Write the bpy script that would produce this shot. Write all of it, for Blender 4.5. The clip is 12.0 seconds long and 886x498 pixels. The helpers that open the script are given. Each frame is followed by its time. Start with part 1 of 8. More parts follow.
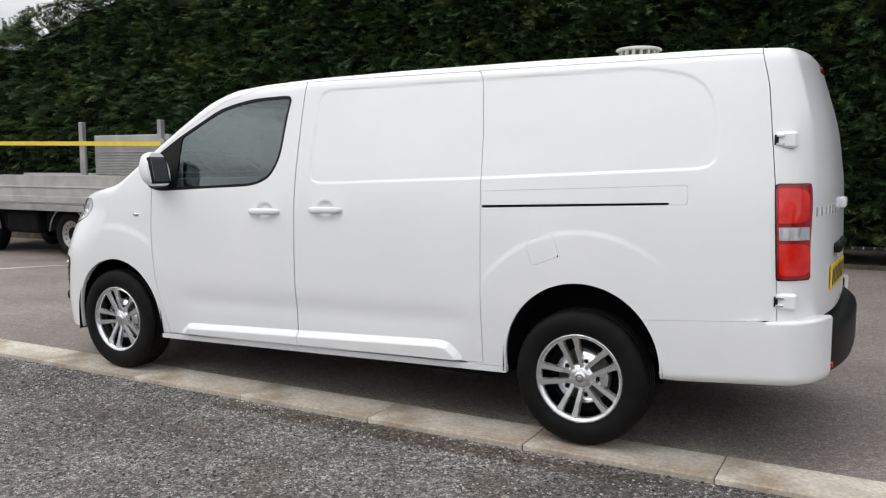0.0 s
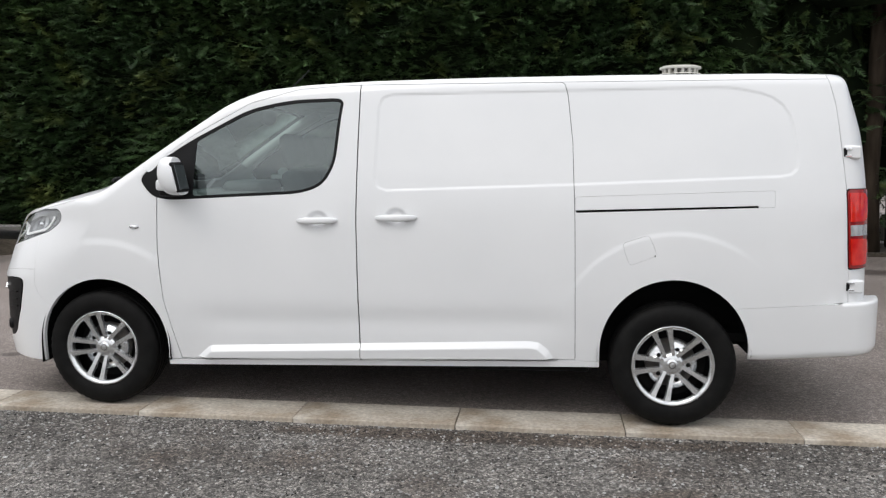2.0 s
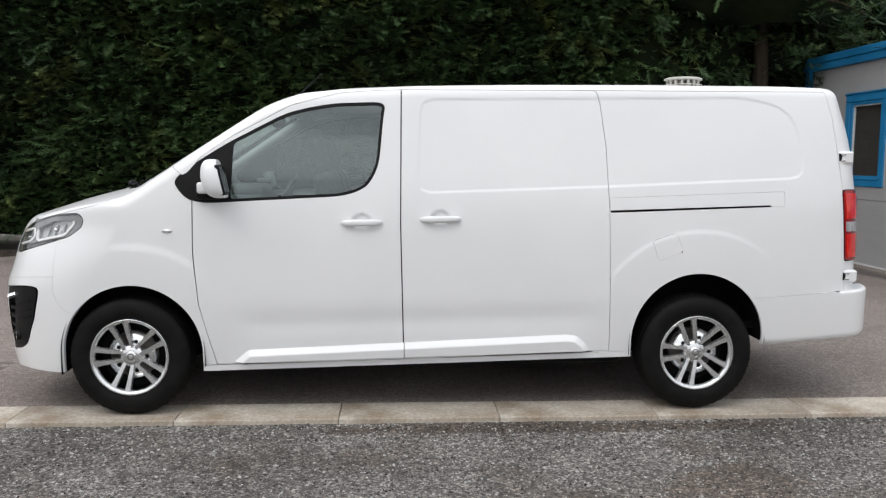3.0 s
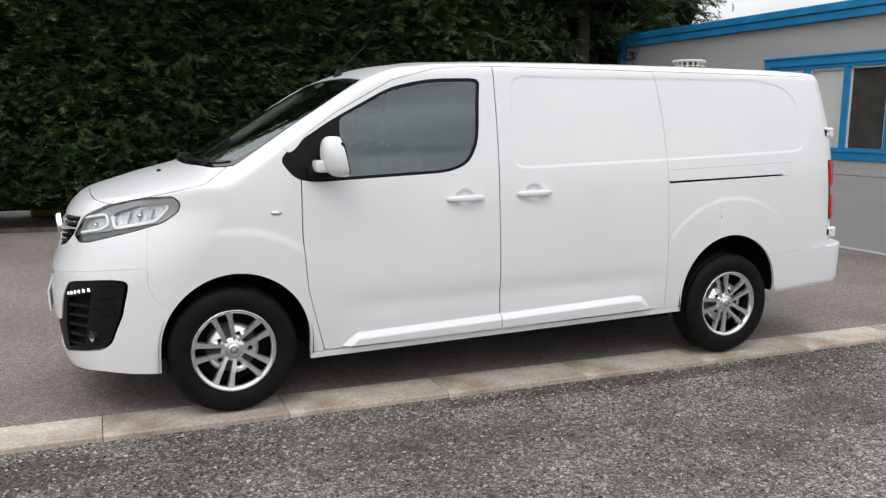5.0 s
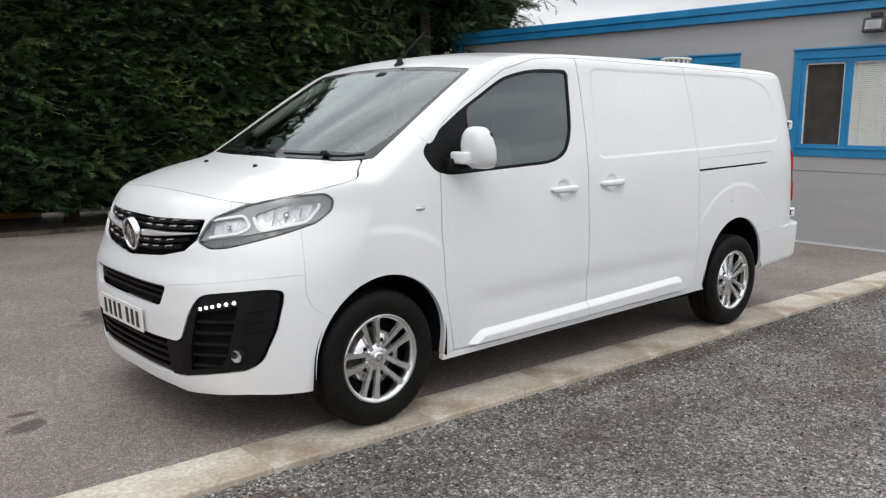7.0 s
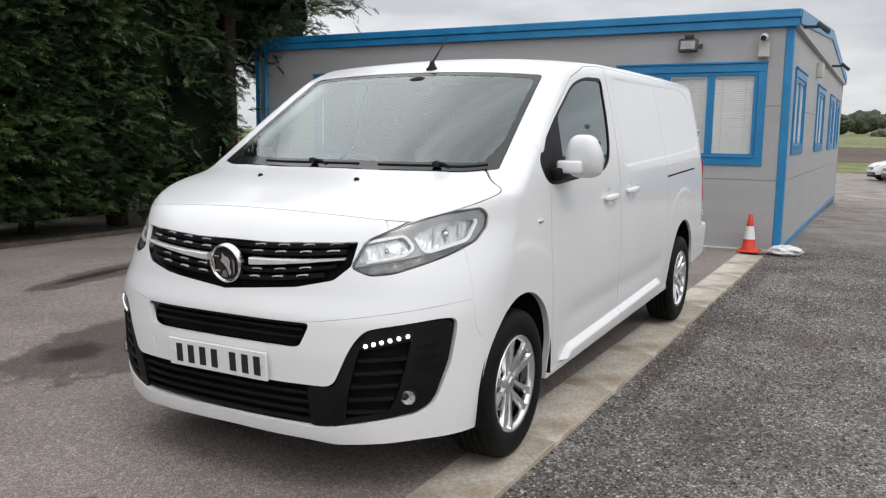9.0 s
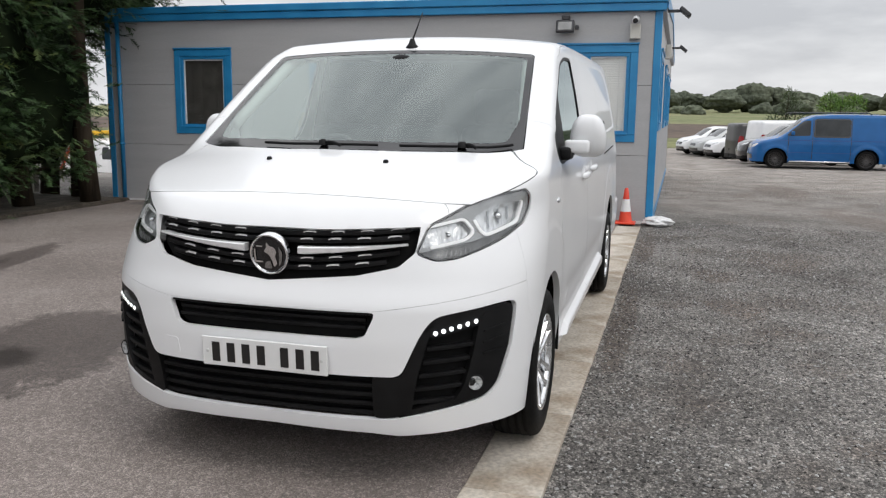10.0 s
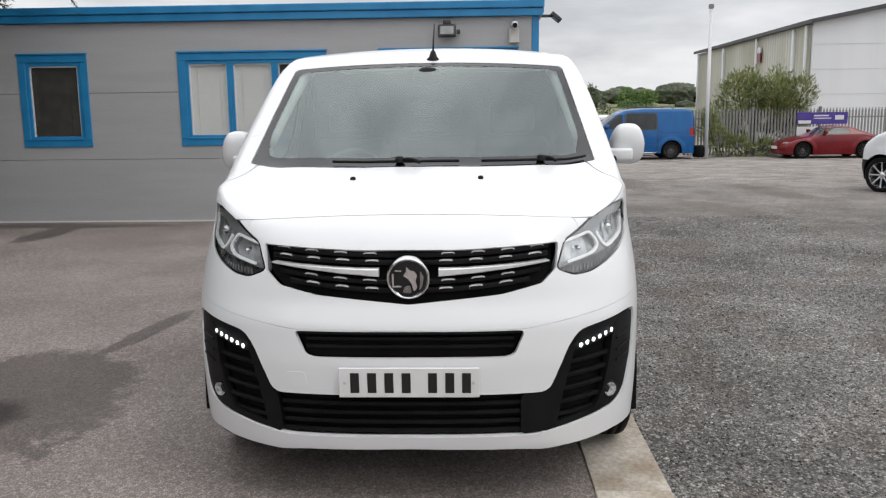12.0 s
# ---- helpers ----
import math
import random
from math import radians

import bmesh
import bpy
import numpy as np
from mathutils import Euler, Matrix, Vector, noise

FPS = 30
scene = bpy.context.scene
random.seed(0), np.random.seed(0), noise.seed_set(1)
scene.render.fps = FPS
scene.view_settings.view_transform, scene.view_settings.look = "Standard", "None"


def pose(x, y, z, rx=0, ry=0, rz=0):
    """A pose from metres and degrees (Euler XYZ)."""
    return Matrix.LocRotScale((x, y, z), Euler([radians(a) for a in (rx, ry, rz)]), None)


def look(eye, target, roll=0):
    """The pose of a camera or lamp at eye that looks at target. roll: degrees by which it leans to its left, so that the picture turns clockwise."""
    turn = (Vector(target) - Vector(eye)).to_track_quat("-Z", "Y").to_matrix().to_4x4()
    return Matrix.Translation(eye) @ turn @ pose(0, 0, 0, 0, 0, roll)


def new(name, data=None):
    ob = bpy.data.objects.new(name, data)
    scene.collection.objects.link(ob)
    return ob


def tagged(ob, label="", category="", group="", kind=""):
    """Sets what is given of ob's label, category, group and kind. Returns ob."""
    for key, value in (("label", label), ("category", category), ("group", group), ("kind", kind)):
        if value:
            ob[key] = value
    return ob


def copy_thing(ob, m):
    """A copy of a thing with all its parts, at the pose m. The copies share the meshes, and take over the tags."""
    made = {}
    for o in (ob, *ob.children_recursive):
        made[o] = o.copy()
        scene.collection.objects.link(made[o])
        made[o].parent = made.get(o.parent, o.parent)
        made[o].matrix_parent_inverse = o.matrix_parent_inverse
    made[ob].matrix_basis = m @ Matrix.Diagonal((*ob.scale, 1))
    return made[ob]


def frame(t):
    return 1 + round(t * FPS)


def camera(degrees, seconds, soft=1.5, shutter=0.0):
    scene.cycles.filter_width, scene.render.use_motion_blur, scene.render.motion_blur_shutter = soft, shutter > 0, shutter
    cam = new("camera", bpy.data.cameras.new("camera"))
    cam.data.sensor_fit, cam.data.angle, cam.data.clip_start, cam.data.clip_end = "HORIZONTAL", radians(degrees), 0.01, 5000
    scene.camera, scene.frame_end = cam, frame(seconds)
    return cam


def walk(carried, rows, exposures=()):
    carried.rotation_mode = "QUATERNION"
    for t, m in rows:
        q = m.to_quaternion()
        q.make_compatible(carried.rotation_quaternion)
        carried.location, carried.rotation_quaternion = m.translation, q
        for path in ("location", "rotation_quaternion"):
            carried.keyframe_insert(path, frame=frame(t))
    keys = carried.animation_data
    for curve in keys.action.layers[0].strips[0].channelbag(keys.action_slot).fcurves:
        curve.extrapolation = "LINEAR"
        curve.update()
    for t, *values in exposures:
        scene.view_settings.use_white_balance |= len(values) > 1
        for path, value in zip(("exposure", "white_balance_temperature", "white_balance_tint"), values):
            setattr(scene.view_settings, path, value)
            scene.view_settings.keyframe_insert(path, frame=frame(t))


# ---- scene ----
cam = camera(56.6, 12.0, soft=1.25)
PATH = [
    (0, (4.577, -4.718, 1.4), (3.626, -2.971, 1.188), -0.1),
    (0.5, (4.113, -4.903, 1.4), (3.326, -3.078, 1.177), -0.1),
    (1, (3.6, -5.102, 1.439), (3.012, -3.205, 1.205), -0.0),
    (1.5, (3.105, -5.279, 1.465), (2.663, -3.343, 1.229), -0.1),
    (2, (2.576, -5.408, 1.481), (2.332, -3.436, 1.25), 0.1),
    (2.5, (2.081, -5.58, 1.466), (2.007, -3.593, 1.253), 0.1),
    (2.7, (1.853, -5.61, 1.464), (1.857, -3.621, 1.247), 0.2),
    (4.3, (0.14, -5.407, 1.519), (0.726, -3.509, 1.279), 0.6),
    (4.5, (-0.047, -5.353, 1.517), (0.62, -3.488, 1.239), 0.8),
    (5, (-0.616, -5.222, 1.539), (0.149, -3.399, 1.233), 0.6),
    (5.5, (-1.036, -4.98, 1.527), (-0.127, -3.228, 1.205), 0.8),
    (6, (-1.549, -4.717, 1.519), (-0.482, -3.054, 1.207), 0.9),
    (6.5, (-1.948, -4.407, 1.476), (-0.769, -2.822, 1.167), 0.8),
    (7, (-2.345, -4.031, 1.476), (-1.035, -2.55, 1.172), 0.7),
    (7.5, (-2.701, -3.666, 1.471), (-1.278, -2.29, 1.182), 0.6),
    (7.7, (-2.801, -3.497, 1.447), (-1.346, -2.157, 1.15), 0.7),
    (9.3, (-3.434, -2.094, 1.442), (-1.634, -1.271, 1.156), 0.7),
    (9.5, (-3.493, -1.928, 1.434), (-1.663, -1.18, 1.13), 0.7),
    (10, (-3.631, -1.475, 1.446), (-1.731, -0.939, 1.125), 0.7),
    (10.5, (-3.678, -1.062, 1.455), (-1.735, -0.722, 1.126), 0.6),
    (11, (-3.779, -0.682, 1.481), (-1.815, -0.48, 1.158), 0.3),
    (11.5, (-3.85, -0.42, 1.507), (-1.88, -0.293, 1.186), -0.2),
    (12, (-3.829, -0.244, 1.516), (-1.856, -0.169, 1.193), -0.7),
]
walk(cam, [(t, look(eye, target, roll)) for t, eye, target, roll in PATH],
     [(0, 0.20), (2.5, 0.18), (5, 0.17), (7.5, 0.14), (9.5, 0.10), (12, 0.12)])

# ---- light ----
SUN_ELEVATION, SUN_AZIMUTH = 52.0, 215.0


def make_world():
    world = bpy.data.worlds.new("overcast_sky")
    scene.world = world
    world.use_nodes = True
    nt = world.node_tree
    nt.nodes.clear()
    out = nt.nodes.new("ShaderNodeOutputWorld")
    bg = nt.nodes.new("ShaderNodeBackground")
    sky = nt.nodes.new("ShaderNodeTexSky")
    sky.sky_type = "NISHITA"
    sky.sun_disc = False
    sky.sun_elevation = radians(SUN_ELEVATION)
    sky.sun_rotation = radians(SUN_AZIMUTH)
    sky.dust_density = 4.0
    coord = nt.nodes.new("ShaderNodeTexCoord")
    flat = nt.nodes.new("ShaderNodeMapping")
    flat.inputs["Scale"].default_value = (1.3, 1.3, 5.0)
    cloud = nt.nodes.new("ShaderNodeTexNoise")
    cloud.inputs["Scale"].default_value = 2.1
    cloud.inputs["Detail"].default_value = 7
    cloud.inputs["Roughness"].default_value = 0.52
    ramp = nt.nodes.new("ShaderNodeValToRGB")
    ramp.color_ramp.elements[0].position, ramp.color_ramp.elements[0].color = 0.37, (6.5, 6.65, 7.0, 1)
    ramp.color_ramp.elements[1].position, ramp.color_ramp.elements[1].color = 0.60, (10.7, 10.8, 11.0, 1)
    mix = nt.nodes.new("ShaderNodeMixRGB")
    mix.inputs[0].default_value = 0.9
    # an overcast sky is about three times as bright overhead as at the horizon
    parts = nt.nodes.new("ShaderNodeSeparateXYZ")
    rise = nt.nodes.new("ShaderNodeMapRange")
    rise.inputs["From Min"].default_value, rise.inputs["From Max"].default_value = 0.0, 1.0
    rise.inputs["To Min"].default_value, rise.inputs["To Max"].default_value = 0.76, 1.80
    nt.links.new(coord.outputs["Generated"], parts.inputs[0])
    nt.links.new(parts.outputs["Z"], rise.inputs["Value"])
    shade = nt.nodes.new("ShaderNodeVectorMath")
    shade.operation = "SCALE"
    nt.links.new(ramp.outputs[0], shade.inputs[0])
    nt.links.new(rise.outputs[0], shade.inputs["Scale"])
    nt.links.new(coord.outputs["Generated"], flat.inputs["Vector"])
    nt.links.new(flat.outputs["Vector"], cloud.inputs["Vector"])
    nt.links.new(cloud.outputs["Fac"], ramp.inputs[0])
    nt.links.new(sky.outputs[0], mix.inputs[1])
    nt.links.new(shade.outputs[0], mix.inputs[2])
    nt.links.new(mix.outputs[0], bg.inputs["Color"])
    bg.inputs["Strength"].default_value = 0.1
    nt.links.new(bg.outputs[0], out.inputs["Surface"])


make_world()
sun_data = bpy.data.lights.new("sun", "SUN")
sun_data.energy, sun_data.angle, sun_data.color = 0.6, radians(25), (1.0, 0.96, 0.9)
sun = new("sun", sun_data)
a, e = radians(SUN_AZIMUTH), radians(SUN_ELEVATION)
sun.matrix_world = look((0, 0, 0), (-math.sin(a) * math.cos(e), -math.cos(a) * math.cos(e), -math.sin(e)))


# ---- materials ----
def material(name, low, high=None, scale=6.0, fine=0.0, fine_scale=300.0, rough=0.5, metal=0.0, bump=0.0, bump_scale=200.0,
             coat=0.0, per_object=0.0, per_island=0.0, rough_spread=0.0, stretch=(1, 1, 1), ramp=(0.35, 0.65), spec=0.5):
    """Two scales of colour variation, a fine relief, and gloss."""
    high = high or low
    m = bpy.data.materials.new(name)
    m.use_nodes = True
    nt = m.node_tree
    b = nt.nodes["Principled BSDF"]
    link = nt.links.new
    coord = nt.nodes.new("ShaderNodeTexCoord")
    place = nt.nodes.new("ShaderNodeMapping")
    place.inputs["Scale"].default_value = stretch
    link(coord.outputs["Object"], place.inputs["Vector"])
    n1 = nt.nodes.new("ShaderNodeTexNoise")
    n1.inputs["Scale"].default_value, n1.inputs["Detail"].default_value = scale, 6
    link(place.outputs[0], n1.inputs["Vector"])
    r = nt.nodes.new("ShaderNodeValToRGB")
    r.color_ramp.elements[0].position, r.color_ramp.elements[1].position = ramp
    r.color_ramp.elements[0].color, r.color_ramp.elements[1].color = (*low, 1), (*high, 1)
    link(n1.outputs["Fac"], r.inputs[0])
    colour = r.outputs[0]

    def times(colour, source, amount):
        spread = nt.nodes.new("ShaderNodeMapRange")
        spread.inputs["To Min"].default_value, spread.inputs["To Max"].default_value = 1 - amount, 1 + amount
        link(source, spread.inputs["Value"])
        mul = nt.nodes.new("ShaderNodeVectorMath")
        mul.operation = "SCALE"
        link(colour, mul.inputs[0])
        link(spread.outputs[0], mul.inputs["Scale"])
        return mul.outputs[0]

    if fine:
        n2 = nt.nodes.new("ShaderNodeTexNoise")
        n2.inputs["Scale"].default_value, n2.inputs["Detail"].default_value = fine_scale, 3
        link(place.outputs[0], n2.inputs["Vector"])
        wide = nt.nodes.new("ShaderNodeMapRange")
        wide.inputs["From Min"].default_value, wide.inputs["From Max"].default_value = 0.3, 0.7
        link(n2.outputs["Fac"], wide.inputs["Value"])
        colour = times(colour, wide.outputs[0], fine)
    if per_object:
        info = nt.nodes.new("ShaderNodeObjectInfo")
        colour = times(colour, info.outputs["Random"], per_object)
    if per_island:
        geo = nt.nodes.new("ShaderNodeNewGeometry")
        colour = times(colour, geo.outputs["Random Per Island"], per_island)
    link(colour, b.inputs["Base Color"])
    b.inputs["Roughness"].default_value = rough
    b.inputs["Metallic"].default_value = metal
    if rough_spread:
        rr = nt.nodes.new("ShaderNodeMapRange")
        rr.inputs["To Min"].default_value, rr.inputs["To Max"].default_value = rough - rough_spread, rough + rough_spread
        link(n1.outputs["Fac"], rr.inputs["Value"])
        link(rr.outputs[0], b.inputs["Roughness"])
    if coat:
        b.inputs["Coat Weight"].default_value, b.inputs["Coat Roughness"].default_value = coat, 0.04
    b.inputs["Specular IOR Level"].default_value = spec
    if bump:
        nb = nt.nodes.new("ShaderNodeTexNoise")
        nb.inputs["Scale"].default_value, nb.inputs["Detail"].default_value = bump_scale, 4
        link(place.outputs[0], nb.inputs["Vector"])
        bp = nt.nodes.new("ShaderNodeBump")
        bp.inputs["Strength"].default_value, bp.inputs["Distance"].default_value = bump, 0.01
        link(nb.outputs["Fac"], bp.inputs["Height"])
        link(bp.outputs[0], b.inputs["Normal"])
    return m


def glass(name, tint, gloss=0.07, rough=0.0, sheen=(1.0, 1.0, 1.0)):
    """A thin pane: what is behind it, tinted, under a reflection that grows towards a flat view, alike from both sides."""
    m = bpy.data.materials.new(name)
    m.use_nodes = True
    nt = m.node_tree
    nt.nodes.clear()
    out = nt.nodes.new("ShaderNodeOutputMaterial")
    clear = nt.nodes.new("ShaderNodeBsdfTransparent")
    clear.inputs[0].default_value = (*tint, 1)
    shine = nt.nodes.new("ShaderNodeBsdfGlossy")
    shine.inputs["Roughness"].default_value = rough
    shine.inputs["Color"].default_value = (*sheen, 1)
    weight = nt.nodes.new("ShaderNodeLayerWeight")
    weight.inputs["Blend"].default_value = 0.5
    bend = nt.nodes.new("ShaderNodeMath")
    bend.operation = "POWER"
    bend.inputs[1].default_value = 4.0
    amount = nt.nodes.new("ShaderNodeMapRange")
    amount.inputs["To Min"].default_value = gloss
    mix = nt.nodes.new("ShaderNodeMixShader")
    nt.links.new(weight.outputs["Facing"], bend.inputs[0])
    nt.links.new(bend.outputs[0], amount.inputs["Value"])
    nt.links.new(amount.outputs[0], mix.inputs[0])
    nt.links.new(clear.outputs[0], mix.inputs[1])
    nt.links.new(shine.outputs[0], mix.inputs[2])
    nt.links.new(mix.outputs[0], out.inputs["Surface"])
    return m


def lit(name, colour, strength):
    m = bpy.data.materials.new(name)
    m.use_nodes = True
    b = m.node_tree.nodes["Principled BSDF"]
    b.inputs["Base Color"].default_value = (*colour, 1)
    b.inputs["Emission Color"].default_value = (*colour, 1)
    b.inputs["Emission Strength"].default_value = strength
    return m


PAINT = material("white_van_paint", (0.755, 0.764, 0.776), (0.79, 0.796, 0.806), scale=1.5, rough=0.32, coat=0.6, rough_spread=0.03)
WHITE_CAR = material("white_car_paint", (0.74, 0.75, 0.76), (0.8, 0.8, 0.81), scale=2, rough=0.3, coat=0.6)
PLASTIC = material("black_plastic", (0.006, 0.006, 0.0065), (0.010, 0.010, 0.0105), scale=10, rough=0.45, spec=0.14, bump=0.08, bump_scale=900)
GLOSS_BLACK = material("gloss_black_trim", (0.008, 0.008, 0.009), (0.012, 0.012, 0.013), rough=0.15)
FRIT = material("black_glass_band", (0.014, 0.014, 0.015), (0.02, 0.02, 0.021), rough=0.08, spec=0.55)
RUBBER = material("tyre_rubber", (0.005, 0.005, 0.005), (0.009, 0.0088, 0.0085), scale=14, spec=0.12, rough=0.62, bump=0.1, bump_scale=500, fine=0.15)
SILVER = material("silver_wheel_paint", (0.72, 0.73, 0.74), (0.80, 0.81, 0.82), scale=30, rough=0.15, metal=0.85)
DISC = material("brake_iron", (0.10, 0.10, 0.10), (0.2, 0.18, 0.16), scale=30, rough=0.5, metal=0.6)
CHROME = material("chrome", (0.75, 0.76, 0.78), (0.8, 0.8, 0.8), rough=0.08, metal=1.0)
# Chrome paled: the bright sky in the grille trim is put into its colour.
PALE_CHROME = material("sky_pale_chrome", (0.80, 0.81, 0.82), (0.86, 0.86, 0.87), scale=40, rough=0.2, metal=0.45)
DARK_CHROME = material("dark_chrome", (0.30, 0.31, 0.32), (0.4, 0.41, 0.42), scale=60, rough=0.12, metal=1.0)
GREY_PLASTIC = material("grey_cabin_plastic", (0.085, 0.09, 0.092), (0.11, 0.115, 0.118), rough=0.6, bump=0.05)
PALE_TRIM = material("pale_cabin_lining", (0.55, 0.56, 0.55), (0.62, 0.63, 0.62), rough=0.7)
CLOTH = material("dark_seat_cloth", (0.03, 0.031, 0.034), (0.05, 0.05, 0.055), scale=60, rough=0.9, fine=0.2)
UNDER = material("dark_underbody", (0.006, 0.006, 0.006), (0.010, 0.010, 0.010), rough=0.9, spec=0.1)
WINDSCREEN = glass("windscreen_glass", (0.62, 0.70, 0.66), 0.15, 0.0, (0.92, 1.0, 0.98))
TINTED = glass("door_glass", (0.54, 0.64, 0.62), 0.145, 0.0, (0.90, 1.0, 1.0))
CLEAR = glass("lamp_cover", (0.92, 0.93, 0.93), 0.05)
PANE = glass("window_pane", (0.96, 0.97, 0.97), 0.07)
RED_LENS = material("red_lamp_lens", (0.60, 0.006, 0.004), (0.72, 0.02, 0.008), scale=25, rough=0.08, coat=0.6)
FOG_BOWL = material("fog_reflector", (0.26, 0.27, 0.28), (0.66, 0.67, 0.68), scale=90, rough=0.22, metal=0.15, bump=0.6, bump_scale=60)
LED = lit("daytime_led", (0.95, 0.97, 1.0), 2.2)
# Silver darkened: the dark reflection in the mirrors is put into its colour.
MIRROR = material("darkened_mirror", (0.16, 0.17, 0.175), rough=0.03, metal=1.0)


# ---- helpers for shapes ----
def mesh_object(name, verts, faces, mat, parent=None, label="", smooth=False, normals=None):
    me = bpy.data.meshes.new(name)
    me.from_pydata([tuple(map(float, v)) for v in verts], [], [tuple(map(int, f)) for f in faces])
    me.update()
    if smooth:
        me.polygons.foreach_set("use_smooth", [True] * len(me.polygons))
    if normals is not None:
        me.normals_split_custom_set_from_vertices([tuple(map(float, n)) for n in normals])
    ob = new(name, me)
    if mat:
        me.materials.append(mat)
    ob.parent = parent
    if label:
        ob["label"] = label
    return ob


def part(name, bm, mat, parent=None, label="", smooth=False):
    me = bpy.data.meshes.new(name)
    bm.to_mesh(me)
    bm.free()
    if smooth:
        me.polygons.foreach_set("use_smooth", [True] * len(me.polygons))
    me.materials.append(mat)
    ob = new(name, me)
    ob.parent = parent
    if label:
        ob["label"] = label
    return ob


def thing(name, label, category, group="", kind=""):
    return tagged(new(name), label, category, group, kind)


def add_box(bm, x0, x1, y0, y1, z0, z1, bevel=0.0, m=None, segments=1):
    made = bmesh.ops.create_cube(bm, size=1)
    vs = made["verts"]
    for v in vs:
        v.co = Vector((x0 + (v.co.x + 0.5) * (x1 - x0), y0 + (v.co.y + 0.5) * (y1 - y0), z0 + (v.co.z + 0.5) * (z1 - z0)))
    if bevel:
        edges = list({e for v in vs for e in v.link_edges})
        got = bmesh.ops.bevel(bm, geom=edges, offset=bevel, segments=segments, affect="EDGES", profile=0.5)
        vs = [v for v in got["verts"]] + [v for v in vs if v.is_valid]
    if m is not None:
        for v in set(vs):
            v.co = m @ v.co
    return bm


def box(x0, x1, y0, y1, z0, z1, bevel=0.0, m=None, segments=1):
    return add_box(bmesh.new(), x0, x1, y0, y1, z0, z1, bevel, m, segments)


def lathe(profile, steps=48, closed=False):
    """Verts and faces of a profile of (radius, y) turned round the y axis."""
    verts, faces, n = [], [], len(profile)
    for i in range(steps):
        t = 2 * math.pi * i / steps
        for r, y in profile:
            verts.append((r * math.cos(t), y, r * math.sin(t)))
    for i in range(steps):
        k = (i + 1) % steps
        for j in range(n if closed else n - 1):
            l = (j + 1) % n
            faces.append((i * n + j, i * n + l, k * n + l, k * n + j))
    return verts, faces


def moved(verts, m):
    return [m @ Vector(v) for v in verts]


def tube(points, radius, steps=8, taper=None):
    """Verts and faces of a round bar along points."""
    pts = [Vector(p) for p in points]
    verts, faces = [], []
    for i, p in enumerate(pts):
        d = (pts[min(i + 1, len(pts) - 1)] - pts[max(i - 1, 0)]).normalized()
        a = d.orthogonal().normalized() if i == 0 else (a - d * a.dot(d)).normalized()
        b = d.cross(a)
        r = radius if taper is None else radius + (taper - radius) * i / (len(pts) - 1)
        for k in range(steps):
            t = 2 * math.pi * k / steps
            verts.append(p + (a * math.cos(t) + b * math.sin(t)) * r)
    for i in range(len(pts) - 1):
        for k in range(steps):
            l = (k + 1) % steps
            faces.append((i * steps + k, i * steps + l, (i + 1) * steps + l, (i + 1) * steps + k))
    faces.append(tuple(range(steps))[::-1])
    faces.append(tuple((len(pts) - 1) * steps + k for k in range(steps)))
    return verts, faces


def joined(*pieces):
    verts, faces = [], []
    for v, f in pieces:
        o = len(verts)
        verts += list(v)
        faces += [tuple(i + o for i in q) for q in f]
    return verts, faces


def curve(points, soft=0.0):
    """A function through points, with softened bends."""
    xs, ys = [p[0] for p in points], [p[1] for p in points]
    grid = np.linspace(xs[0] - 1, xs[-1] + 1, 4001)
    val = np.interp(grid, xs, ys)
    val = np.where(grid < xs[0], ys[0] + (grid - xs[0]) * (ys[1] - ys[0]) / (xs[1] - xs[0]), val)
    val = np.where(grid > xs[-1], ys[-1] + (grid - xs[-1]) * (ys[-1] - ys[-2]) / (xs[-1] - xs[-2]), val)
    if soft:
        step = grid[1] - grid[0]
        k = int(3 * soft / step) + 1
        w = np.exp(-0.5 * (np.arange(-k, k + 1) * step / soft) ** 2)
        val = np.convolve(np.pad(val, k, mode="reflect", reflect_type="odd"), w / w.sum(), mode="valid")
    return lambda x: np.interp(x, grid, val)


def smooth_step(a, b, x):
    t = np.clip((x - a) / (b - a), 0, 1)
    return t * t * (3 - 2 * t)


def smooth_max(a, b, k):
    h = np.maximum(k - np.abs(a - b), 0) / k
    return np.maximum(a, b) + h * h * k * 0.25


def fillet(points, r, n=4):
    """The outline with its corners rounded off over the length r."""
    out, m = [], len(points)
    for i in range(m):
        p, q, s = (np.array(points[j % m], float) for j in (i - 1, i, i + 1))
        a = q + (p - q) * min(r / max(np.hypot(*(p - q)), 1e-6), 0.45)
        b = q + (s - q) * min(r / max(np.hypot(*(s - q)), 1e-6), 0.45)
        for t in np.linspace(0, 1, n + 1):
            out.append(tuple((1 - t) ** 2 * a + 2 * t * (1 - t) * q + t * t * b))
    return out


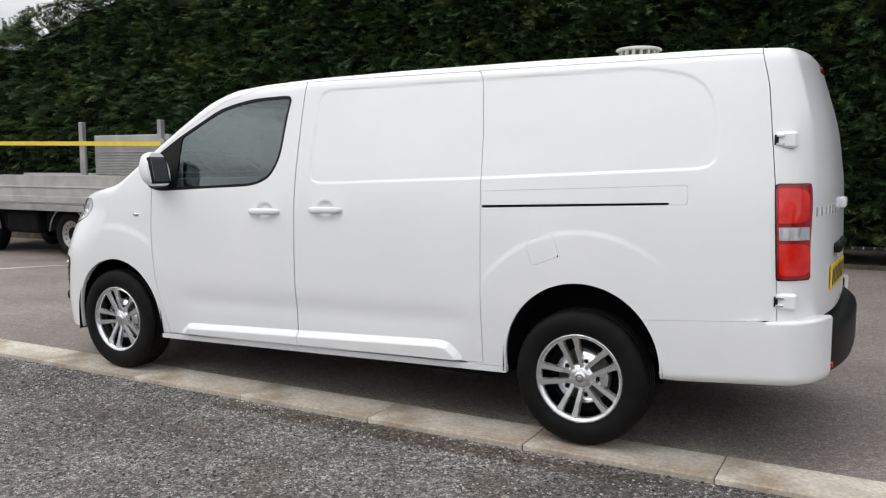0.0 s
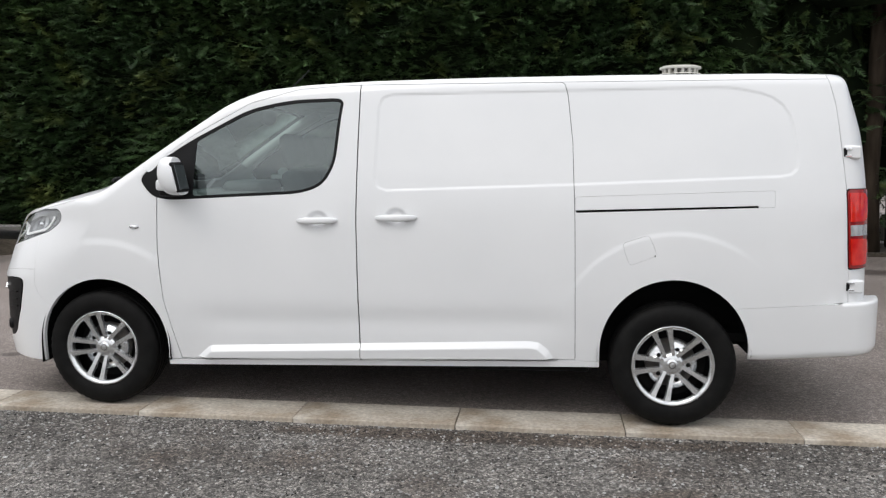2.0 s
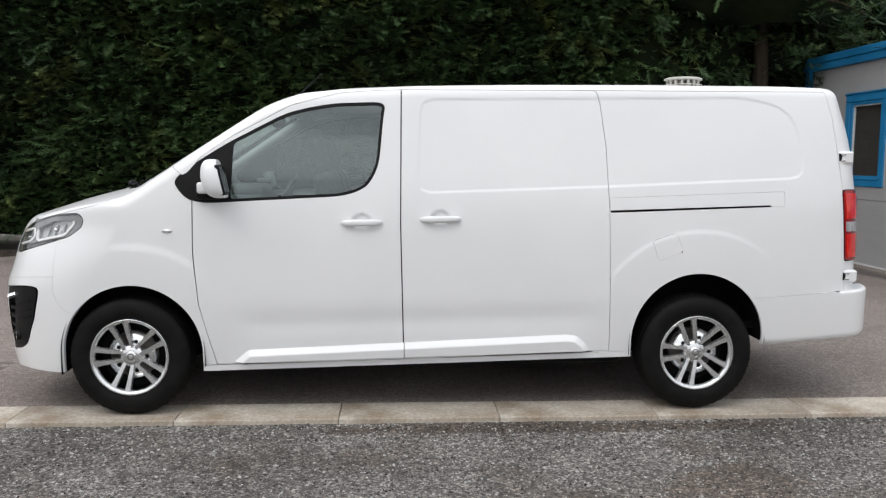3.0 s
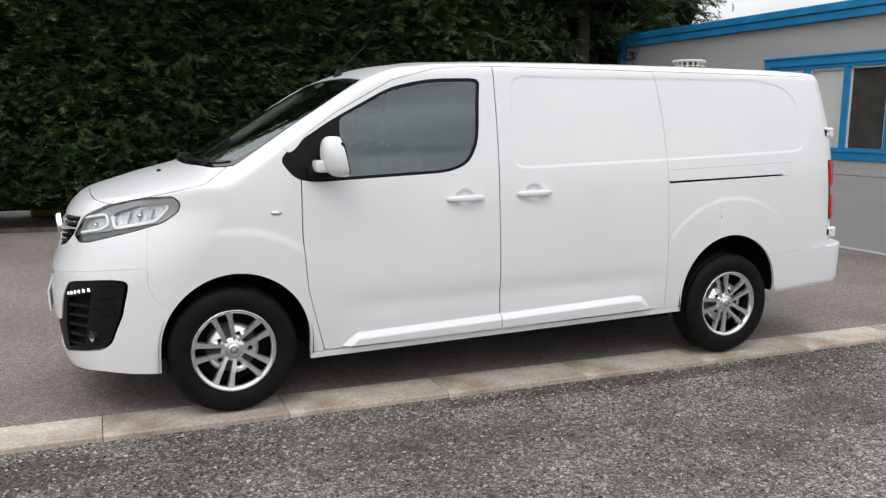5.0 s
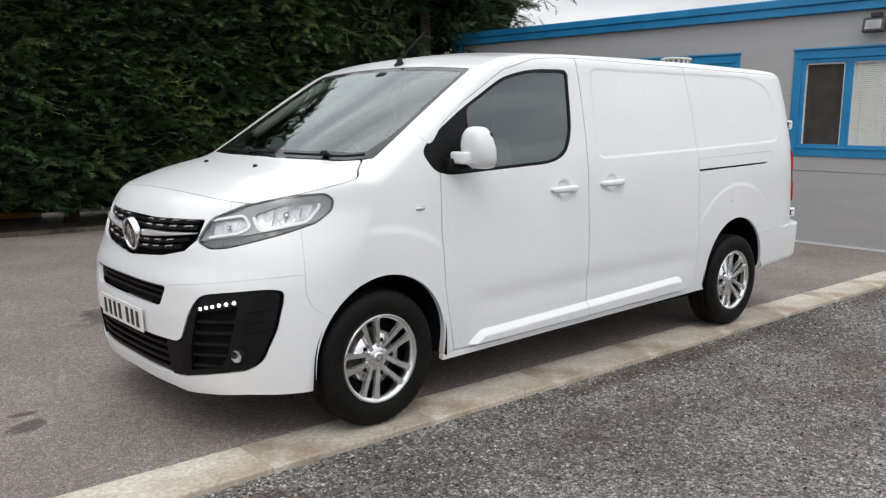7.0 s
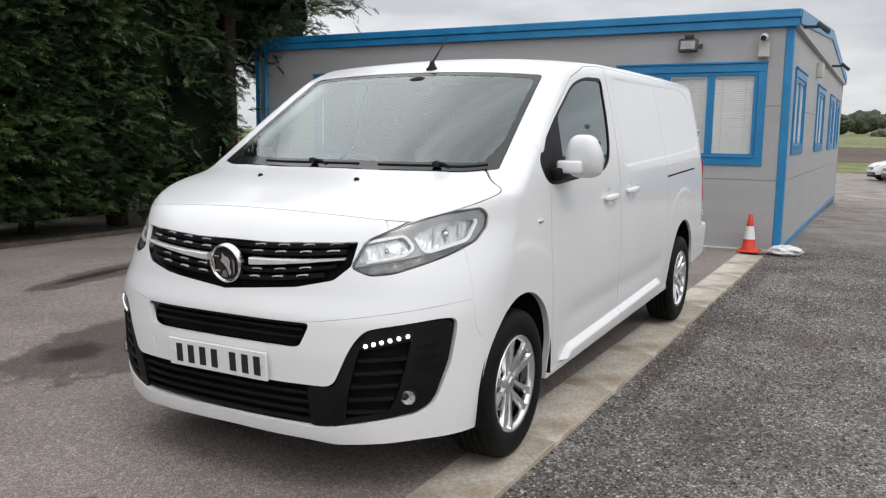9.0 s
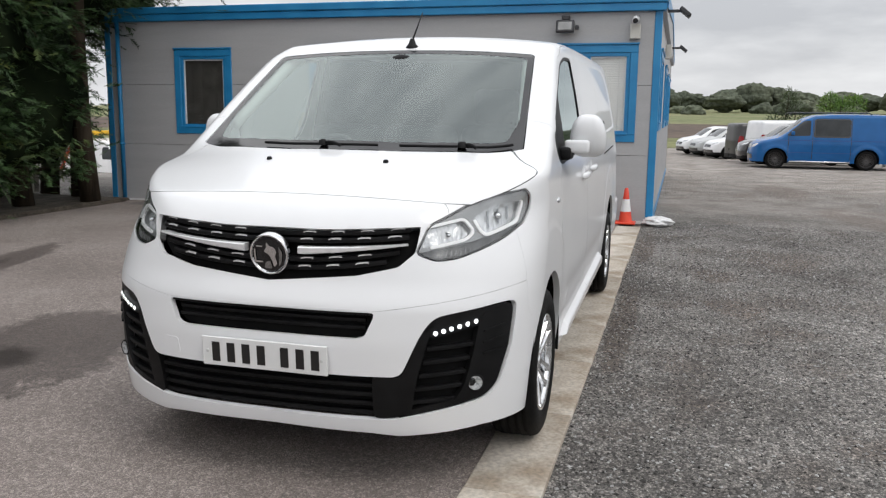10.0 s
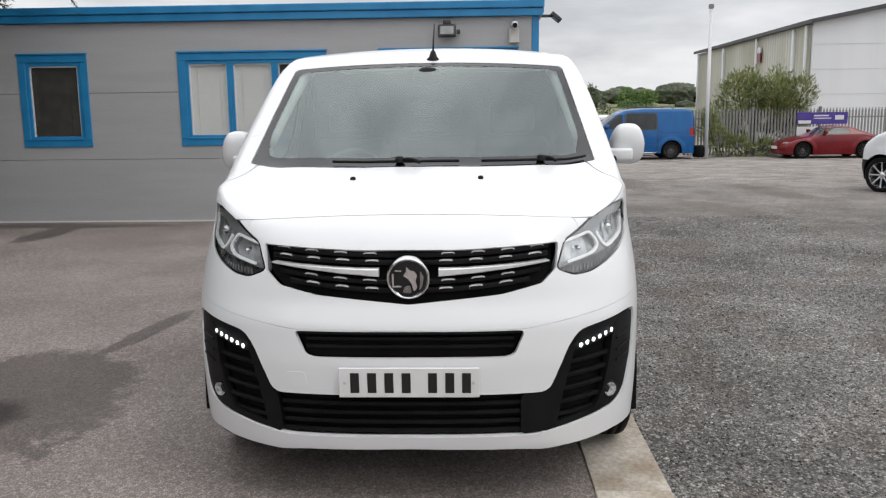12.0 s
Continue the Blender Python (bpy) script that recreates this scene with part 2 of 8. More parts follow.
def polygon_field(points, rounding=0.0):
    """Signed distance (inside negative) to a polygon with rounded corners."""
    P = np.array(points, float)
    if rounding:
        n = len(P)
        area = 0.5 * sum(P[i][0] * P[(i + 1) % n][1] - P[(i + 1) % n][0] * P[i][1] for i in range(n))
        if area < 0:
            P = P[::-1]
        Q = []
        for i in range(n):
            d0 = P[i] - P[i - 1]
            d1 = P[(i + 1) % n] - P[i]
            n0 = np.array((-d0[1], d0[0])) / np.hypot(*d0)
            n1 = np.array((-d1[1], d1[0])) / np.hypot(*d1)
            Q.append(P[i] + rounding * (n0 + n1) / max(0.35, 1 + n0 @ n1))
        P = np.array(Q)

    def field(u, v):
        u, v = np.asarray(u, float), np.asarray(v, float)
        best = np.full(u.shape, 1e9)
        inside = np.zeros(u.shape, bool)
        for i in range(len(P)):
            (x0, y0), (x1, y1) = P[i - 1], P[i]
            ex, ey = x1 - x0, y1 - y0
            t = np.clip(((u - x0) * ex + (v - y0) * ey) / (ex * ex + ey * ey), 0, 1)
            best = np.minimum(best, np.hypot(u - x0 - t * ex, v - y0 - t * ey))
            cross = ((y0 > v) != (y1 > v)) & (u < (x1 - x0) * (v - y0) / ((y1 - y0) if y1 != y0 else 1e-9) + x0)
            inside ^= cross
        return np.where(inside, -best, best) - rounding

    return field


def solve_rays(field, origin, way, near, far, rounds=34):
    """Where rays leave a shape, whose field is negative inside."""
    lo, hi = np.full(len(way), float(near)), np.full(len(way), float(far))
    for _ in range(rounds):
        mid = (lo + hi) / 2
        p = origin + way * mid[:, None]
        out = field(p[:, 0], p[:, 1], p[:, 2]) > 0
        hi, lo = np.where(out, mid, hi), np.where(out, lo, mid)
    return origin + way * lo[:, None]


def slope(field, p, h=0.005):
    g = np.stack([field(*(p + h * np.eye(3)[k]).T) - field(*(p - h * np.eye(3)[k]).T) for k in range(3)], 1)
    return g / np.maximum(np.linalg.norm(g, axis=1, keepdims=True), 1e-9)


class Patch:
    """A net of points over a shape."""

    def __init__(self, field, origins, ways, shape, near=0.0, far=3.0):
        self.field = field
        self.verts = solve_rays(field, origins, ways, near, far)
        a, b = shape
        i = np.arange(a * b).reshape(a, b)
        self.faces = np.stack([i[:-1, :-1], i[:-1, 1:], i[1:, 1:], i[1:, :-1]], -1).reshape(-1, 4)
        p = self.verts[self.faces]
        way = np.cross(p[:, 1] - p[:, 0], p[:, 3] - p[:, 0])
        if np.sum(way * slope(field, self.verts[self.faces[:, 0]])) < 0:
            self.faces = self.faces[:, ::-1]


def clip(patch, fields):
    """The piece of a patch in which every field is negative, cut cleanly."""
    verts = patch.verts
    faces = [tuple(f) for f in patch.faces]
    for field in fields:
        val = np.asarray(field(verts[:, 0], verts[:, 1], verts[:, 2]), float)
        val = np.where(np.abs(val) < 1e-7, 1e-7, val)
        inside = val < 0
        kept, cut, extra = [], {}, []
        for f in faces:
            flags = [inside[i] for i in f]
            if all(flags):
                kept.append(f)
                continue
            if not any(flags):
                continue
            poly = []
            for i in range(len(f)):
                a, b = f[i], f[(i + 1) % len(f)]
                if inside[a]:
                    poly.append(a)
                if inside[a] != inside[b]:
                    key = (a, b) if a < b else (b, a)
                    if key not in cut:
                        t = val[key[0]] / (val[key[0]] - val[key[1]])
                        cut[key] = len(verts) + len(extra)
                        extra.append(verts[key[0]] + t * (verts[key[1]] - verts[key[0]]))
                    poly.append(cut[key])
            if len(poly) > 2:
                kept.append(tuple(poly))
        if extra:
            verts = np.concatenate([verts, np.array(extra)])
        faces = kept
    used = np.unique(np.concatenate([np.array(f) for f in faces])) if faces else np.zeros(0, int)
    back = np.full(len(verts), -1)
    back[used] = np.arange(len(used))
    return verts[used], [tuple(back[list(f)]) for f in faces]


def panel(name, patch, fields, mat, parent, depth=0.018, inset=0.0, label="", mirror=False, reach=0.005):
    """A sheet of the shape with turned-in edges. depth: of its edges; inset: how far it lies under the shape."""
    verts, faces = clip(patch, fields)
    if not len(faces):
        raise ValueError("empty panel " + name)
    normals = slope(patch.field, verts, reach)
    if inset:
        verts = verts - normals * inset
    if depth:
        count = {}
        for f in faces:
            for i in range(len(f)):
                a, b = f[i], f[(i + 1) % len(f)]
                count[(a, b)] = count.get((a, b), 0) + 1
        rim = [(a, b) for a, b in count if (b, a) not in count]
        base, more, more_n, more_f = len(verts), [], [], []
        for a, b in rim:
            run = verts[b] - verts[a]
            side = np.cross(run, normals[a])
            side = side / max(np.linalg.norm(side), 1e-9)
            k = base + len(more)
            more += [verts[a], verts[b], verts[b] - normals[b] * depth, verts[a] - normals[a] * depth]
            more_n += [side] * 4
            more_f.append((k, k + 3, k + 2, k + 1))
        if more:
            verts = np.concatenate([verts, np.array(more)])
            normals = np.concatenate([normals, np.array(more_n)])
            faces = faces + more_f
    if mirror:
        verts, normals = verts * (1, -1, 1), normals * (1, -1, 1)
        faces = [f[::-1] for f in faces]
    return mesh_object(name, verts, faces, mat, parent, label, True, normals)


# ---- the white van: x runs from its front axle to the rear, y = 0 is its middle ----
ROOF_LINE = curve([(-0.95, 0.60), (-0.86, 0.95), (-0.80, 1.035), (-0.70, 1.125), (-0.40, 1.222), (-0.165, 1.284), (0.78, 1.800), (0.95, 1.868),
                   (1.20, 1.905), (1.60, 1.925), (2.20, 1.938), (3.00, 1.946), (3.80, 1.946), (4.20, 1.935)], 0.035)
HALF_WIDTH = curve([(0.10, 0.90), (0.25, 0.920), (0.45, 0.944), (0.65, 0.957), (0.85, 0.955), (1.05, 0.947), (1.20, 0.937), (1.35, 0.915),
                    (1.60, 0.865), (1.80, 0.817), (1.95, 0.775)], 0.04)
NOSE = curve([(0.15, -0.80), (0.25, -0.845), (0.33, -0.862), (0.45, -0.880), (0.60, -0.888), (0.74, -0.878), (0.82, -0.845), (0.92, -0.825), (1.02, -0.805), (1.20, -0.76)], 0.018)
TAIL = curve([(0.50, 4.370), (0.70, 4.370), (1.30, 4.350), (1.58, 4.312), (1.90, 4.215)], 0.05)
BOW = curve([(-0.6, 0.06), (-0.25, 0.08), (0.0, 0.13), (0.2, 0.11), (0.75, 0.012), (1.2, 0.01)], 0.05)
CROWN = curve([(-0.6, 0.04), (0.0, 0.03), (0.3, 0.022), (0.75, 0.022), (1.2, 0.045), (4.2, 0.045)], 0.05)

PANEL_FIELD = polygon_field(fillet([(1.635, 1.275), (2.74, 1.316), (3.87, 1.368), (3.893, 1.45), (3.855, 1.69), (3.77, 1.785), (3.55, 1.834), (1.65, 1.806)], 0.07, 2), 0.03)


HANDLES = ((1.315, 1.107), (1.762, 1.127))


def van_width(x, z):
    w = HALF_WIDTH(z)
    rf = np.hypot(x - 0.02, z - 0.365)
    rr = np.hypot(x - 3.275, z - 0.42)
    w = w + 0.0058 * smooth_step(0.632, 0.580, rf) * smooth_step(0.45, 0.95, z) * smooth_step(0.52, 0.30, x) + 0.0045 * smooth_step(0.655, 0.622, rr) * smooth_step(0.45, 0.95, z) * smooth_step(3.78, 3.40, x)
    w = w - 0.0048 * smooth_step(0.008, -0.008, PANEL_FIELD(x, z))
    for hx, hz in HANDLES:
        w = w - 0.016 * smooth_step(0.064, 0.030, np.hypot((x - hx) * 0.95, (z - hz - 0.006) * 1.25))
    w = w - 0.007 * np.exp(-((z - 0.51 - 0.02 * x) / 0.065) ** 2) * smooth_step(0.55, 0.75, x) * smooth_step(2.75, 2.55, x)
    return w - 0.55 * np.maximum(x - 3.9, 0) ** 2


def van_field(x, y, z):
    ay = np.abs(y)
    side = ay - van_width(x, z)
    power = 4.0 - 1.5 * smooth_step(0.78, 1.1, z)
    reach = np.clip(1 - np.minimum(ay / 0.975, 1.0) ** 3, 0, 1) ** (1 / power)
    front = NOSE(z) + 1.19 * (1 - reach) - x
    top = z - ROOF_LINE(x - BOW(x) * (ay / 0.8) ** 2.4) + CROWN(x) * (ay / 0.8) ** 2.2
    rear = x - TAIL(z) + 0.115 * (ay / 0.9) ** 3
    return smooth_max(smooth_max(smooth_max(side, front, 0.03), rear, 0.11), top, 0.06)


def along(xs, angles, field, z0=0.75):
    g, h = np.meshgrid(xs, angles, indexing="ij")
    g, h = g.ravel(), h.ravel()
    o = np.stack([g, 0 * g, 0 * g + z0], 1)
    w = np.stack([0 * g, -np.cos(h), np.sin(h)], 1)
    return Patch(field, o, w, (len(xs), len(angles)), 0.05, 1.8)


def around(centre, turns, rises, field):
    g, h = np.meshgrid(turns, rises, indexing="ij")
    g, h = g.ravel(), h.ravel()
    w = np.stack([-np.cos(g) * np.cos(h), -np.sin(g) * np.cos(h), np.sin(h)], 1)
    return Patch(field, np.array([centre]) + 0 * w, w, (len(turns), len(rises)), 0.05, 2.2)


def endwise(ys, zs, field, x0, way):
    g, h = np.meshgrid(ys, zs, indexing="ij")
    g, h = g.ravel(), h.ravel()
    o = np.stack([0 * g + x0, g, h], 1)
    return Patch(field, o, np.zeros_like(o) + (way, 0, 0), (len(ys), len(zs)), 0.0, 2.0)


NOSE_EYE = (0.15, 0.0, 0.60)
side_net = along(np.linspace(0.2, 4.235, 400), np.radians(np.concatenate([np.linspace(-34, 16, 80), np.linspace(16.6, 30, 34), np.linspace(30.4, 56, 90), np.linspace(56.5, 66, 14)])), van_field)
lamp_net = around(NOSE_EYE, np.radians(np.linspace(28, 72, 230)), np.radians(np.linspace(13, 40, 120)), van_field)
nose_net = around(NOSE_EYE, np.radians(np.linspace(-112, 112, 330)), np.radians(np.linspace(-34, 52, 130)), van_field)
wing_net = around(NOSE_EYE, np.radians(np.linspace(20, 152, 200)), np.radians(np.linspace(-34, 60, 140)), van_field)
top_net = along(np.linspace(-0.72, 4.24, 380), np.radians(np.linspace(24, 156, 150)), van_field)
rear_net = endwise(np.linspace(-0.98, 0.98, 150), np.linspace(0.55, 1.96, 120), van_field, 3.4, 1.0)

GAP = 0.0016
DOOR = polygon_field([(0.372, 0.93), (0.372, 1.24), (0.345, 1.385), (0.42, 1.475), (0.585, 1.588), (0.906, 1.764), (1.18, 1.839), (1.40, 1.858), (1.537, 1.862), (1.533, 1.1),
                      (1.552, 0.305), (0.488, 0.292), (0.44, 0.47), (0.398, 0.638)], 0.002)
WINDOW_OUTER = polygon_field(fillet([(0.262, 1.338), (0.350, 1.416), (0.56, 1.550), (0.885, 1.722), (1.03, 1.759), (1.17, 1.781), (1.452, 1.791), (1.437, 1.70), (1.413, 1.43), (1.36, 1.325), (1.30, 1.283),
                              (1.2, 1.254), (0.77, 1.231), (0.44, 1.213), (0.345, 1.232), (0.295, 1.285)], 0.07), 0.03)


def WINDOW_GLASS(x, z):
    return smooth_max(WINDOW_OUTER(x, z) + 0.017, 0.580 + 0.05 * (z - 1.24) - x, 0.02)


SLIDING = polygon_field([(1.541, 1.863), (2.655, 1.868), (2.675, 1.858), (2.692, 1.80), (2.721, 1.545), (2.739, 1.1), (2.754, 0.358), (1.556, 0.311), (1.5365, 1.1)], 0.003)
RAIL = polygon_field([(2.742, 1.165), (3.77, 1.203), (3.77, 1.290), (2.739, 1.249)], 0.004)
FLAP = polygon_field([(2.990, 1.004), (3.128, 1.050), (3.176, 0.943), (3.030, 0.884)], 0.02)
REAR_EDGE = curve([(0.5, 4.166), (0.69, 4.166), (1.297, 4.134), (1.734, 4.085), (1.95, 4.03)], 0.02)
ROOF_SEAM = curve([(0.05, 1.24), (0.30, 1.36), (0.345, 1.385), (0.42, 1.475), (0.585, 1.588), (0.906, 1.764), (1.18, 1.839), (1.40, 1.858), (1.54, 1.863), (2.68, 1.869), (4.2, 1.875)])
SILL = curve([(0.40, 0.286), (0.49, 0.288), (2.75, 0.350), (3.0, 0.357)])
SCREEN_FOOT = curve([(0.0, -0.165), (0.25, -0.16), (0.42, -0.13), (0.66, -0.06), (0.75, 0.0), (0.83, 0.06), (1.0, 0.25)], 0.03)
HOOD_EDGE = curve([(-0.9, 1.06), (-0.56, 1.100), (-0.53, 1.114), (-0.302, 1.168), (-0.12, 1.212), (-0.03, 1.262), (0.03, 1.305), (0.1, 1.36)], 0.015)


def arch_field(x, z, x0, z0, r):
    ring = np.hypot(x - x0, z - z0) - r
    return np.minimum(ring, np.maximum(np.abs(x - x0) - r, z - z0))


def front_arch(x, y, z):
    return arch_field(x, z, 0.022, 0.365, 0.387)


def rear_arch(x, y, z):
    return arch_field(x, z, 3.276, 0.42, 0.392)


def screen(x, y, z):
    ay = np.abs(y)
    f = np.maximum(ay - 0.812 + 0.118 * (x - 0.02), SCREEN_FOOT(ay) - x)
    return smooth_max(f, x - 0.775 + 0.01 * (ay / 0.7) ** 2, 0.03)


def bonnet(x, y, z):
    ay = np.abs(y)
    f = np.maximum(HOOD_EDGE(x) - z, x - SCREEN_FOOT(ay))
    return np.maximum(f, 1.134 - 0.030 * (ay / 0.74) ** 2 - z)


HEADLAMP = polygon_field(fillet([(0.498, 0.935), (0.560, 0.906), (0.63, 0.913), (0.836, 0.975), (0.97, 1.022), (1.035, 1.075), (1.045, 1.122), (1.01, 1.152), (0.83, 1.139), (0.70, 1.106), (0.550, 1.036)], 0.018), 0.006)
GRILLE = polygon_field([(-0.566, 1.032), (-0.2, 1.016), (0.2, 1.016), (0.566, 1.032), (0.556, 0.938), (0.50, 0.886), (0.35, 0.852), (0.0, 0.818), (-0.35, 0.852), (-0.50, 0.886), (-0.556, 0.938)], 0.005)
MID_INTAKE = polygon_field([(-0.435, 0.722), (0.435, 0.722), (0.395, 0.632), (0.36, 0.622), (-0.36, 0.622), (-0.395, 0.632)], 0.012)
LOW_SIDE = fillet([(0.40, 0.478), (0.525, 0.478), (0.600, 0.650), (0.64, 0.702), (0.68, 0.714), (0.86, 0.741), (0.896, 0.735), (0.898, 0.69), (0.888, 0.56), (0.852, 0.41), (0.81, 0.368), (0.54, 0.312), (0.48, 0.302), (0.40, 0.300)], 0.035)[5:-5]
LOW_INTAKE = polygon_field(LOW_SIDE + [(-y, z) for y, z in LOW_SIDE[::-1]], 0.012)
CHIN = curve([(0.0, 0.249), (0.40, 0.242), (0.515, 0.231), (0.60, 0.238), (0.70, 0.246), (0.80, 0.256), (0.93, 0.25), (1.1, 0.24)], 0.005)
SEAM = curve([(0.0, 0.724), (0.43, 0.726), (0.74, 0.77), (0.915, 0.797), (1.1, 0.81)], 0.02)
JOINT = curve([(0.3, -0.20), (0.55, -0.25), (0.596, -0.317), (0.635, -0.381), (0.707, -0.415), (0.806, -0.413), (0.903, -0.408), (1.0, -0.400), (1.2, -0.39)], 0.02)


def turn_of(x, y):
    return 0.9 * np.arctan2(np.abs(y), NOSE_EYE[0] - x)


def headlamp(x, y, z):
    return np.maximum(HEADLAMP(turn_of(x, y), z), x)


def bumper_low(x, y, z):
    return np.maximum(z - SEAM(np.abs(y)), x - JOINT(z))


def nose_mid(x, y, z):
    ay = np.abs(y)
    return np.maximum(z - 1.134 + 0.030 * (ay / 0.74) ** 2, x - np.where(z < 1.005, JOINT(z), -0.60 - 0.5 * (1.14 - z)))


def in_front(field):
    return lambda x, y, z: np.maximum(field(y, z), x + 0.35)


def outside(field, gap=0.0):
    return lambda x, y, z: -field(x, y, z) + gap


def inside(field, gap=0.0):
    return lambda x, y, z: field(x, y, z) + gap


def flat(field):
    return lambda x, y, z: field(x, z)


van = thing("panel_van", "clean white long-wheelbase panel van parked on the concrete edging", "van")

DOOR_EDGE = curve([(0.25, 0.502), (0.292, 0.486), (0.47, 0.44), (0.638, 0.397), (0.93, 0.369), (1.24, 0.369), (1.385, 0.342), (1.6, 0.342)])
# bonnet, screen and roof
panel("bonnet", top_net, [inside(bonnet, GAP)], PAINT, van)
panel("windscreen", top_net, [inside(lambda x, y, z: screen(x, y, z) + 0.035 + 0.06 * smooth_step(0.25, 0.0, x - SCREEN_FOOT(np.abs(y))) , 0.0)], WINDSCREEN, van, depth=0, inset=0.004, reach=0.02).visible_shadow = False
panel("screen_band", top_net, [inside(screen, 0.003), lambda x, y, z: -(screen(x, y, z) + 0.035 + 0.06 * smooth_step(0.25, 0.0, x - SCREEN_FOOT(np.abs(y))))], FRIT, van, depth=0.01, inset=0.003,
      label="black band round the windscreen")


def roof_zone(x, y, z):
    return np.maximum(ROOF_SEAM(x) - z, 0.300 - 1.3 * (z - 1.38) - x)


panel("roof", top_net, [inside(roof_zone, GAP), outside(screen, GAP), lambda x, y, z: x - REAR_EDGE(z) + 0.003], PAINT, van)

for flip in (False, True):
    panel("front_wing", wing_net, [
        lambda x, y, z: x - np.where(z < 1.385, DOOR_EDGE(z), 0.6) + GAP, lambda x, y, z: np.where(x > 0.0, SILL(x) + 0.002 - z, -1.0),
        outside(headlamp, 0.003), outside(bonnet, GAP), outside(screen, GAP), outside(front_arch, 0.0),
        outside(bumper_low, 0.0008), outside(nose_mid, 0.0006), outside(roof_zone, 0.001), lambda x, y, z: -WINDOW_OUTER(x, z) + 0.001], PAINT, van, mirror=flip, depth=0.03)
    door = panel("front_door", side_net, [inside(flat(DOOR), GAP), outside(flat(WINDOW_OUTER), 0.0)], PAINT, van, mirror=flip)
    panel("window_surround", side_net, [inside(flat(WINDOW_OUTER), 0.001), outside(flat(WINDOW_GLASS), 0.0)], PLASTIC, door, inset=0.001, depth=0.012, mirror=flip, label="black window surround")
    panel("window", side_net, [inside(flat(WINDOW_GLASS), -0.004)], TINTED, door, inset=0.007, depth=0, mirror=flip, reach=0.015, label="tinted side window").visible_shadow = False
    panel("sliding_door", side_net, [inside(flat(SLIDING), GAP)], PAINT, van, mirror=flip)
    panel("rear_quarter", side_net, [
        lambda x, y, z: 2.66 - x, outside(flat(SLIDING), GAP), outside(flat(RAIL), 0.0006), outside(flat(FLAP), 0.0006), outside(rear_arch),
        lambda x, y, z: x - REAR_EDGE(z) + GAP, lambda x, y, z: z - ROOF_SEAM(x) + GAP,
        lambda x, y, z: np.where(x > 3.4, 0.6655 + 0.074 * (x - 3.611) - z, SILL(x) - z)], PAINT, van, mirror=flip)
    panel("rail_cover", side_net, [inside(flat(RAIL), 0.0006), lambda x, y, z: np.where(x < 3.69, 1.167 + 0.0345 * (x - 2.737) + 0.011 - z, -1.0)], PAINT, van, mirror=flip)
    panel("fuel_flap" if not flip else "side_cover", side_net, [inside(flat(FLAP), 0.0006)], PAINT, van, mirror=flip)
    panel("sill", side_net, [lambda x, y, z: z - SILL(x) + 0.003, lambda x, y, z: SILL(x) - 0.034 - z, lambda x, y, z: 0.41 - x, lambda x, y, z: x - 2.884], PAINT, van, mirror=flip, inset=-0.004, depth=0.03)


# nose: bumper with its openings
bumper = panel("front_bumper", nose_net, [
    inside(bumper_low, 0.0006), outside(in_front(MID_INTAKE), 0.0), outside(in_front(LOW_INTAKE), 0.0),
    outside(front_arch, 0.0), lambda x, y, z: CHIN(np.abs(y)) - z], PAINT, van, depth=0.022)
panel("nose_panel", nose_net, [inside(nose_mid, 0.0004), outside(bumper_low, 0.0006), outside(in_front(GRILLE), 0.0), outside(in_front(MID_INTAKE), 0.0), outside(headlamp, 0.003)], PAINT, bumper, depth=0.016)
# Near-black sheets close the openings and stand in for the shade behind them.
panel("grille_back", nose_net, [in_front(GRILLE)], UNDER, bumper, inset=0.048, depth=0, label="near-black sheet for the shade behind the grille")
panel("intake_back", nose_net, [in_front(MID_INTAKE)], UNDER, bumper, inset=0.045, depth=0, label="near-black sheet for the shade in the middle intake")
panel("intake_back", nose_net, [in_front(LOW_INTAKE)], UNDER, bumper, inset=0.045, depth=0, label="near-black sheet for the shade in the lower intake")


def nose_point(y, z, lift=0.0):
    p = solve_rays(van_field, np.array([[0.0, y, z]]), np.array([[-1.0, 0, 0]]), 0.0, 1.2)
    return p[0] + slope(van_field, p)[0] * lift


def side_point(x, z, lift=0.0):
    p = solve_rays(van_field, np.array([[x, 0.0, z]]), np.array([[0, -1.0, 0]]), 0.0, 1.3)
    return p[0] + slope(van_field, p)[0] * lift


def top_point(x, y, lift=0.0):
    p = solve_rays(van_field, np.array([[x, y, 0.8]]), np.array([[0, 0, 1.0]]), 0.0, 1.5)
    return p[0] + slope(van_field, p)[0] * lift


def nose_bar(ys, height, front, back, half):
    """A bar across the nose: its middle height at each y, from depth front to depth back, half as thick."""
    verts, faces = [], []
    for i, y in enumerate(ys):
        z, t = height(y), half(y) if callable(half) else half
        p = nose_point(y, z)
        n = slope(van_field, p[None])[0]
        n = np.array((n[0], n[1], 0)) / np.hypot(n[0], n[1])
        for d, h in ((front, -t * 0.7), (front, t * 0.7), (front + 0.004, t), (back, t), (back, -t), (front + 0.004, -t)):
            verts.append(p - n * d + np.array((0, 0, h)))
        if i:
            for k in range(6):
                l = (k + 1) % 6
                faces.append(((i - 1) * 6 + k, (i - 1) * 6 + l, i * 6 + l, i * 6 + k))
    m = len(ys) - 1
    faces += [tuple(range(6))[::-1], tuple(m * 6 + k for k in range(6))]
    return verts, faces


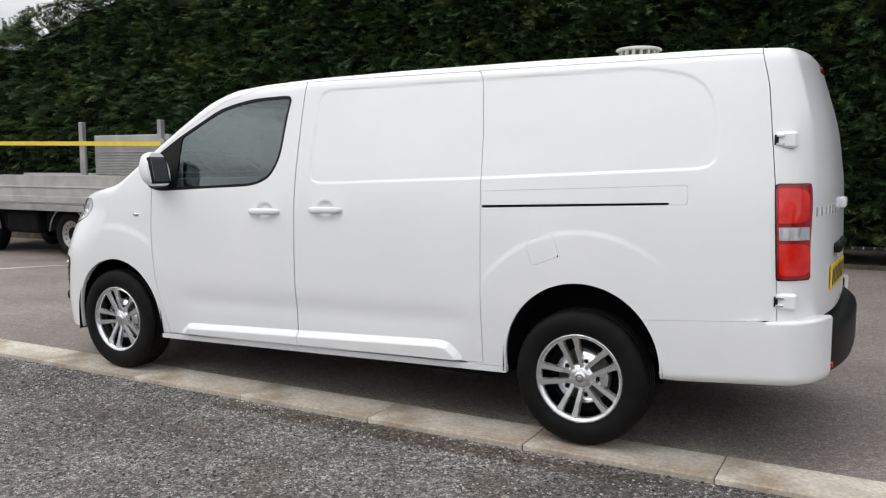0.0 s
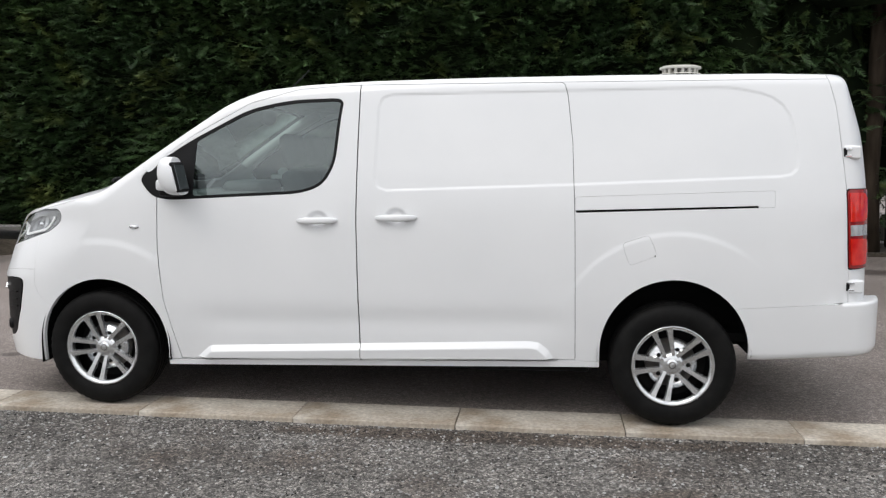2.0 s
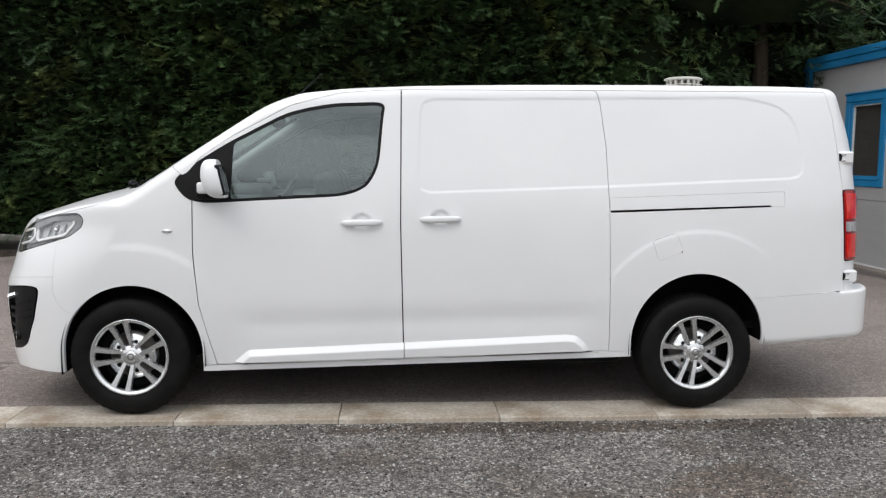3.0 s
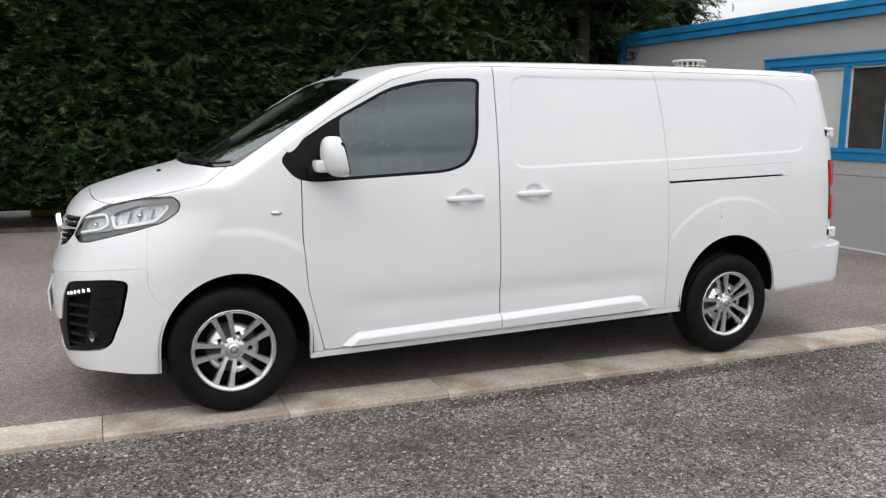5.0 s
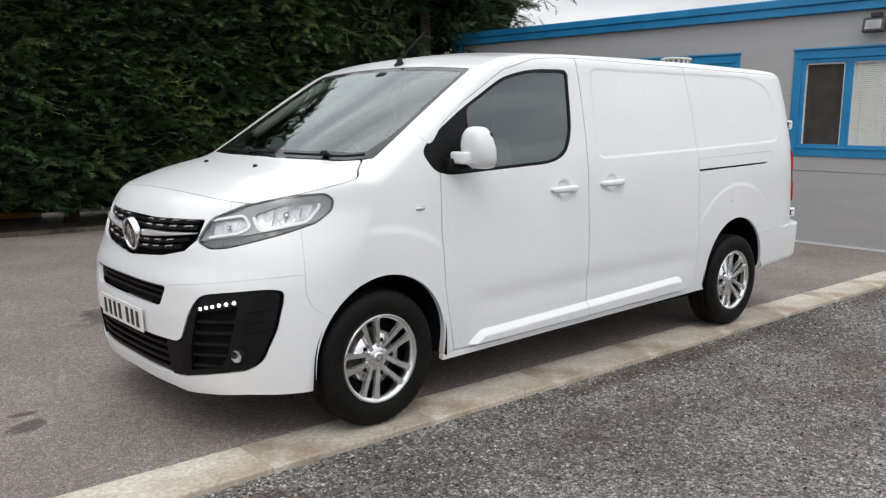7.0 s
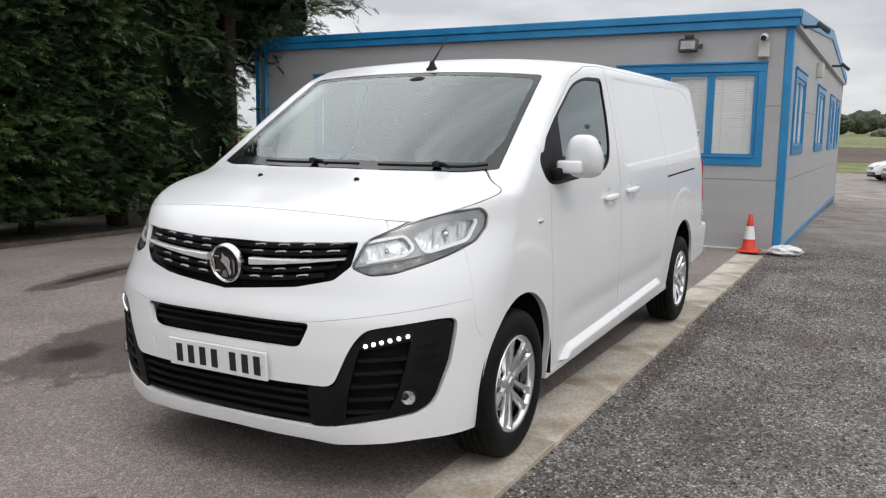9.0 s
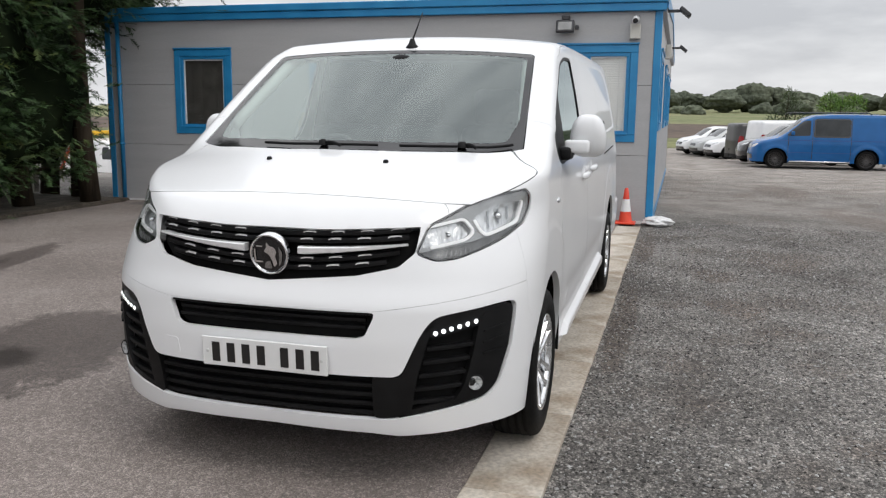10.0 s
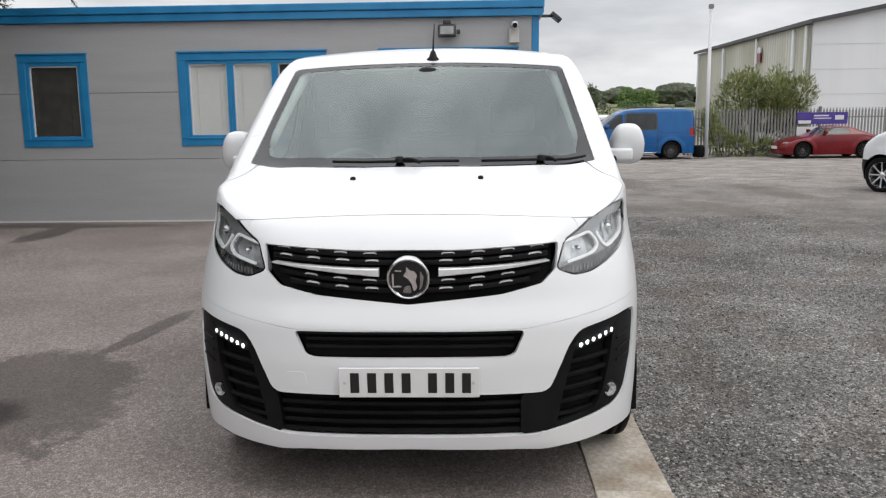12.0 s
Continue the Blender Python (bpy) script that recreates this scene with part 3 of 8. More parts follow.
def patch_piece(name, polygon, mat, parent, lift, depth, label="", rounding=0.004, net=None, mirror=False):
    """A thin piece lying on the nose, with its outline in (y, z)."""
    return panel(name, net or nose_net, [in_front(polygon_field(polygon, rounding))], mat, parent, inset=-lift, depth=depth, label=label, mirror=mirror)


GRILLE_HALF = curve([(0.80, 0.05), (0.83, 0.25), (0.85, 0.37), (0.888, 0.49), (0.935, 0.540), (1.036, 0.552), (1.1, 0.55)])
for base, bow in ((1.000, 0.026), (0.974, 0.026), (0.902, 0.050), (0.872, 0.052)):
    reach = 0.97 * float(GRILLE_HALF(base + 0.01))
    ys = np.linspace(-reach, reach, 41)
    mesh_object("grille_bar", *nose_bar(ys, lambda y: base + bow * (y / 0.55) ** 2 - 0.006, 0.012, 0.046, 0.009), PLASTIC, bumper)
    shift = 0.008 if base in (0.974, 0.872) else 0.0
    for y in [s * (0.147 + 0.113 * k - shift) for s in (-1, 1) for k in range(4)]:
        if abs(y) > reach - 0.02:
            continue
        fleck = nose_bar(np.linspace(y - 0.025, y + 0.025, 7), lambda q: base + bow * (q / 0.55) ** 2 + 0.002 - 0.003 * (abs(q - y) / 0.025) ** 6, 0.009, 0.020, lambda q: 0.0028)
        mesh_object("chrome_fleck", *fleck, PALE_CHROME, bumper)
for s in (-1, 1):
    mesh_object("chrome_wing", *nose_bar([s * q for q in np.linspace(0.112, 0.528, 15)], lambda q: 0.9345 + 0.032 * (max(abs(q) - 0.1, 0) / 0.43) ** 1.4, -0.005, 0.030, lambda q: 0.0182 - 0.029 * abs(q)),
                PALE_CHROME, bumper, "bright chrome strip beside the badge")
centre = nose_point(0, 0.918)
tilt = Matrix.Translation(centre) @ Matrix.Rotation(radians(-8), 4, "Y") @ Matrix.Rotation(radians(90), 4, "Z")
badge = mesh_object("badge", *(lambda v, f: (moved(v, tilt), f))(*lathe([(0.0, 0.010), (0.070, 0.010), (0.072, 0.016), (0.074, 0.020), (0.078, 0.020), (0.081, 0.014), (0.082, -0.01)], 48)), CHROME, bumper, "round chrome badge", True)
mesh_object("badge_field", *(lambda v, f: (moved(v, tilt), f))(*lathe([(0.0, 0.0185), (0.03, 0.0175), (0.055, 0.0145), (0.069, 0.0125)], 40)), GLOSS_BLACK, badge, "black ground of the badge")


def plate_shape(outline, m, t=0.003):
    n = len(outline)
    v = [m @ Vector((-u, t, w)) for u, w in outline] + [m @ Vector((-u, 0, w)) for u, w in outline]
    return v, [tuple(range(n)), tuple(range(2 * n - 1, n - 1, -1))] + [(i, i + n, (i + 1) % n + n, (i + 1) % n) for i in range(n)]


tilt_b = tilt @ pose(0, 0.0165, 0)
mesh_object("badge_wing", *plate_shape(fillet([(-0.006, 0.050), (0.004, 0.034), (0.024, 0.030), (0.034, 0.012), (0.026, -0.006), (0.034, -0.034), (0.020, -0.050), (0.012, -0.018), (-0.002, 0.002), (-0.020, 0.012), (-0.008, 0.026)], 0.006, 2), tilt_b), CHROME, badge)
mesh_object("badge_wing", *plate_shape(fillet([(0.044, 0.034), (0.058, 0.010), (0.052, -0.030), (0.040, -0.046), (0.044, -0.010)], 0.006, 2), tilt_b), DARK_CHROME, badge)
mesh_object("badge_wing", *plate_shape(fillet([(-0.014, -0.030), (0.006, -0.024), (0.012, -0.056), (-0.022, -0.054)], 0.006, 2), tilt_b), DARK_CHROME, badge)
mesh_object("badge_stroke", *plate_shape(fillet([(-0.060, 0.020), (-0.054, 0.022), (-0.054, -0.026), (-0.026, -0.026), (-0.026, -0.033), (-0.060, -0.033)], 0.002, 2), tilt_b), CHROME, badge)
mesh_object("badge_stroke", *plate_shape(fillet([(-0.050, 0.034), (-0.024, 0.034), (-0.024, 0.029), (-0.050, 0.029)], 0.002, 2), tilt_b), CHROME, badge)

# intake slats
for z in (0.660, 0.690):
    mesh_object("intake_slat", *nose_bar(np.linspace(-0.395, 0.395, 25), lambda y: z, 0.022, 0.044, 0.007), PLASTIC, bumper)
mesh_object("intake_frame", *nose_bar(np.linspace(-0.425, 0.425, 25), lambda y: 0.716, 0.006, 0.044, 0.006), PLASTIC, bumper)
for z in (0.325, 0.362, 0.400, 0.438):
    mesh_object("intake_slat", *nose_bar(np.linspace(-0.50, 0.50, 25), lambda y: z, 0.016, 0.044, 0.008), PLASTIC, bumper)
for s in (-1, 1):
    post = [(s * 0.528, 0.474), (s * 0.600, 0.645), (s * 0.64, 0.695), (s * 0.66, 0.69), (s * 0.63, 0.64), (s * 0.585, 0.47), (s * 0.56, 0.325), (s * 0.50, 0.308)] + ([(-0.42, 0.304), (-0.42, 0.474)] if s < 0 else [(0.505, 0.40), (0.515, 0.474)])
    patch_piece("intake_pillar", fillet(post, 0.02), PLASTIC, bumper, -0.006, 0.03, "black plastic pillar between the intakes")
    cheek = [(s * 0.795, 0.70), (s * 0.85, 0.734), (s * 0.888, 0.729), (s * 0.890, 0.69), (s * 0.880, 0.56), (s * 0.845, 0.415), (s * 0.805, 0.374), (s * 0.70, 0.354), (s * 0.745, 0.43), (s * 0.775, 0.56)]
    patch_piece("intake_cheek", fillet(cheek, 0.03), PLASTIC, bumper, -0.004, 0.03, "black plastic cheek around the fog lamp")
    patch_piece("intake_brow", [(s * 0.600, 0.655), (s * 0.64, 0.698), (s * 0.68, 0.708), (s * 0.85, 0.734), (s * 0.80, 0.665), (s * 0.64, 0.625)], PLASTIC, bumper, -0.006, 0.03)
    patch_piece("intake_brow", [(s * 0.50, 0.306), (s * 0.54, 0.315), (s * 0.76, 0.362), (s * 0.74, 0.385), (s * 0.53, 0.335)], PLASTIC, bumper, -0.006, 0.03)
    for k in range(5):
        z = 0.375 + 0.052 * k
        y0, y1 = 0.565 + 0.014 * k, 0.705 + 0.014 * k
        mesh_object("intake_slat", *nose_bar([s * y for y in np.linspace(y0, y1 + 0.02, 7)], lambda y: z + 0.06 * (abs(y) - 0.65), 0.014, 0.044, 0.008), PLASTIC, bumper)
    for k in range(3):
        z = 0.545 + 0.045 * k
        mesh_object("cheek_rib", *nose_bar([s * q for q in np.linspace(0.805, 0.868, 5)], lambda q: z + 0.003 + 0.2 * (abs(q) - 0.80), -0.003, 0.008, 0.004), PLASTIC, bumper)
    lamp_line = [(s * 0.632, 0.632), (s * 0.626, 0.648), (s * 0.785, 0.692), (s * 0.795, 0.676)]
    drl = patch_piece("daytime_lamp", lamp_line, CLEAR, bumper, 0.004, 0.012, "strip of white daytime running lights")
    for k in range(6):
        y, z = 0.648 + 0.026 * k, 0.6455 + 0.0070 * k
        p = nose_point(s * y, z, 0.001)
        q = slope(van_field, p[None])[0]
        v, f = lathe([(0.0, 0.003), (0.006, 0.0025), (0.0090, 0.0)], 12)
        mesh_object("led", moved(v, Matrix.Translation(p) @ Matrix.Rotation(math.atan2(-q[0], q[1]), 4, "Z")), f, LED, drl)
    p = nose_point(s * 0.780, 0.437, -0.006)
    aim = Matrix.Translation(p) @ Matrix.Rotation(radians(90 - s * 26), 4, "Z")
    fog = mesh_object("fog_lamp", *(lambda v, f: (moved(v, aim), f))(*lathe([(0.027, 0.009), (0.030, 0.012), (0.033, 0.008), (0.036, -0.012)], 28)), PLASTIC, bumper, "round fog lamp in a black ring", True)
    mesh_object("reflector", *(lambda v, f: (moved(v, aim), f))(*lathe([(0.0, 0.001), (0.014, 0.003), (0.023, 0.007), (0.0275, 0.010)], 28)), FOG_BOWL, fog, "bright reflector of the fog lamp", True)
    mesh_object("lens", *(lambda v, f: (moved(v, aim), f))(*lathe([(0.0, 0.015), (0.018, 0.013), (0.027, 0.010)], 28)), CLEAR, fog, "", True)

# washer jets
for y in (-0.275, 0.275):
    p = top_point(-0.296, y, 0.0)
    v, f = lathe([(0.0, 0.012), (0.008, 0.011), (0.012, 0.006), (0.013, -0.004)], 14)
    mesh_object("washer_jet", moved(v, Matrix.Translation(p) @ Matrix.Rotation(radians(90), 4, "X")), f, PLASTIC, van, "small black washer jet", True)

# headlamps
LAMP_BOWL = material("lamp_reflector", (0.54, 0.55, 0.56), (0.80, 0.81, 0.82), scale=45, rough=0.14, metal=0.65, bump=1.0, bump_scale=38, stretch=(1.0, 1.0, 0.35))
LAMP_GREY = material("lamp_grey_housing", (0.27, 0.275, 0.28), (0.36, 0.365, 0.37), scale=10, rough=0.25, metal=0.4)
LAMP_DARK = material("lamp_dark_housing", (0.05, 0.05, 0.052), (0.20, 0.20, 0.20), scale=26, rough=0.14, metal=0.5, bump=0.6, bump_scale=30)
LAMP_BAND = material("lamp_white_band", (0.92, 0.92, 0.92), (0.95, 0.95, 0.95), rough=0.3)
HEAD_TOP = polygon_field(fillet([(0.722, 1.062), (0.752, 0.997), (0.93, 1.036), (0.984, 1.104), (0.84, 1.104)], 0.02), 0.0)
HEAD_LOW = polygon_field(fillet([(0.520, 0.956), (0.545, 1.026), (0.680, 1.052), (0.708, 1.010), (0.672, 0.986)], 0.015), 0.0)


def lamp_foot(u, z):
    """The dark lower third of a lamp, under the light guides."""
    return z - 0.946 - 0.19 * (u - 0.55)


def lamp_panel(name, field, mat, parent, flip, inset, depth, label=""):
    return panel(name, lamp_net, [lambda x, y, z: np.maximum(field(turn_of(x, y), z), x)], mat, parent, inset=inset, depth=depth, mirror=flip, label=label)


def ring(field, width, edge):
    """A band round an outline, on one side of an edge."""
    return lambda u, z: np.maximum(np.maximum(field(u, z) - width, -field(u, z)), edge(u, z))


TOP_GUIDE = ring(HEAD_TOP, 0.0125, lambda u, z: z - 1.050 - 0.22 * (u - 0.72))
LOW_GUIDE = ring(HEAD_LOW, 0.0105, lambda u, z: 0.548 - u)
for flip in (False, True):
    lamp = panel("headlamp", lamp_net, [inside(headlamp, 0.001)], CLEAR, van, depth=0.0, inset=0.001, label="clear headlamp with grey housing and white light guides", mirror=flip)
    lamp.visible_shadow = False
    bowls = lambda x, y, z: -np.minimum(HEAD_TOP(turn_of(x, y), z), HEAD_LOW(turn_of(x, y), z))
    panel("housing", lamp_net, [inside(headlamp, -0.002), bowls, lambda x, y, z: -lamp_foot(turn_of(x, y), z)], LAMP_GREY, lamp, inset=0.012, depth=0.035, mirror=flip, label="grey lamp housing")
    panel("housing_foot", lamp_net, [inside(headlamp, -0.002), bowls, lambda x, y, z: lamp_foot(turn_of(x, y), z)], LAMP_DARK, lamp, inset=0.020, depth=0.03, mirror=flip, label="dark lower part of the lamp housing")
    panel("lamp_rim", lamp_net, [inside(headlamp, 0.0015), outside(lambda x, y, z: headlamp(x, y, z) + 0.0055, 0.0)], GLOSS_BLACK, lamp, inset=0.005, depth=0.012, mirror=flip, label="dark edge of the lamp")
    lamp_panel("reflector", HEAD_TOP, LAMP_BOWL, lamp, flip, 0.034, 0.0, "bright main reflector")
    lamp_panel("reflector", HEAD_LOW, LAMP_BOWL, lamp, flip, 0.034, 0.0, "bright inner reflector")
    lamp_panel("light_guide", TOP_GUIDE, LAMP_BAND, lamp, flip, 0.006, 0.012, "white light guide round the main reflector")
    lamp_panel("light_guide", LOW_GUIDE, LAMP_BAND, lamp, flip, 0.006, 0.012, "white light guide round the inner reflector")
    for k in range(9):
        u = 0.560 + 0.017 * k
        foot = 0.916 + 0.10 * (u - 0.56)
        lamp_panel("lens_rib", polygon_field([(u, foot), (u + 0.004, foot), (u + 0.013, foot + 0.022), (u + 0.009, foot + 0.022)]), LAMP_GREY, lamp, flip, 0.016, 0.003)
    # facets of the main reflector, dark chrome putting dark reflections into their colour
    for k in range(3):
        u = 0.790 + 0.055 * k
        facet = polygon_field([(u, 1.015 + 0.22 * (u - 0.77)), (u + 0.007, 1.017 + 0.22 * (u - 0.77)), (u + 0.016, 1.078 + 0.10 * (u - 0.77)), (u + 0.010, 1.078 + 0.10 * (u - 0.77))])
        lamp_panel("reflector_facet", facet, DARK_CHROME, lamp, flip, 0.028, 0.006)
    for c, r in (((0.850, 1.062), 0.017), ((0.620, 1.008), 0.011)):
        a = c[0] / 0.9
        p = solve_rays(van_field, np.array([[NOSE_EYE[0], 0, c[1]]]), np.array([[-math.cos(a), -math.sin(a), 0]]), 0.0, 2.0)[0]
        q = slope(van_field, p[None])[0]
        p = p - q * 0.036
        m = Matrix.Translation(p * (1, -1 if flip else 1, 1)) @ Matrix.Rotation(math.atan2(-q[0], q[1] * (-1 if flip else 1)), 4, "Z")
        v, f = lathe([(0.0, 0.024), (0.55 * r, 0.021), (0.9 * r, 0.010), (r, -0.004)], 20)
        mesh_object("bulb_shield", moved(v, m), f, CHROME, lamp, "", True)


# tail: doors, lamps, bumper
def tail_zone(x, y, z):
    return np.maximum(REAR_EDGE(z) + 0.002 - x, 0.70 - z)


def tail_lamp(x, y, z):
    return np.maximum(np.maximum(0.885 - z, z - 1.297), np.maximum(0.806 - np.abs(y) - 0.02 * smooth_step(1.0, 1.25, z), REAR_EDGE(z) + 0.002 - x))


DARK_RED = material("dark_red_lens", (0.24, 0.004, 0.004), (0.32, 0.006, 0.006), scale=30, rough=0.08, coat=0.6)
for flip in (False, True):
    s = -1 if flip else 1
    panel("rear_door", rear_net, [tail_zone, lambda x, y, z: y + 0.003, outside(tail_lamp, 0.001)], PAINT, van, mirror=flip, depth=0.03)
    lamp = panel("tail_lamp", rear_net, [tail_lamp, lambda x, y, z: y], DARK_RED, van, mirror=flip, inset=-0.008, depth=0.03, label="tall red tail lamp with a clear middle")
    for z0, z1 in ((0.902, 1.040), (1.130, 1.280)):
        block = polygon_field(fillet([(-1.0, z0), (-0.814, z0), (-0.808, z1), (-1.0, z1)], 0.05))
        panel("red_lens", rear_net, [inside(tail_lamp, 0.007), lambda x, y, z: block(y, z)], RED_LENS, lamp, mirror=flip, inset=-0.014, depth=0.012, label="bright red lens")
    panel("clear_band", rear_net, [inside(tail_lamp, 0.008), lambda x, y, z: y + 0.815, lambda x, y, z: 1.056 - z, lambda x, y, z: z - 1.112], LAMP_BOWL, lamp, mirror=flip, inset=-0.012, depth=0.006, label="clear reversing lamp band")
    panel("lamp_edge", rear_net, [inside(tail_lamp, -0.005), lambda x, y, z: y], GLOSS_BLACK, lamp, mirror=flip, inset=-0.002, depth=0.02, label="dark surround of the lamp")
    for z in (1.49, 0.79):
        p = solve_rays(van_field, np.array([[4.168 if z < 1 else 4.138, 0.0, z]]), np.array([[0, -1.0, 0]]), 0.0, 1.3)[0]
        bm = bmesh.new()
        add_box(bm, p[0] - 0.022, p[0] + 0.075, s * (p[1] + 0.015) - 0.02, s * (p[1] + 0.015) + 0.02, z - 0.036, z + 0.036, 0.01)
        hinge = part("door_hinge", bm, PAINT, van, "white hinge of the rear door")
        for dz in (-0.018, 0.018):
            part("hinge_pin", box(p[0] - 0.010, p[0] + 0.022, s * (p[1] - 0.008) - 0.006, s * (p[1] - 0.008) + 0.006, z + dz - 0.005, z + dz + 0.005, 0.002), CHROME, hinge)
        part("hinge_gap", box(p[0] - 0.018, p[0] - 0.002, s * (p[1] - 0.006) - 0.004, s * (p[1] - 0.006) + 0.004, z - 0.022, z + 0.022), PLASTIC, hinge)


def rear_bumper_field(x, y, z):
    ay = np.abs(y)
    side = ay - van_width(x, z) - 0.001 - 0.55 * np.maximum(x - 3.9, 0) ** 2 + 0.9 * np.maximum(x - 4.15, 0) ** 2
    rear = x - 4.42 + 0.10 * (ay / 0.9) ** 4
    top = z - (0.664 + 0.074 * (x - 3.611)) - 0.06 * smooth_step(4.13, 4.08, x)
    low = (0.376 + 0.085 * np.maximum(x - 3.75, 0)) - z
    return smooth_max(smooth_max(smooth_max(side, rear, 0.10), top, 0.015), low, 0.05)


rb_side = around((3.95, 0.0, 0.55), np.radians(np.linspace(30, 300, 330)), np.radians(np.linspace(-34, 24, 130)), rear_bumper_field)
for flip in (False, True):
    panel("rear_bumper_corner", rb_side, [lambda x, y, z: y + 0.735, lambda x, y, z: -rear_arch(x, y, z), lambda x, y, z: 3.4 - x, lambda x, y, z: np.where(x < 4.14, z - 0.664 - 0.074 * (x - 3.611), -1.0), lambda x, y, z: np.where(x < 4.10, van_width(x, z) - 0.015 - np.abs(y), -1.0)], PAINT, van, mirror=flip, depth=0.02)
bm = bmesh.new()
add_box(bm, 4.20, 4.445, -0.765, 0.765, 0.43, 0.665, 0.045, segments=3)
bmesh.ops.subdivide_edges(bm, edges=[e for e in bm.edges if abs(e.verts[0].co.y - e.verts[1].co.y) > 0.5], cuts=14)
for v in bm.verts:
    v.co.x -= 0.125 * (abs(v.co.y) / 0.8) ** 3 * (v.co.x > 4.25)
part("rear_bumper_step", bm, PLASTIC, van, "black plastic step of the rear bumper", True)
part("reflector", box(4.32, 4.383, -0.68, -0.61, 0.465, 0.495, 0.004), RED_LENS, van, "small red rear reflector")
part("high_stop_lamp", box(4.195, 4.240, -0.08, 0.08, 1.845, 1.872, 0.006), DARK_RED, van, "red high-level brake lamp")
part("rear_handle", box(4.330, 4.382, -0.16, -0.02, 1.165, 1.22, 0.012, segments=2), PAINT, van, "white rear door handle")
for y0 in (-0.42, -0.16):
    part("handle_recess", box(4.335, 4.385, y0, y0 + 0.2, 0.965, 1.01, 0.012), PLASTIC, van, "black plate lamp holder")
PLATE_YELLOW = material("yellow_plate", (0.75, 0.48, 0.02), (0.8, 0.52, 0.03), rough=0.3)
PLATE_WHITE = material("white_plate", (0.72, 0.73, 0.72), (0.78, 0.78, 0.78), rough=0.25)
INK = material("black_lettering", (0.012, 0.012, 0.012), rough=0.35)
rear_m = Matrix.Translation((4.361, -0.27, 0.858)) @ Matrix.Rotation(radians(-2.5), 4, "Z")
rear_plate = part("rear_plate", box(-0.004, 0.004, -0.26, 0.26, -0.0575, 0.0575, 0.002, rear_m), PLATE_YELLOW, van, "yellow rear plate with dark bars")
for k in range(7):
    y = -0.235 + 0.068 * k
    part("plate_bar", box(0.0042, 0.0055, y, y + 0.036, -0.038, 0.038, 0.0, rear_m), INK, rear_plate)
for k, w in enumerate((0.05, 0.02, 0.05, 0.05, 0.05, 0.05)):
    y = -0.74 + 0.065 * k
    p = 4.366 - 0.115 * (abs(y) / 0.9) ** 3
    part("badge_bar", box(p - 0.02, p - 0.012 + 0.006, y, y + w, 1.155, 1.195), CHROME, van, "small chrome badge bar")

# front plate with plain bars
front_m = Matrix.Translation(nose_point(0, 0.535, 0.014)) @ Matrix.Rotation(radians(-4), 4, "Y")
bm = box(-0.005, 0.005, -0.262, 0.262, -0.058, 0.058, 0.002, front_m)
front_plate = part("front_plate", bm, PLATE_WHITE, van, "white front plate with dark bars")
for y, w, h in ((0.190, 0.046, 0.078), (0.126, 0.046, 0.078), (0.062, 0.046, 0.078), (-0.002, 0.046, 0.078), (-0.100, 0.046, 0.078), (-0.164, 0.046, 0.078), (-0.226 + 0.0, 0.046, 0.078)):
    part("plate_bar", box(-0.0068, -0.0052, y - 0.36 * w + 0.012, y + 0.36 * w + 0.012, -h / 2, h / 2, 0.0, front_m), INK, front_plate)
for y in (-0.24, 0.238):
    v, f = lathe([(0.0, 0.003), (0.006, 0.002), (0.007, 0.0)], 12)
    mesh_object("plate_screw", moved(v, front_m @ pose(-0.0055, y, 0.0, 0, 0, 90)), f, PALE_TRIM, front_plate)
patch_piece("tow_cover", [(0.395, 0.565), (0.47, 0.565), (0.455, 0.50), (0.385, 0.50)], PAINT, bumper, 0.0015, 0.004, "square towing eye cover", 0.012)

# side fittings
MOULD = polygon_field(fillet([(0.555, 0.270), (0.590, 0.312), (0.668, 0.376), (1.55, 0.414), (2.50, 0.456), (2.560, 0.448), (2.615, 0.400), (2.655, 0.330), (2.655, 0.20), (0.555, 0.20)], 0.018), 0.0)


def mould_field(x, y, z):
    """The body with the sill mouldings standing out under a chamfer."""
    deep = np.clip(-MOULD(x, z) / 0.034, 0, 1)
    return van_field(x, y, z) - 0.034 * (deep - 0.12 * np.maximum(deep - 0.75, 0))


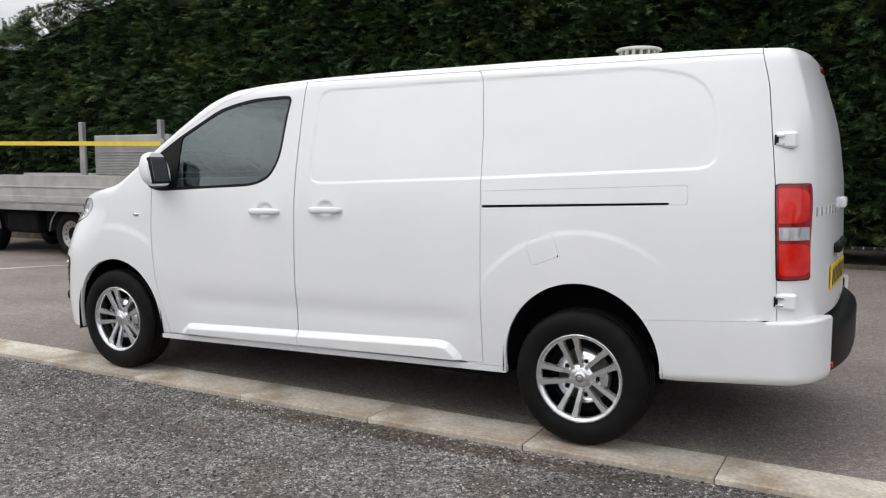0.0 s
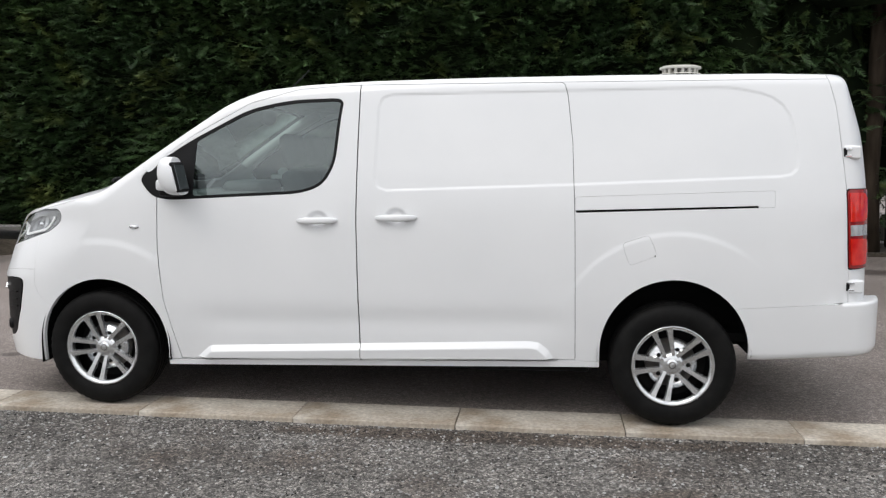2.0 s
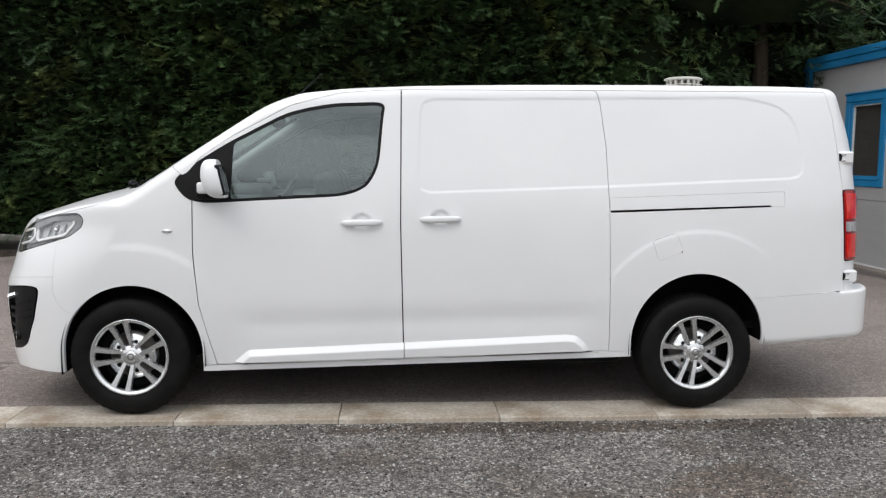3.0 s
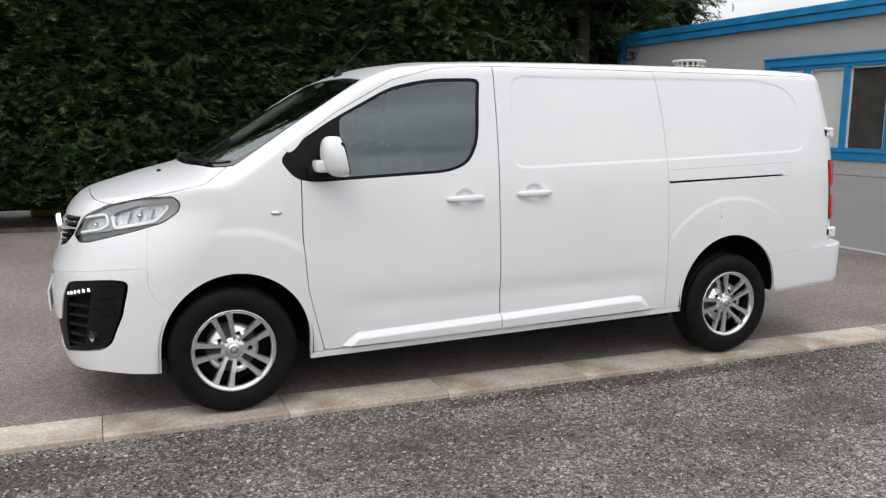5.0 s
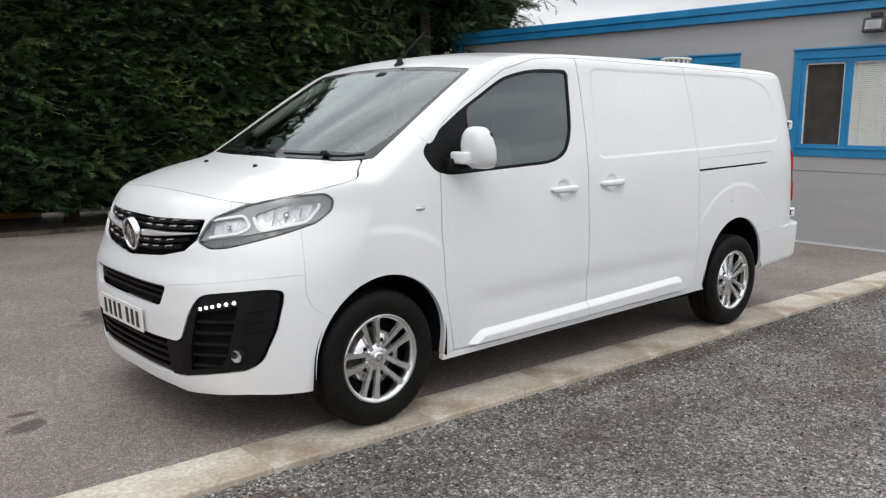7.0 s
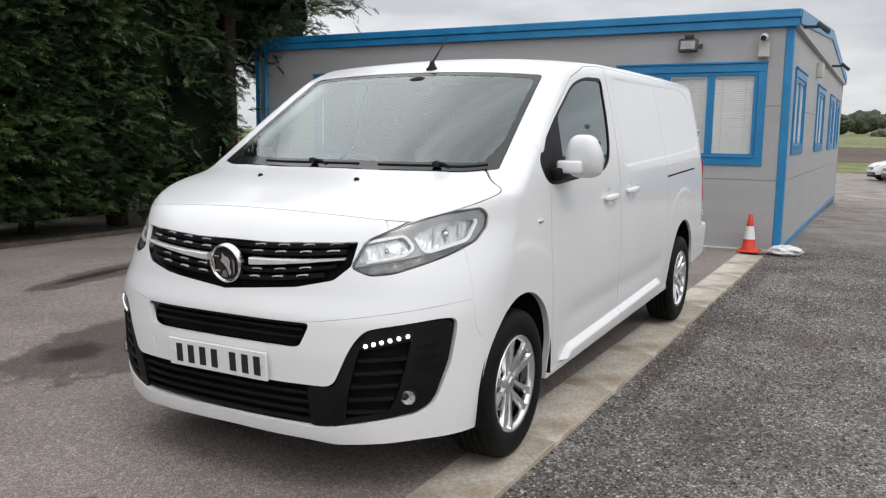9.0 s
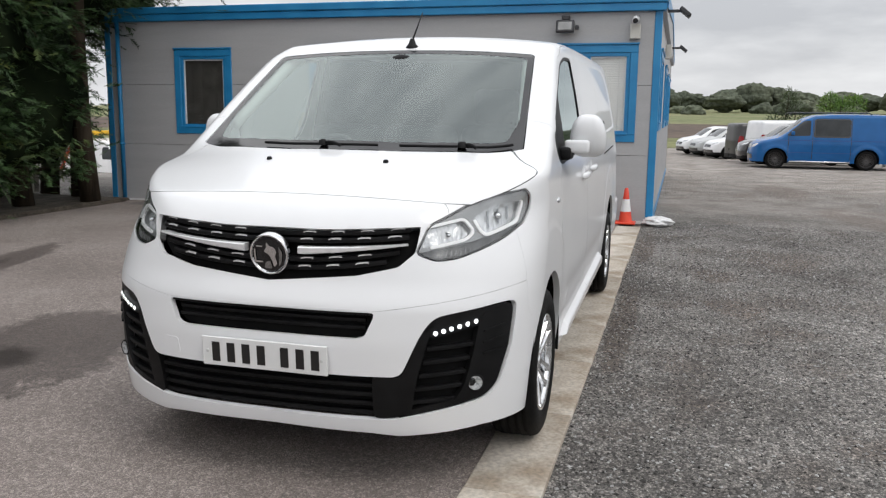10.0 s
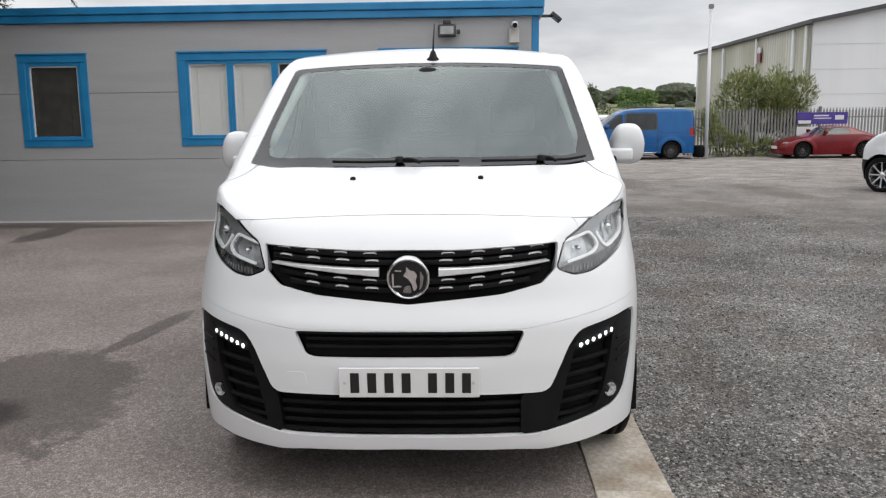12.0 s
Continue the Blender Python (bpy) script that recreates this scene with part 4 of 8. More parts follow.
mould_net = along(np.linspace(0.54, 2.67, 300), np.radians(np.linspace(-27, -14.5, 60)), mould_field)
for flip in (False, True):
    s = -1 if flip else 1
    for lo, hi in ((0.5, 1.5535), (1.5585, 2.8)):
        panel("sill_moulding", mould_net, [flat(MOULD), lambda x, y, z: lo - x, lambda x, y, z: x - hi, lambda x, y, z: SILL(x) + 0.014 - z], PAINT, van, inset=-0.001, depth=0.04, mirror=flip)
    slot = polygon_field([(2.742, 1.1610), (3.695, 1.1935), (3.685, 1.2065), (2.742, 1.1760)], 0.001)
    panel("rail_slot", side_net, [flat(slot)], UNDER, van, inset=0.004, depth=0.01, mirror=flip, label="black slot of the sliding door rail")
    # handles
    for hx, hz in HANDLES:
        p = side_point(hx + 0.08, hz)
        bm = bmesh.new()
        bmesh.ops.create_uvsphere(bm, u_segments=24, v_segments=12, radius=1.0)
        for v in bm.verts:
            c = v.co
            c.x = math.copysign(abs(c.x) ** 0.55, c.x) * 0.118
            c.z = math.copysign(abs(c.z) ** 0.7, c.z) * 0.019 + 0.02 * c.x
            c.y = c.y * 0.016 - 0.024 + 0.018 * (abs(c.x) / 0.118) ** 4
            v.co = Vector((hx + c.x, s * (p[1] + c.y), hz + c.z))
        if flip:
            bmesh.ops.reverse_faces(bm, faces=bm.faces)
        part("door_handle", bm, PAINT, van, "white pull handle over a shallow bowl", True)
    catch = polygon_field([(3.156, 0.934), (3.168, 0.932), (3.172, 0.946), (3.164, 0.948)], 0.002)
    panel("flap_catch", side_net, [flat(catch)], PLASTIC, van, inset=-0.001, depth=0.003, mirror=flip, label="small dark flap catch")
    p = side_point(0.232, 1.058, 0.0)
    bm = bmesh.new()
    bmesh.ops.create_uvsphere(bm, u_segments=16, v_segments=8, radius=1.0)
    for v in bm.verts:
        v.co = Vector((p[0] + v.co.x * 0.030, s * (p[1] + v.co.y * 0.012), p[2] + v.co.z * 0.013))
    part("side_repeater", bm, LAMP_BOWL, van, "small clear side indicator", True)
    # wing mirror
    mirror = new("wing_mirror")
    mirror.parent = van
    mirror["label"] = "tall white wing mirror on a black arm"
    if flip:
        mirror.matrix_basis = pose(0, -0.05, -0.018)
    bm = bmesh.new()
    bmesh.ops.create_uvsphere(bm, u_segments=32, v_segments=20, radius=1.0)
    for v in bm.verts:
        px = lambda q, e: math.copysign(abs(q) ** e, q)
        x, y, z = px(v.co.x, 0.7) * 0.080, px(v.co.y, 0.62) * 0.090, px(v.co.z, 0.62) * 0.110
        x = x if x < 0.03 else 0.03
        y = y * (1.0 - 0.26 * max(0.0, z) / 0.11)
        x = x * (1.0 - 0.24 * max(0.0, z) / 0.11) if x < 0 else x
        z = z if z < 0 else z * 0.92
        v.co = Vector((0.532 + x - 0.02 * (z / 0.09), s * (-1.044 + y), 1.358 + z))
    if flip:
        bmesh.ops.reverse_faces(bm, faces=bm.faces)
    part("mirror_cap", bm, PAINT, mirror, "", True)
    back = pose(0.5605, s * -1.044, 1.358, 0, -12.5, 0)
    part("mirror_rim", box(-0.016, 0.012, -0.074, 0.072, -0.096, 0.074, 0.0135, back, 4), PLASTIC, mirror, "black rim of the mirror")
    part("mirror_glass", box(0.009, 0.0140, -0.060, 0.056, -0.082, 0.060, 0.002, back), MIRROR, mirror, "mirror glass")
    bm = bmesh.new()
    add_box(bm, 0.425, 0.545, min(s * -1.06, s * -0.938), max(s * -1.06, s * -0.938), 1.272, 1.334, 0.014, segments=3)
    part("mirror_foot", bm, PAINT, mirror, "", True)
    bm = bmesh.new()
    add_box(bm, 0.40, 0.54, min(s * -0.975, s * -0.89), max(s * -0.975, s * -0.89), 1.236, 1.300, 0.015, segments=2)
    part("mirror_arm", bm, PLASTIC, mirror, "black mirror arm", True)

# near-black shell added as gap shade, floor of the body and wheel wells
inner = along(np.linspace(-0.16, 4.15, 120), np.radians(np.linspace(-32, 212, 100)), lambda x, y, z: van_field(x, y, z) + 0.03)


def shell_keep(x, y, z):
    f = np.maximum(-front_arch(x, y, z) + 0.012, -rear_arch(x, y, z) + 0.012)
    cab = np.maximum(np.maximum(1.18 - z, x - 1.50), -x - 0.9)
    f = np.maximum(f, -cab)
    floor = np.where(x > 3.55, 0.43, np.where(x < -0.2, 0.30, 0.33))
    return np.maximum(np.maximum(f, z - 1.84), floor - z)


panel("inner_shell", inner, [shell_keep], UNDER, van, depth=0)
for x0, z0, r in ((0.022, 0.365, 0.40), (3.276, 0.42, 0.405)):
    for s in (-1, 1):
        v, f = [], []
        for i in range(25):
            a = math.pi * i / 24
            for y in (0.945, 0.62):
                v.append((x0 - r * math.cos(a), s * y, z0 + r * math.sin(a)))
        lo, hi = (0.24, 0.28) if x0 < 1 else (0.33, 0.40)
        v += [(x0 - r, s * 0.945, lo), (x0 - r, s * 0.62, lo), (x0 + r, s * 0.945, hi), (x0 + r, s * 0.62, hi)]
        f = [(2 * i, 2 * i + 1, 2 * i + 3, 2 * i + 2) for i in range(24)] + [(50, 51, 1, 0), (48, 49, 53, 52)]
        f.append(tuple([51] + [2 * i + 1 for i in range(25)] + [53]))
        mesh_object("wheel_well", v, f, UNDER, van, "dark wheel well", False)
bm = bmesh.new()
add_box(bm, -0.62, 3.6, -0.58, 0.58, 0.27, 0.33)
add_box(bm, 0.45, 2.83, -0.88, 0.88, 0.275, 0.335)
add_box(bm, 3.55, 4.1, -0.80, 0.80, 0.455, 0.50)
add_box(bm, -0.05, 0.08, -0.8, 0.8, 0.26, 0.36)
add_box(bm, 3.22, 3.34, -0.8, 0.8, 0.27, 0.38)
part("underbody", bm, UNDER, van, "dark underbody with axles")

# cabin
cabin = new("cabin")
cabin.parent = van
cabin["label"] = "dark cab interior with two seats"
bm = bmesh.new()
add_box(bm, -0.02, 0.62, -0.80, 0.80, 0.95, 1.215, 0.06, segments=3)
add_box(bm, 0.30, 0.60, 0.18, 0.66, 1.18, 1.285, 0.05, segments=3)
part("dashboard", bm, GREY_PLASTIC, cabin, "dark grey dashboard", True)
part("bulkhead", box(1.54, 1.56, -0.78, 0.78, 0.4, 1.78), GREY_PLASTIC, cabin, "grey load bulkhead")
part("cab_floor", box(0.46, 1.55, -0.85, 0.85, 0.42, 0.47), GREY_PLASTIC, cabin)
part("headlining", box(0.98, 1.56, -0.70, 0.70, 1.80, 1.815), PALE_TRIM, cabin, "pale headlining")
for y in (-0.47, 0.0, 0.47):
    m = pose(1.22, y, 0.78, 0, -14, 0)
    bm = bmesh.new()
    add_box(bm, -0.07, 0.07, -0.22, 0.22, 0.0, 0.62, 0.05, m, 2)
    add_box(bm, -0.05, 0.05, -0.13, 0.13, 0.64, 0.84, 0.04, m, 2)
    add_box(bm, 0.72, 1.25, y - 0.23, y + 0.23, 0.66, 0.82, 0.05, segments=2)
    part("seat", bm, CLOTH, cabin, "dark cloth cab seat with headrest", True)
v, f = lathe([(0.185, -0.014), (0.199, 0.0), (0.185, 0.014), (0.171, 0.0)], 32, True)
wheel_m = pose(0.70, 0.42, 1.16, 0, 0, 90) @ pose(0, 0, 0, 28, 0, 0)
hub = lathe([(0.0, -0.03), (0.07, -0.03), (0.08, 0.02), (0.0, 0.02)], 20)
part_v, part_f = joined((v, f), hub)
mesh_object("steering_wheel", moved(part_v, wheel_m), part_f, GREY_PLASTIC, cabin, "black steering wheel", True)
for s in (-1, 1):
    pillar = [(top_point(x, s * (0.795 - 0.165 * (x - 0.15)), -0.05)) for x in np.linspace(0.24, 0.86, 8)]
    mesh_object("pillar_lining", *tube(pillar, 0.035, 8), PALE_TRIM, cabin, "pale lining of the windscreen pillar", True)
p = top_point(0.70, 0.0, -0.012)
bm = bmesh.new()
bmesh.ops.create_uvsphere(bm, u_segments=20, v_segments=10, radius=1.0)
for v in bm.verts:
    v.co = Vector((p[0] + 0.02 + v.co.x * 0.05, v.co.y * 0.085, p[2] - 0.03 + v.co.z * 0.055))
part("mirror_pod", bm, PLASTIC, cabin, "grey sensor pod behind the windscreen", True)
part("sun_visor", box(0.93, 1.08, 0.14, 0.55, 1.770, 1.788, 0.004), PALE_TRIM, cabin)

# wipers
for hub_y, y0, y1 in ((0.085, 0.39, -0.18), (-0.55, -0.28, -0.76)):
    blade = [top_point(float(SCREEN_FOOT(abs(y))) + 0.026 + 0.012 * abs(y - hub_y), y, 0.012) for y in np.linspace(y0, y1, 11)]
    wiper = mesh_object("wiper_blade", *tube(blade, 0.0065, 6), PLASTIC, van, "black windscreen wiper", True)
    arm_pts = [top_point(float(SCREEN_FOOT(abs(y))) + 0.012 + 0.02 * t, y, 0.014 + 0.012 * math.sin(math.pi * t)) for t, y in zip(np.linspace(0, 1, 7), np.linspace(y0 + 0.7 * (y1 - y0), hub_y, 7))]
    mesh_object("wiper_arm", *tube(arm_pts, 0.008, 8, 0.006), PLASTIC, wiper, "", True)
    v, f = lathe([(0.0, 0.018), (0.012, 0.017), (0.020, 0.010), (0.022, -0.01)], 16)
    mesh_object("wiper_cap", moved(v, Matrix.Translation(arm_pts[-1]) @ pose(0, 0, 0, 90, 0, 0)), f, PLASTIC, wiper, "", True)

# aerial and roof vent
base = top_point(0.83, -0.025, 0.0)
v, f = lathe([(0.0, 0.045), (0.012, 0.042), (0.022, 0.012), (0.034, 0.0), (0.036, -0.01)], 20)
mast = mesh_object("aerial_foot", moved(v, Matrix.Translation(base) @ pose(0, 0, 0, 90, 0, 0)), f, PLASTIC, van, "black foot of the roof aerial", True)
mesh_object("aerial", *tube([base + np.array((0.0, 0, 0.03)), base + np.array((0.19, 0.0, 0.205))], 0.0055, 8, 0.003), PLASTIC, mast, "thin black roof aerial", True)
VENT = material("vent_plastic", (0.45, 0.44, 0.40), (0.55, 0.54, 0.50), rough=0.5)
base = top_point(3.36, -0.30, 0.0)
vent = new("roof_vent")
vent.parent = van
vent["label"] = "round cream roof vent with slots"
v, f = lathe([(0.0, 0.055), (0.10, 0.055), (0.118, 0.049), (0.120, 0.040), (0.108, 0.036), (0.0, 0.036)], 40)
mesh_object("vent_cap", moved(v, Matrix.Translation(base) @ pose(0, 0, 0, 90, 0, 0)), f, VENT, vent, "", True)
v, f = lathe([(0.125, 0.004), (0.118, 0.010), (0.0, 0.010)], 40)
mesh_object("vent_base", moved(v, Matrix.Translation(base) @ pose(0, 0, 0, 90, 0, 0)), f, VENT, vent, "", True)
for k in range(16):
    a = 2 * math.pi * k / 16
    part("vent_rib", box(-0.006, 0.006, -0.008, 0.008, 0.0, 0.04, 0.0, Matrix.Translation(base) @ pose(0.098 * math.cos(a), 0.098 * math.sin(a), 0, 0, 0, math.degrees(a))), VENT, vent)


# wheels
def tyre_mesh():
    prof = [(0.215, 0.085), (0.222, 0.096), (0.245, 0.107), (0.275, 0.111), (0.305, 0.106), (0.322, 0.096), (0.330, 0.082)]
    grooves = []
    for y in (0.055, 0.018, -0.018, -0.055):
        grooves += [(0.334, y + 0.007), (0.324, y + 0.006), (0.324, y - 0.006), (0.334, y - 0.007)]
    prof = prof + grooves + [(r, -y) for r, y in prof[::-1]]
    prof = [(r + 0.08 * max(0.0, r - 0.275), y * 0.97) for r, y in prof]
    v, f = lathe(prof, 96)
    n = len(prof)
    for i in range(96):
        if i % 2:
            for j in (5, 6, n - 7, n - 6):
                x, y, z = v[i * n + j]
                v[i * n + j] = (x * 0.986, y, z * 0.986)
    return v, f


def wheel_at(x, s, z, spin):
    m = Matrix.Translation((x, s * (0.842 + 0.0025 * x), z)) @ Matrix.Rotation(math.pi if s < 0 else 0, 4, "Z") @ Matrix.Rotation(radians(spin), 4, "Y")
    wheel = new("wheel")
    wheel.parent = van
    wheel["label"] = "black tyre on a silver ten-spoke rim"

    def put(name, shape, mat, label="", smooth=True):
        v, f = shape
        return mesh_object(name, moved(v, m), f, mat, wheel, label, smooth)

    put("tyre", tyre_mesh(), RUBBER)
    put("rim", lathe([(0.200, -0.09), (0.203, 0.055), (0.196, 0.070), (0.200, 0.088), (0.2165, 0.101), (0.221, 0.098), (0.219, 0.084)], 72), SILVER, "silver outer rim")
    # Darker metal than the rim puts the shade between the spokes into colour.
    put("barrel", lathe([(0.200, 0.07), (0.193, 0.02), (0.190, -0.045)], 64), DARK_CHROME, "inside of the rim, darkened for its shade")
    put("brake_disc", lathe([(0.0, 0.0), (0.135, 0.0), (0.137, -0.012), (0.0, -0.012)], 48), DISC, "brake disc")
    # Near-black disc added for the dark behind the spokes.
    put("backing", lathe([(0.0, -0.02), (0.192, -0.02)], 32), UNDER)
    put("hub", lathe([(0.0, 0.074), (0.034, 0.074), (0.050, 0.068), (0.064, 0.061), (0.068, 0.050), (0.069, 0.02)], 48), SILVER, "silver hub of the wheel trim")
    put("hub_cap", lathe([(0.0, 0.0800), (0.026, 0.0795), (0.031, 0.073)], 32), SILVER, "round centre cap")
    put("cap_ring", lathe([(0.013, 0.0801), (0.0165, 0.0812), (0.020, 0.0799)], 32), DISC)
    for k in range(5):
        for side in (-1, 1):
            a = radians(72 * k)
            v, f = [], []
            for r, off, w, y in ((0.046, 0.022, 0.0130, 0.068), (0.115, 0.0305, 0.0160, 0.079), (0.170, 0.0385, 0.0185, 0.087), (0.196, 0.0425, 0.0235, 0.091), (0.213, 0.045, 0.031, 0.097)):
                for q, h in ((-w, -0.018), (-w * 0.7, 0.0), (w * 0.7, 0.0), (w, -0.018)):
                    t = side * off + q
                    v.append((r * math.cos(a) - t * math.sin(a), y + h, r * math.sin(a) + t * math.cos(a)))
            for i in range(4):
                for j in range(3):
                    f.append((i * 4 + j, i * 4 + j + 1, (i + 1) * 4 + j + 1, (i + 1) * 4 + j))
            put("spoke", (v, f), SILVER, "", False)
        a = radians(72 * k + 36)
        cx, cz = 0.080 * math.cos(a), 0.080 * math.sin(a)
        # Near-black discs put in for the shade of the lug holes.
        hole_v, hole_f = lathe([(0.0, 0.052), (0.011, 0.053), (0.0115, 0.0525)], 12)
        put("wheel_bolt", ([(x + cx * 1.1, y + 0.0085, z + cz * 1.1) for x, y, z in hole_v], hole_f), UNDER)
        a0, a1 = radians(72 * k + 36 - 22), radians(72 * k + 36 + 22)
        v = []
        for t in np.linspace(a0, a1, 6):
            for r, y in ((0.055, 0.0585), (0.132, 0.053), (0.138, 0.03)):
                v.append((r * math.cos(t), y, r * math.sin(t)))
        f = [(3 * i + j, 3 * i + j + 1, 3 * i + j + 4, 3 * i + j + 3) for i in range(5) for j in range(2)]
        put("hub_lobe", (v, f), SILVER)


# the lathe turns round y, with +y to the outside; the near side faces -y
for x, z in ((0.0, 0.3375), (3.276, 0.3405)):
    wheel_at(x, -1, z, 0)
    wheel_at(x, 1, z, 5)


# ---- ground ----
def ground_height(x, y=0.0):
    fall = float(smooth_step(12.0, 30.0, np.array(x)) * smooth_step(8.5, 15.0, np.array(y)))
    dip = float(smooth_step(31.0, 40.0, np.array(x)) * smooth_step(-9.5, -7.5, np.array(y)))
    sunk = float(smooth_step(-2.0, -8.0, np.array(x)) * smooth_step(-200.0, -60.0, np.array(x)) * smooth_step(0.2, 4.0, np.array(y)) * smooth_step(13.0, 9.8, np.array(y)))
    return -0.03 - 0.46 * sunk - 0.30 * dip - 0.28 * float(smooth_step(12.0, 28.0, np.array(x))) - 2.0 * fall


def ground_material(name, low, high, chip, chip_spread, damp_colour, damp, patches, patch_level, rough, far=None, island=0.0, cores=(), edge_soft=0.3):
    """Chips of stone in many greys, with damp or dirty patches of their own shape."""
    m = material(name, low, high, scale=0.9, fine=0.25, fine_scale=220, rough=rough, bump=0.0, ramp=(0.3, 0.7), per_island=island)
    nt = m.node_tree
    link = nt.links.new
    b = nt.nodes["Principled BSDF"]
    colour = b.inputs["Base Color"].links[0].from_socket
    coord = nt.nodes.new("ShaderNodeTexCoord")
    heights = None
    for scale, spread in ((chip * 0.4, chip_spread * 0.45), (chip, chip_spread), (chip * 2.3, chip_spread * 0.7)):
        cell = nt.nodes.new("ShaderNodeTexVoronoi")
        cell.inputs["Scale"].default_value = scale
        link(coord.outputs["Object"], cell.inputs["Vector"])
        value = nt.nodes.new("ShaderNodeSeparateColor")
        link(cell.outputs["Color"], value.inputs[0])
        bend = nt.nodes.new("ShaderNodeMath")
        bend.operation = "POWER"
        bend.inputs[1].default_value = 2.0
        link(value.outputs[0], bend.inputs[0])
        span = nt.nodes.new("ShaderNodeMapRange")
        span.inputs["To Min"].default_value, span.inputs["To Max"].default_value = 1 - spread * 0.6, 1 + spread * 1.4
        link(bend.outputs[0], span.inputs["Value"])
        mul = nt.nodes.new("ShaderNodeVectorMath")
        mul.operation = "SCALE"
        link(colour, mul.inputs[0])
        link(span.outputs[0], mul.inputs["Scale"])
        colour = mul.outputs[0]
        heights = cell.outputs["Distance"] if scale == chip else heights
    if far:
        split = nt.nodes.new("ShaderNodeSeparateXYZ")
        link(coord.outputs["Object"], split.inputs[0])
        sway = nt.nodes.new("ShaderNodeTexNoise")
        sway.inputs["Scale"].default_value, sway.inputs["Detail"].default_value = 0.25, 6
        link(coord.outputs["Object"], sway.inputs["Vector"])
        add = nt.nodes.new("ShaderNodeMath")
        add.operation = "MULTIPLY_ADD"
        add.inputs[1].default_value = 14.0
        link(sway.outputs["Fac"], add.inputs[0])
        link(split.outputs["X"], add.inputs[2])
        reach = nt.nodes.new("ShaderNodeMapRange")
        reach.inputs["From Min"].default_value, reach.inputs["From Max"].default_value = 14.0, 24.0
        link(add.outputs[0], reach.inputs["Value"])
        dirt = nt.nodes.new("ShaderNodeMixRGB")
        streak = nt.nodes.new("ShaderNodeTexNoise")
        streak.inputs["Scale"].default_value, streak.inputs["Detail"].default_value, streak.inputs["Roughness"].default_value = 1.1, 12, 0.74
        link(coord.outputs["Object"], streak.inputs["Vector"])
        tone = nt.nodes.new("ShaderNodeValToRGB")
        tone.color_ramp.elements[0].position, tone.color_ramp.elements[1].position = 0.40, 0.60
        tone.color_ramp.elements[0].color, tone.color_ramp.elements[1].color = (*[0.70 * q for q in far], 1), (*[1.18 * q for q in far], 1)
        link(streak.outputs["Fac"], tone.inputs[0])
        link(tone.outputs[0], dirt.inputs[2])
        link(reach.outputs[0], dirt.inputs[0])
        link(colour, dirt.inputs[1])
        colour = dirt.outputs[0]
    bump = nt.nodes.new("ShaderNodeBump")
    bump.inputs["Strength"].default_value, bump.inputs["Distance"].default_value = 0.7, 0.006
    bump.invert = True
    link(heights, bump.inputs["Height"])
    link(bump.outputs[0], b.inputs["Normal"])
    ragged = nt.nodes.new("ShaderNodeTexNoise")
    ragged.inputs["Scale"].default_value, ragged.inputs["Detail"].default_value = 1.6, 8
    link(coord.outputs["Object"], ragged.inputs["Vector"])
    level = nt.nodes.new("ShaderNodeMapRange")
    level.inputs["From Min"].default_value, level.inputs["From Max"].default_value = patch_level, patch_level + 0.2
    link(ragged.outputs["Fac"], level.inputs["Value"])
    fringe = nt.nodes.new("ShaderNodeTexNoise")
    fringe.inputs["Scale"].default_value, fringe.inputs["Detail"].default_value, fringe.inputs["Roughness"].default_value = 5.5, 10, 0.72
    link(coord.outputs["Object"], fringe.inputs["Vector"])

    def blend(first, second, operation, value=0.0):
        node = nt.nodes.new("ShaderNodeMath")
        node.operation = operation
        link(first, node.inputs[0])
        if second is None:
            node.inputs[1].default_value = value
        else:
            link(second, node.inputs[1])
        return node.outputs[0]

    def spots(places, mask, soft):
        """Ragged ovals: x, y, half-lengths, turn in degrees."""
        for x, y, rx, ry, turn in places:
            spot = nt.nodes.new("ShaderNodeMapping")
            spot.vector_type = "TEXTURE"
            spot.inputs["Location"].default_value, spot.inputs["Scale"].default_value, spot.inputs["Rotation"].default_value = (x, y, 0), (rx, ry, 1000), (0, 0, radians(turn))
            link(coord.outputs["Object"], spot.inputs["Vector"])
            reach = nt.nodes.new("ShaderNodeVectorMath")
            reach.operation = "LENGTH"
            link(spot.outputs[0], reach.inputs[0])
            edge = blend(blend(ragged.outputs["Fac"], None, "MULTIPLY", -0.9), reach.outputs["Value"], "ADD")
            edge = blend(blend(fringe.outputs["Fac"], None, "MULTIPLY", -1.15), edge, "ADD")
            within = nt.nodes.new("ShaderNodeMapRange")
            within.inputs["From Min"].default_value, within.inputs["From Max"].default_value = -0.02, -0.02 - soft
            link(edge, within.inputs["Value"])
            mask = within.outputs[0] if mask is None else blend(mask, within.outputs[0], "MAXIMUM")
        return mask

    mask = spots(patches, level.outputs[0], edge_soft)
    amount = nt.nodes.new("ShaderNodeMath")
    amount.operation = "MULTIPLY"
    amount.inputs[1].default_value = damp
    link(mask, amount.inputs[0])
    if cores:
        soaked = nt.nodes.new("ShaderNodeMixRGB")
        soaked.blend_type = "MULTIPLY"
        soaked.inputs[2].default_value = (0.24, 0.20, 0.17, 1)
        link(spots(cores, None, 0.5), soaked.inputs[0])
        link(colour, soaked.inputs[1])
        colour = soaked.outputs[0]
    wet = nt.nodes.new("ShaderNodeMixRGB")
    wet.blend_type = "MULTIPLY"
    wet.inputs[2].default_value = (*damp_colour, 1)
    link(amount.outputs[0], wet.inputs[0])
    link(colour, wet.inputs[1])
    link(wet.outputs[0], b.inputs["Base Color"])
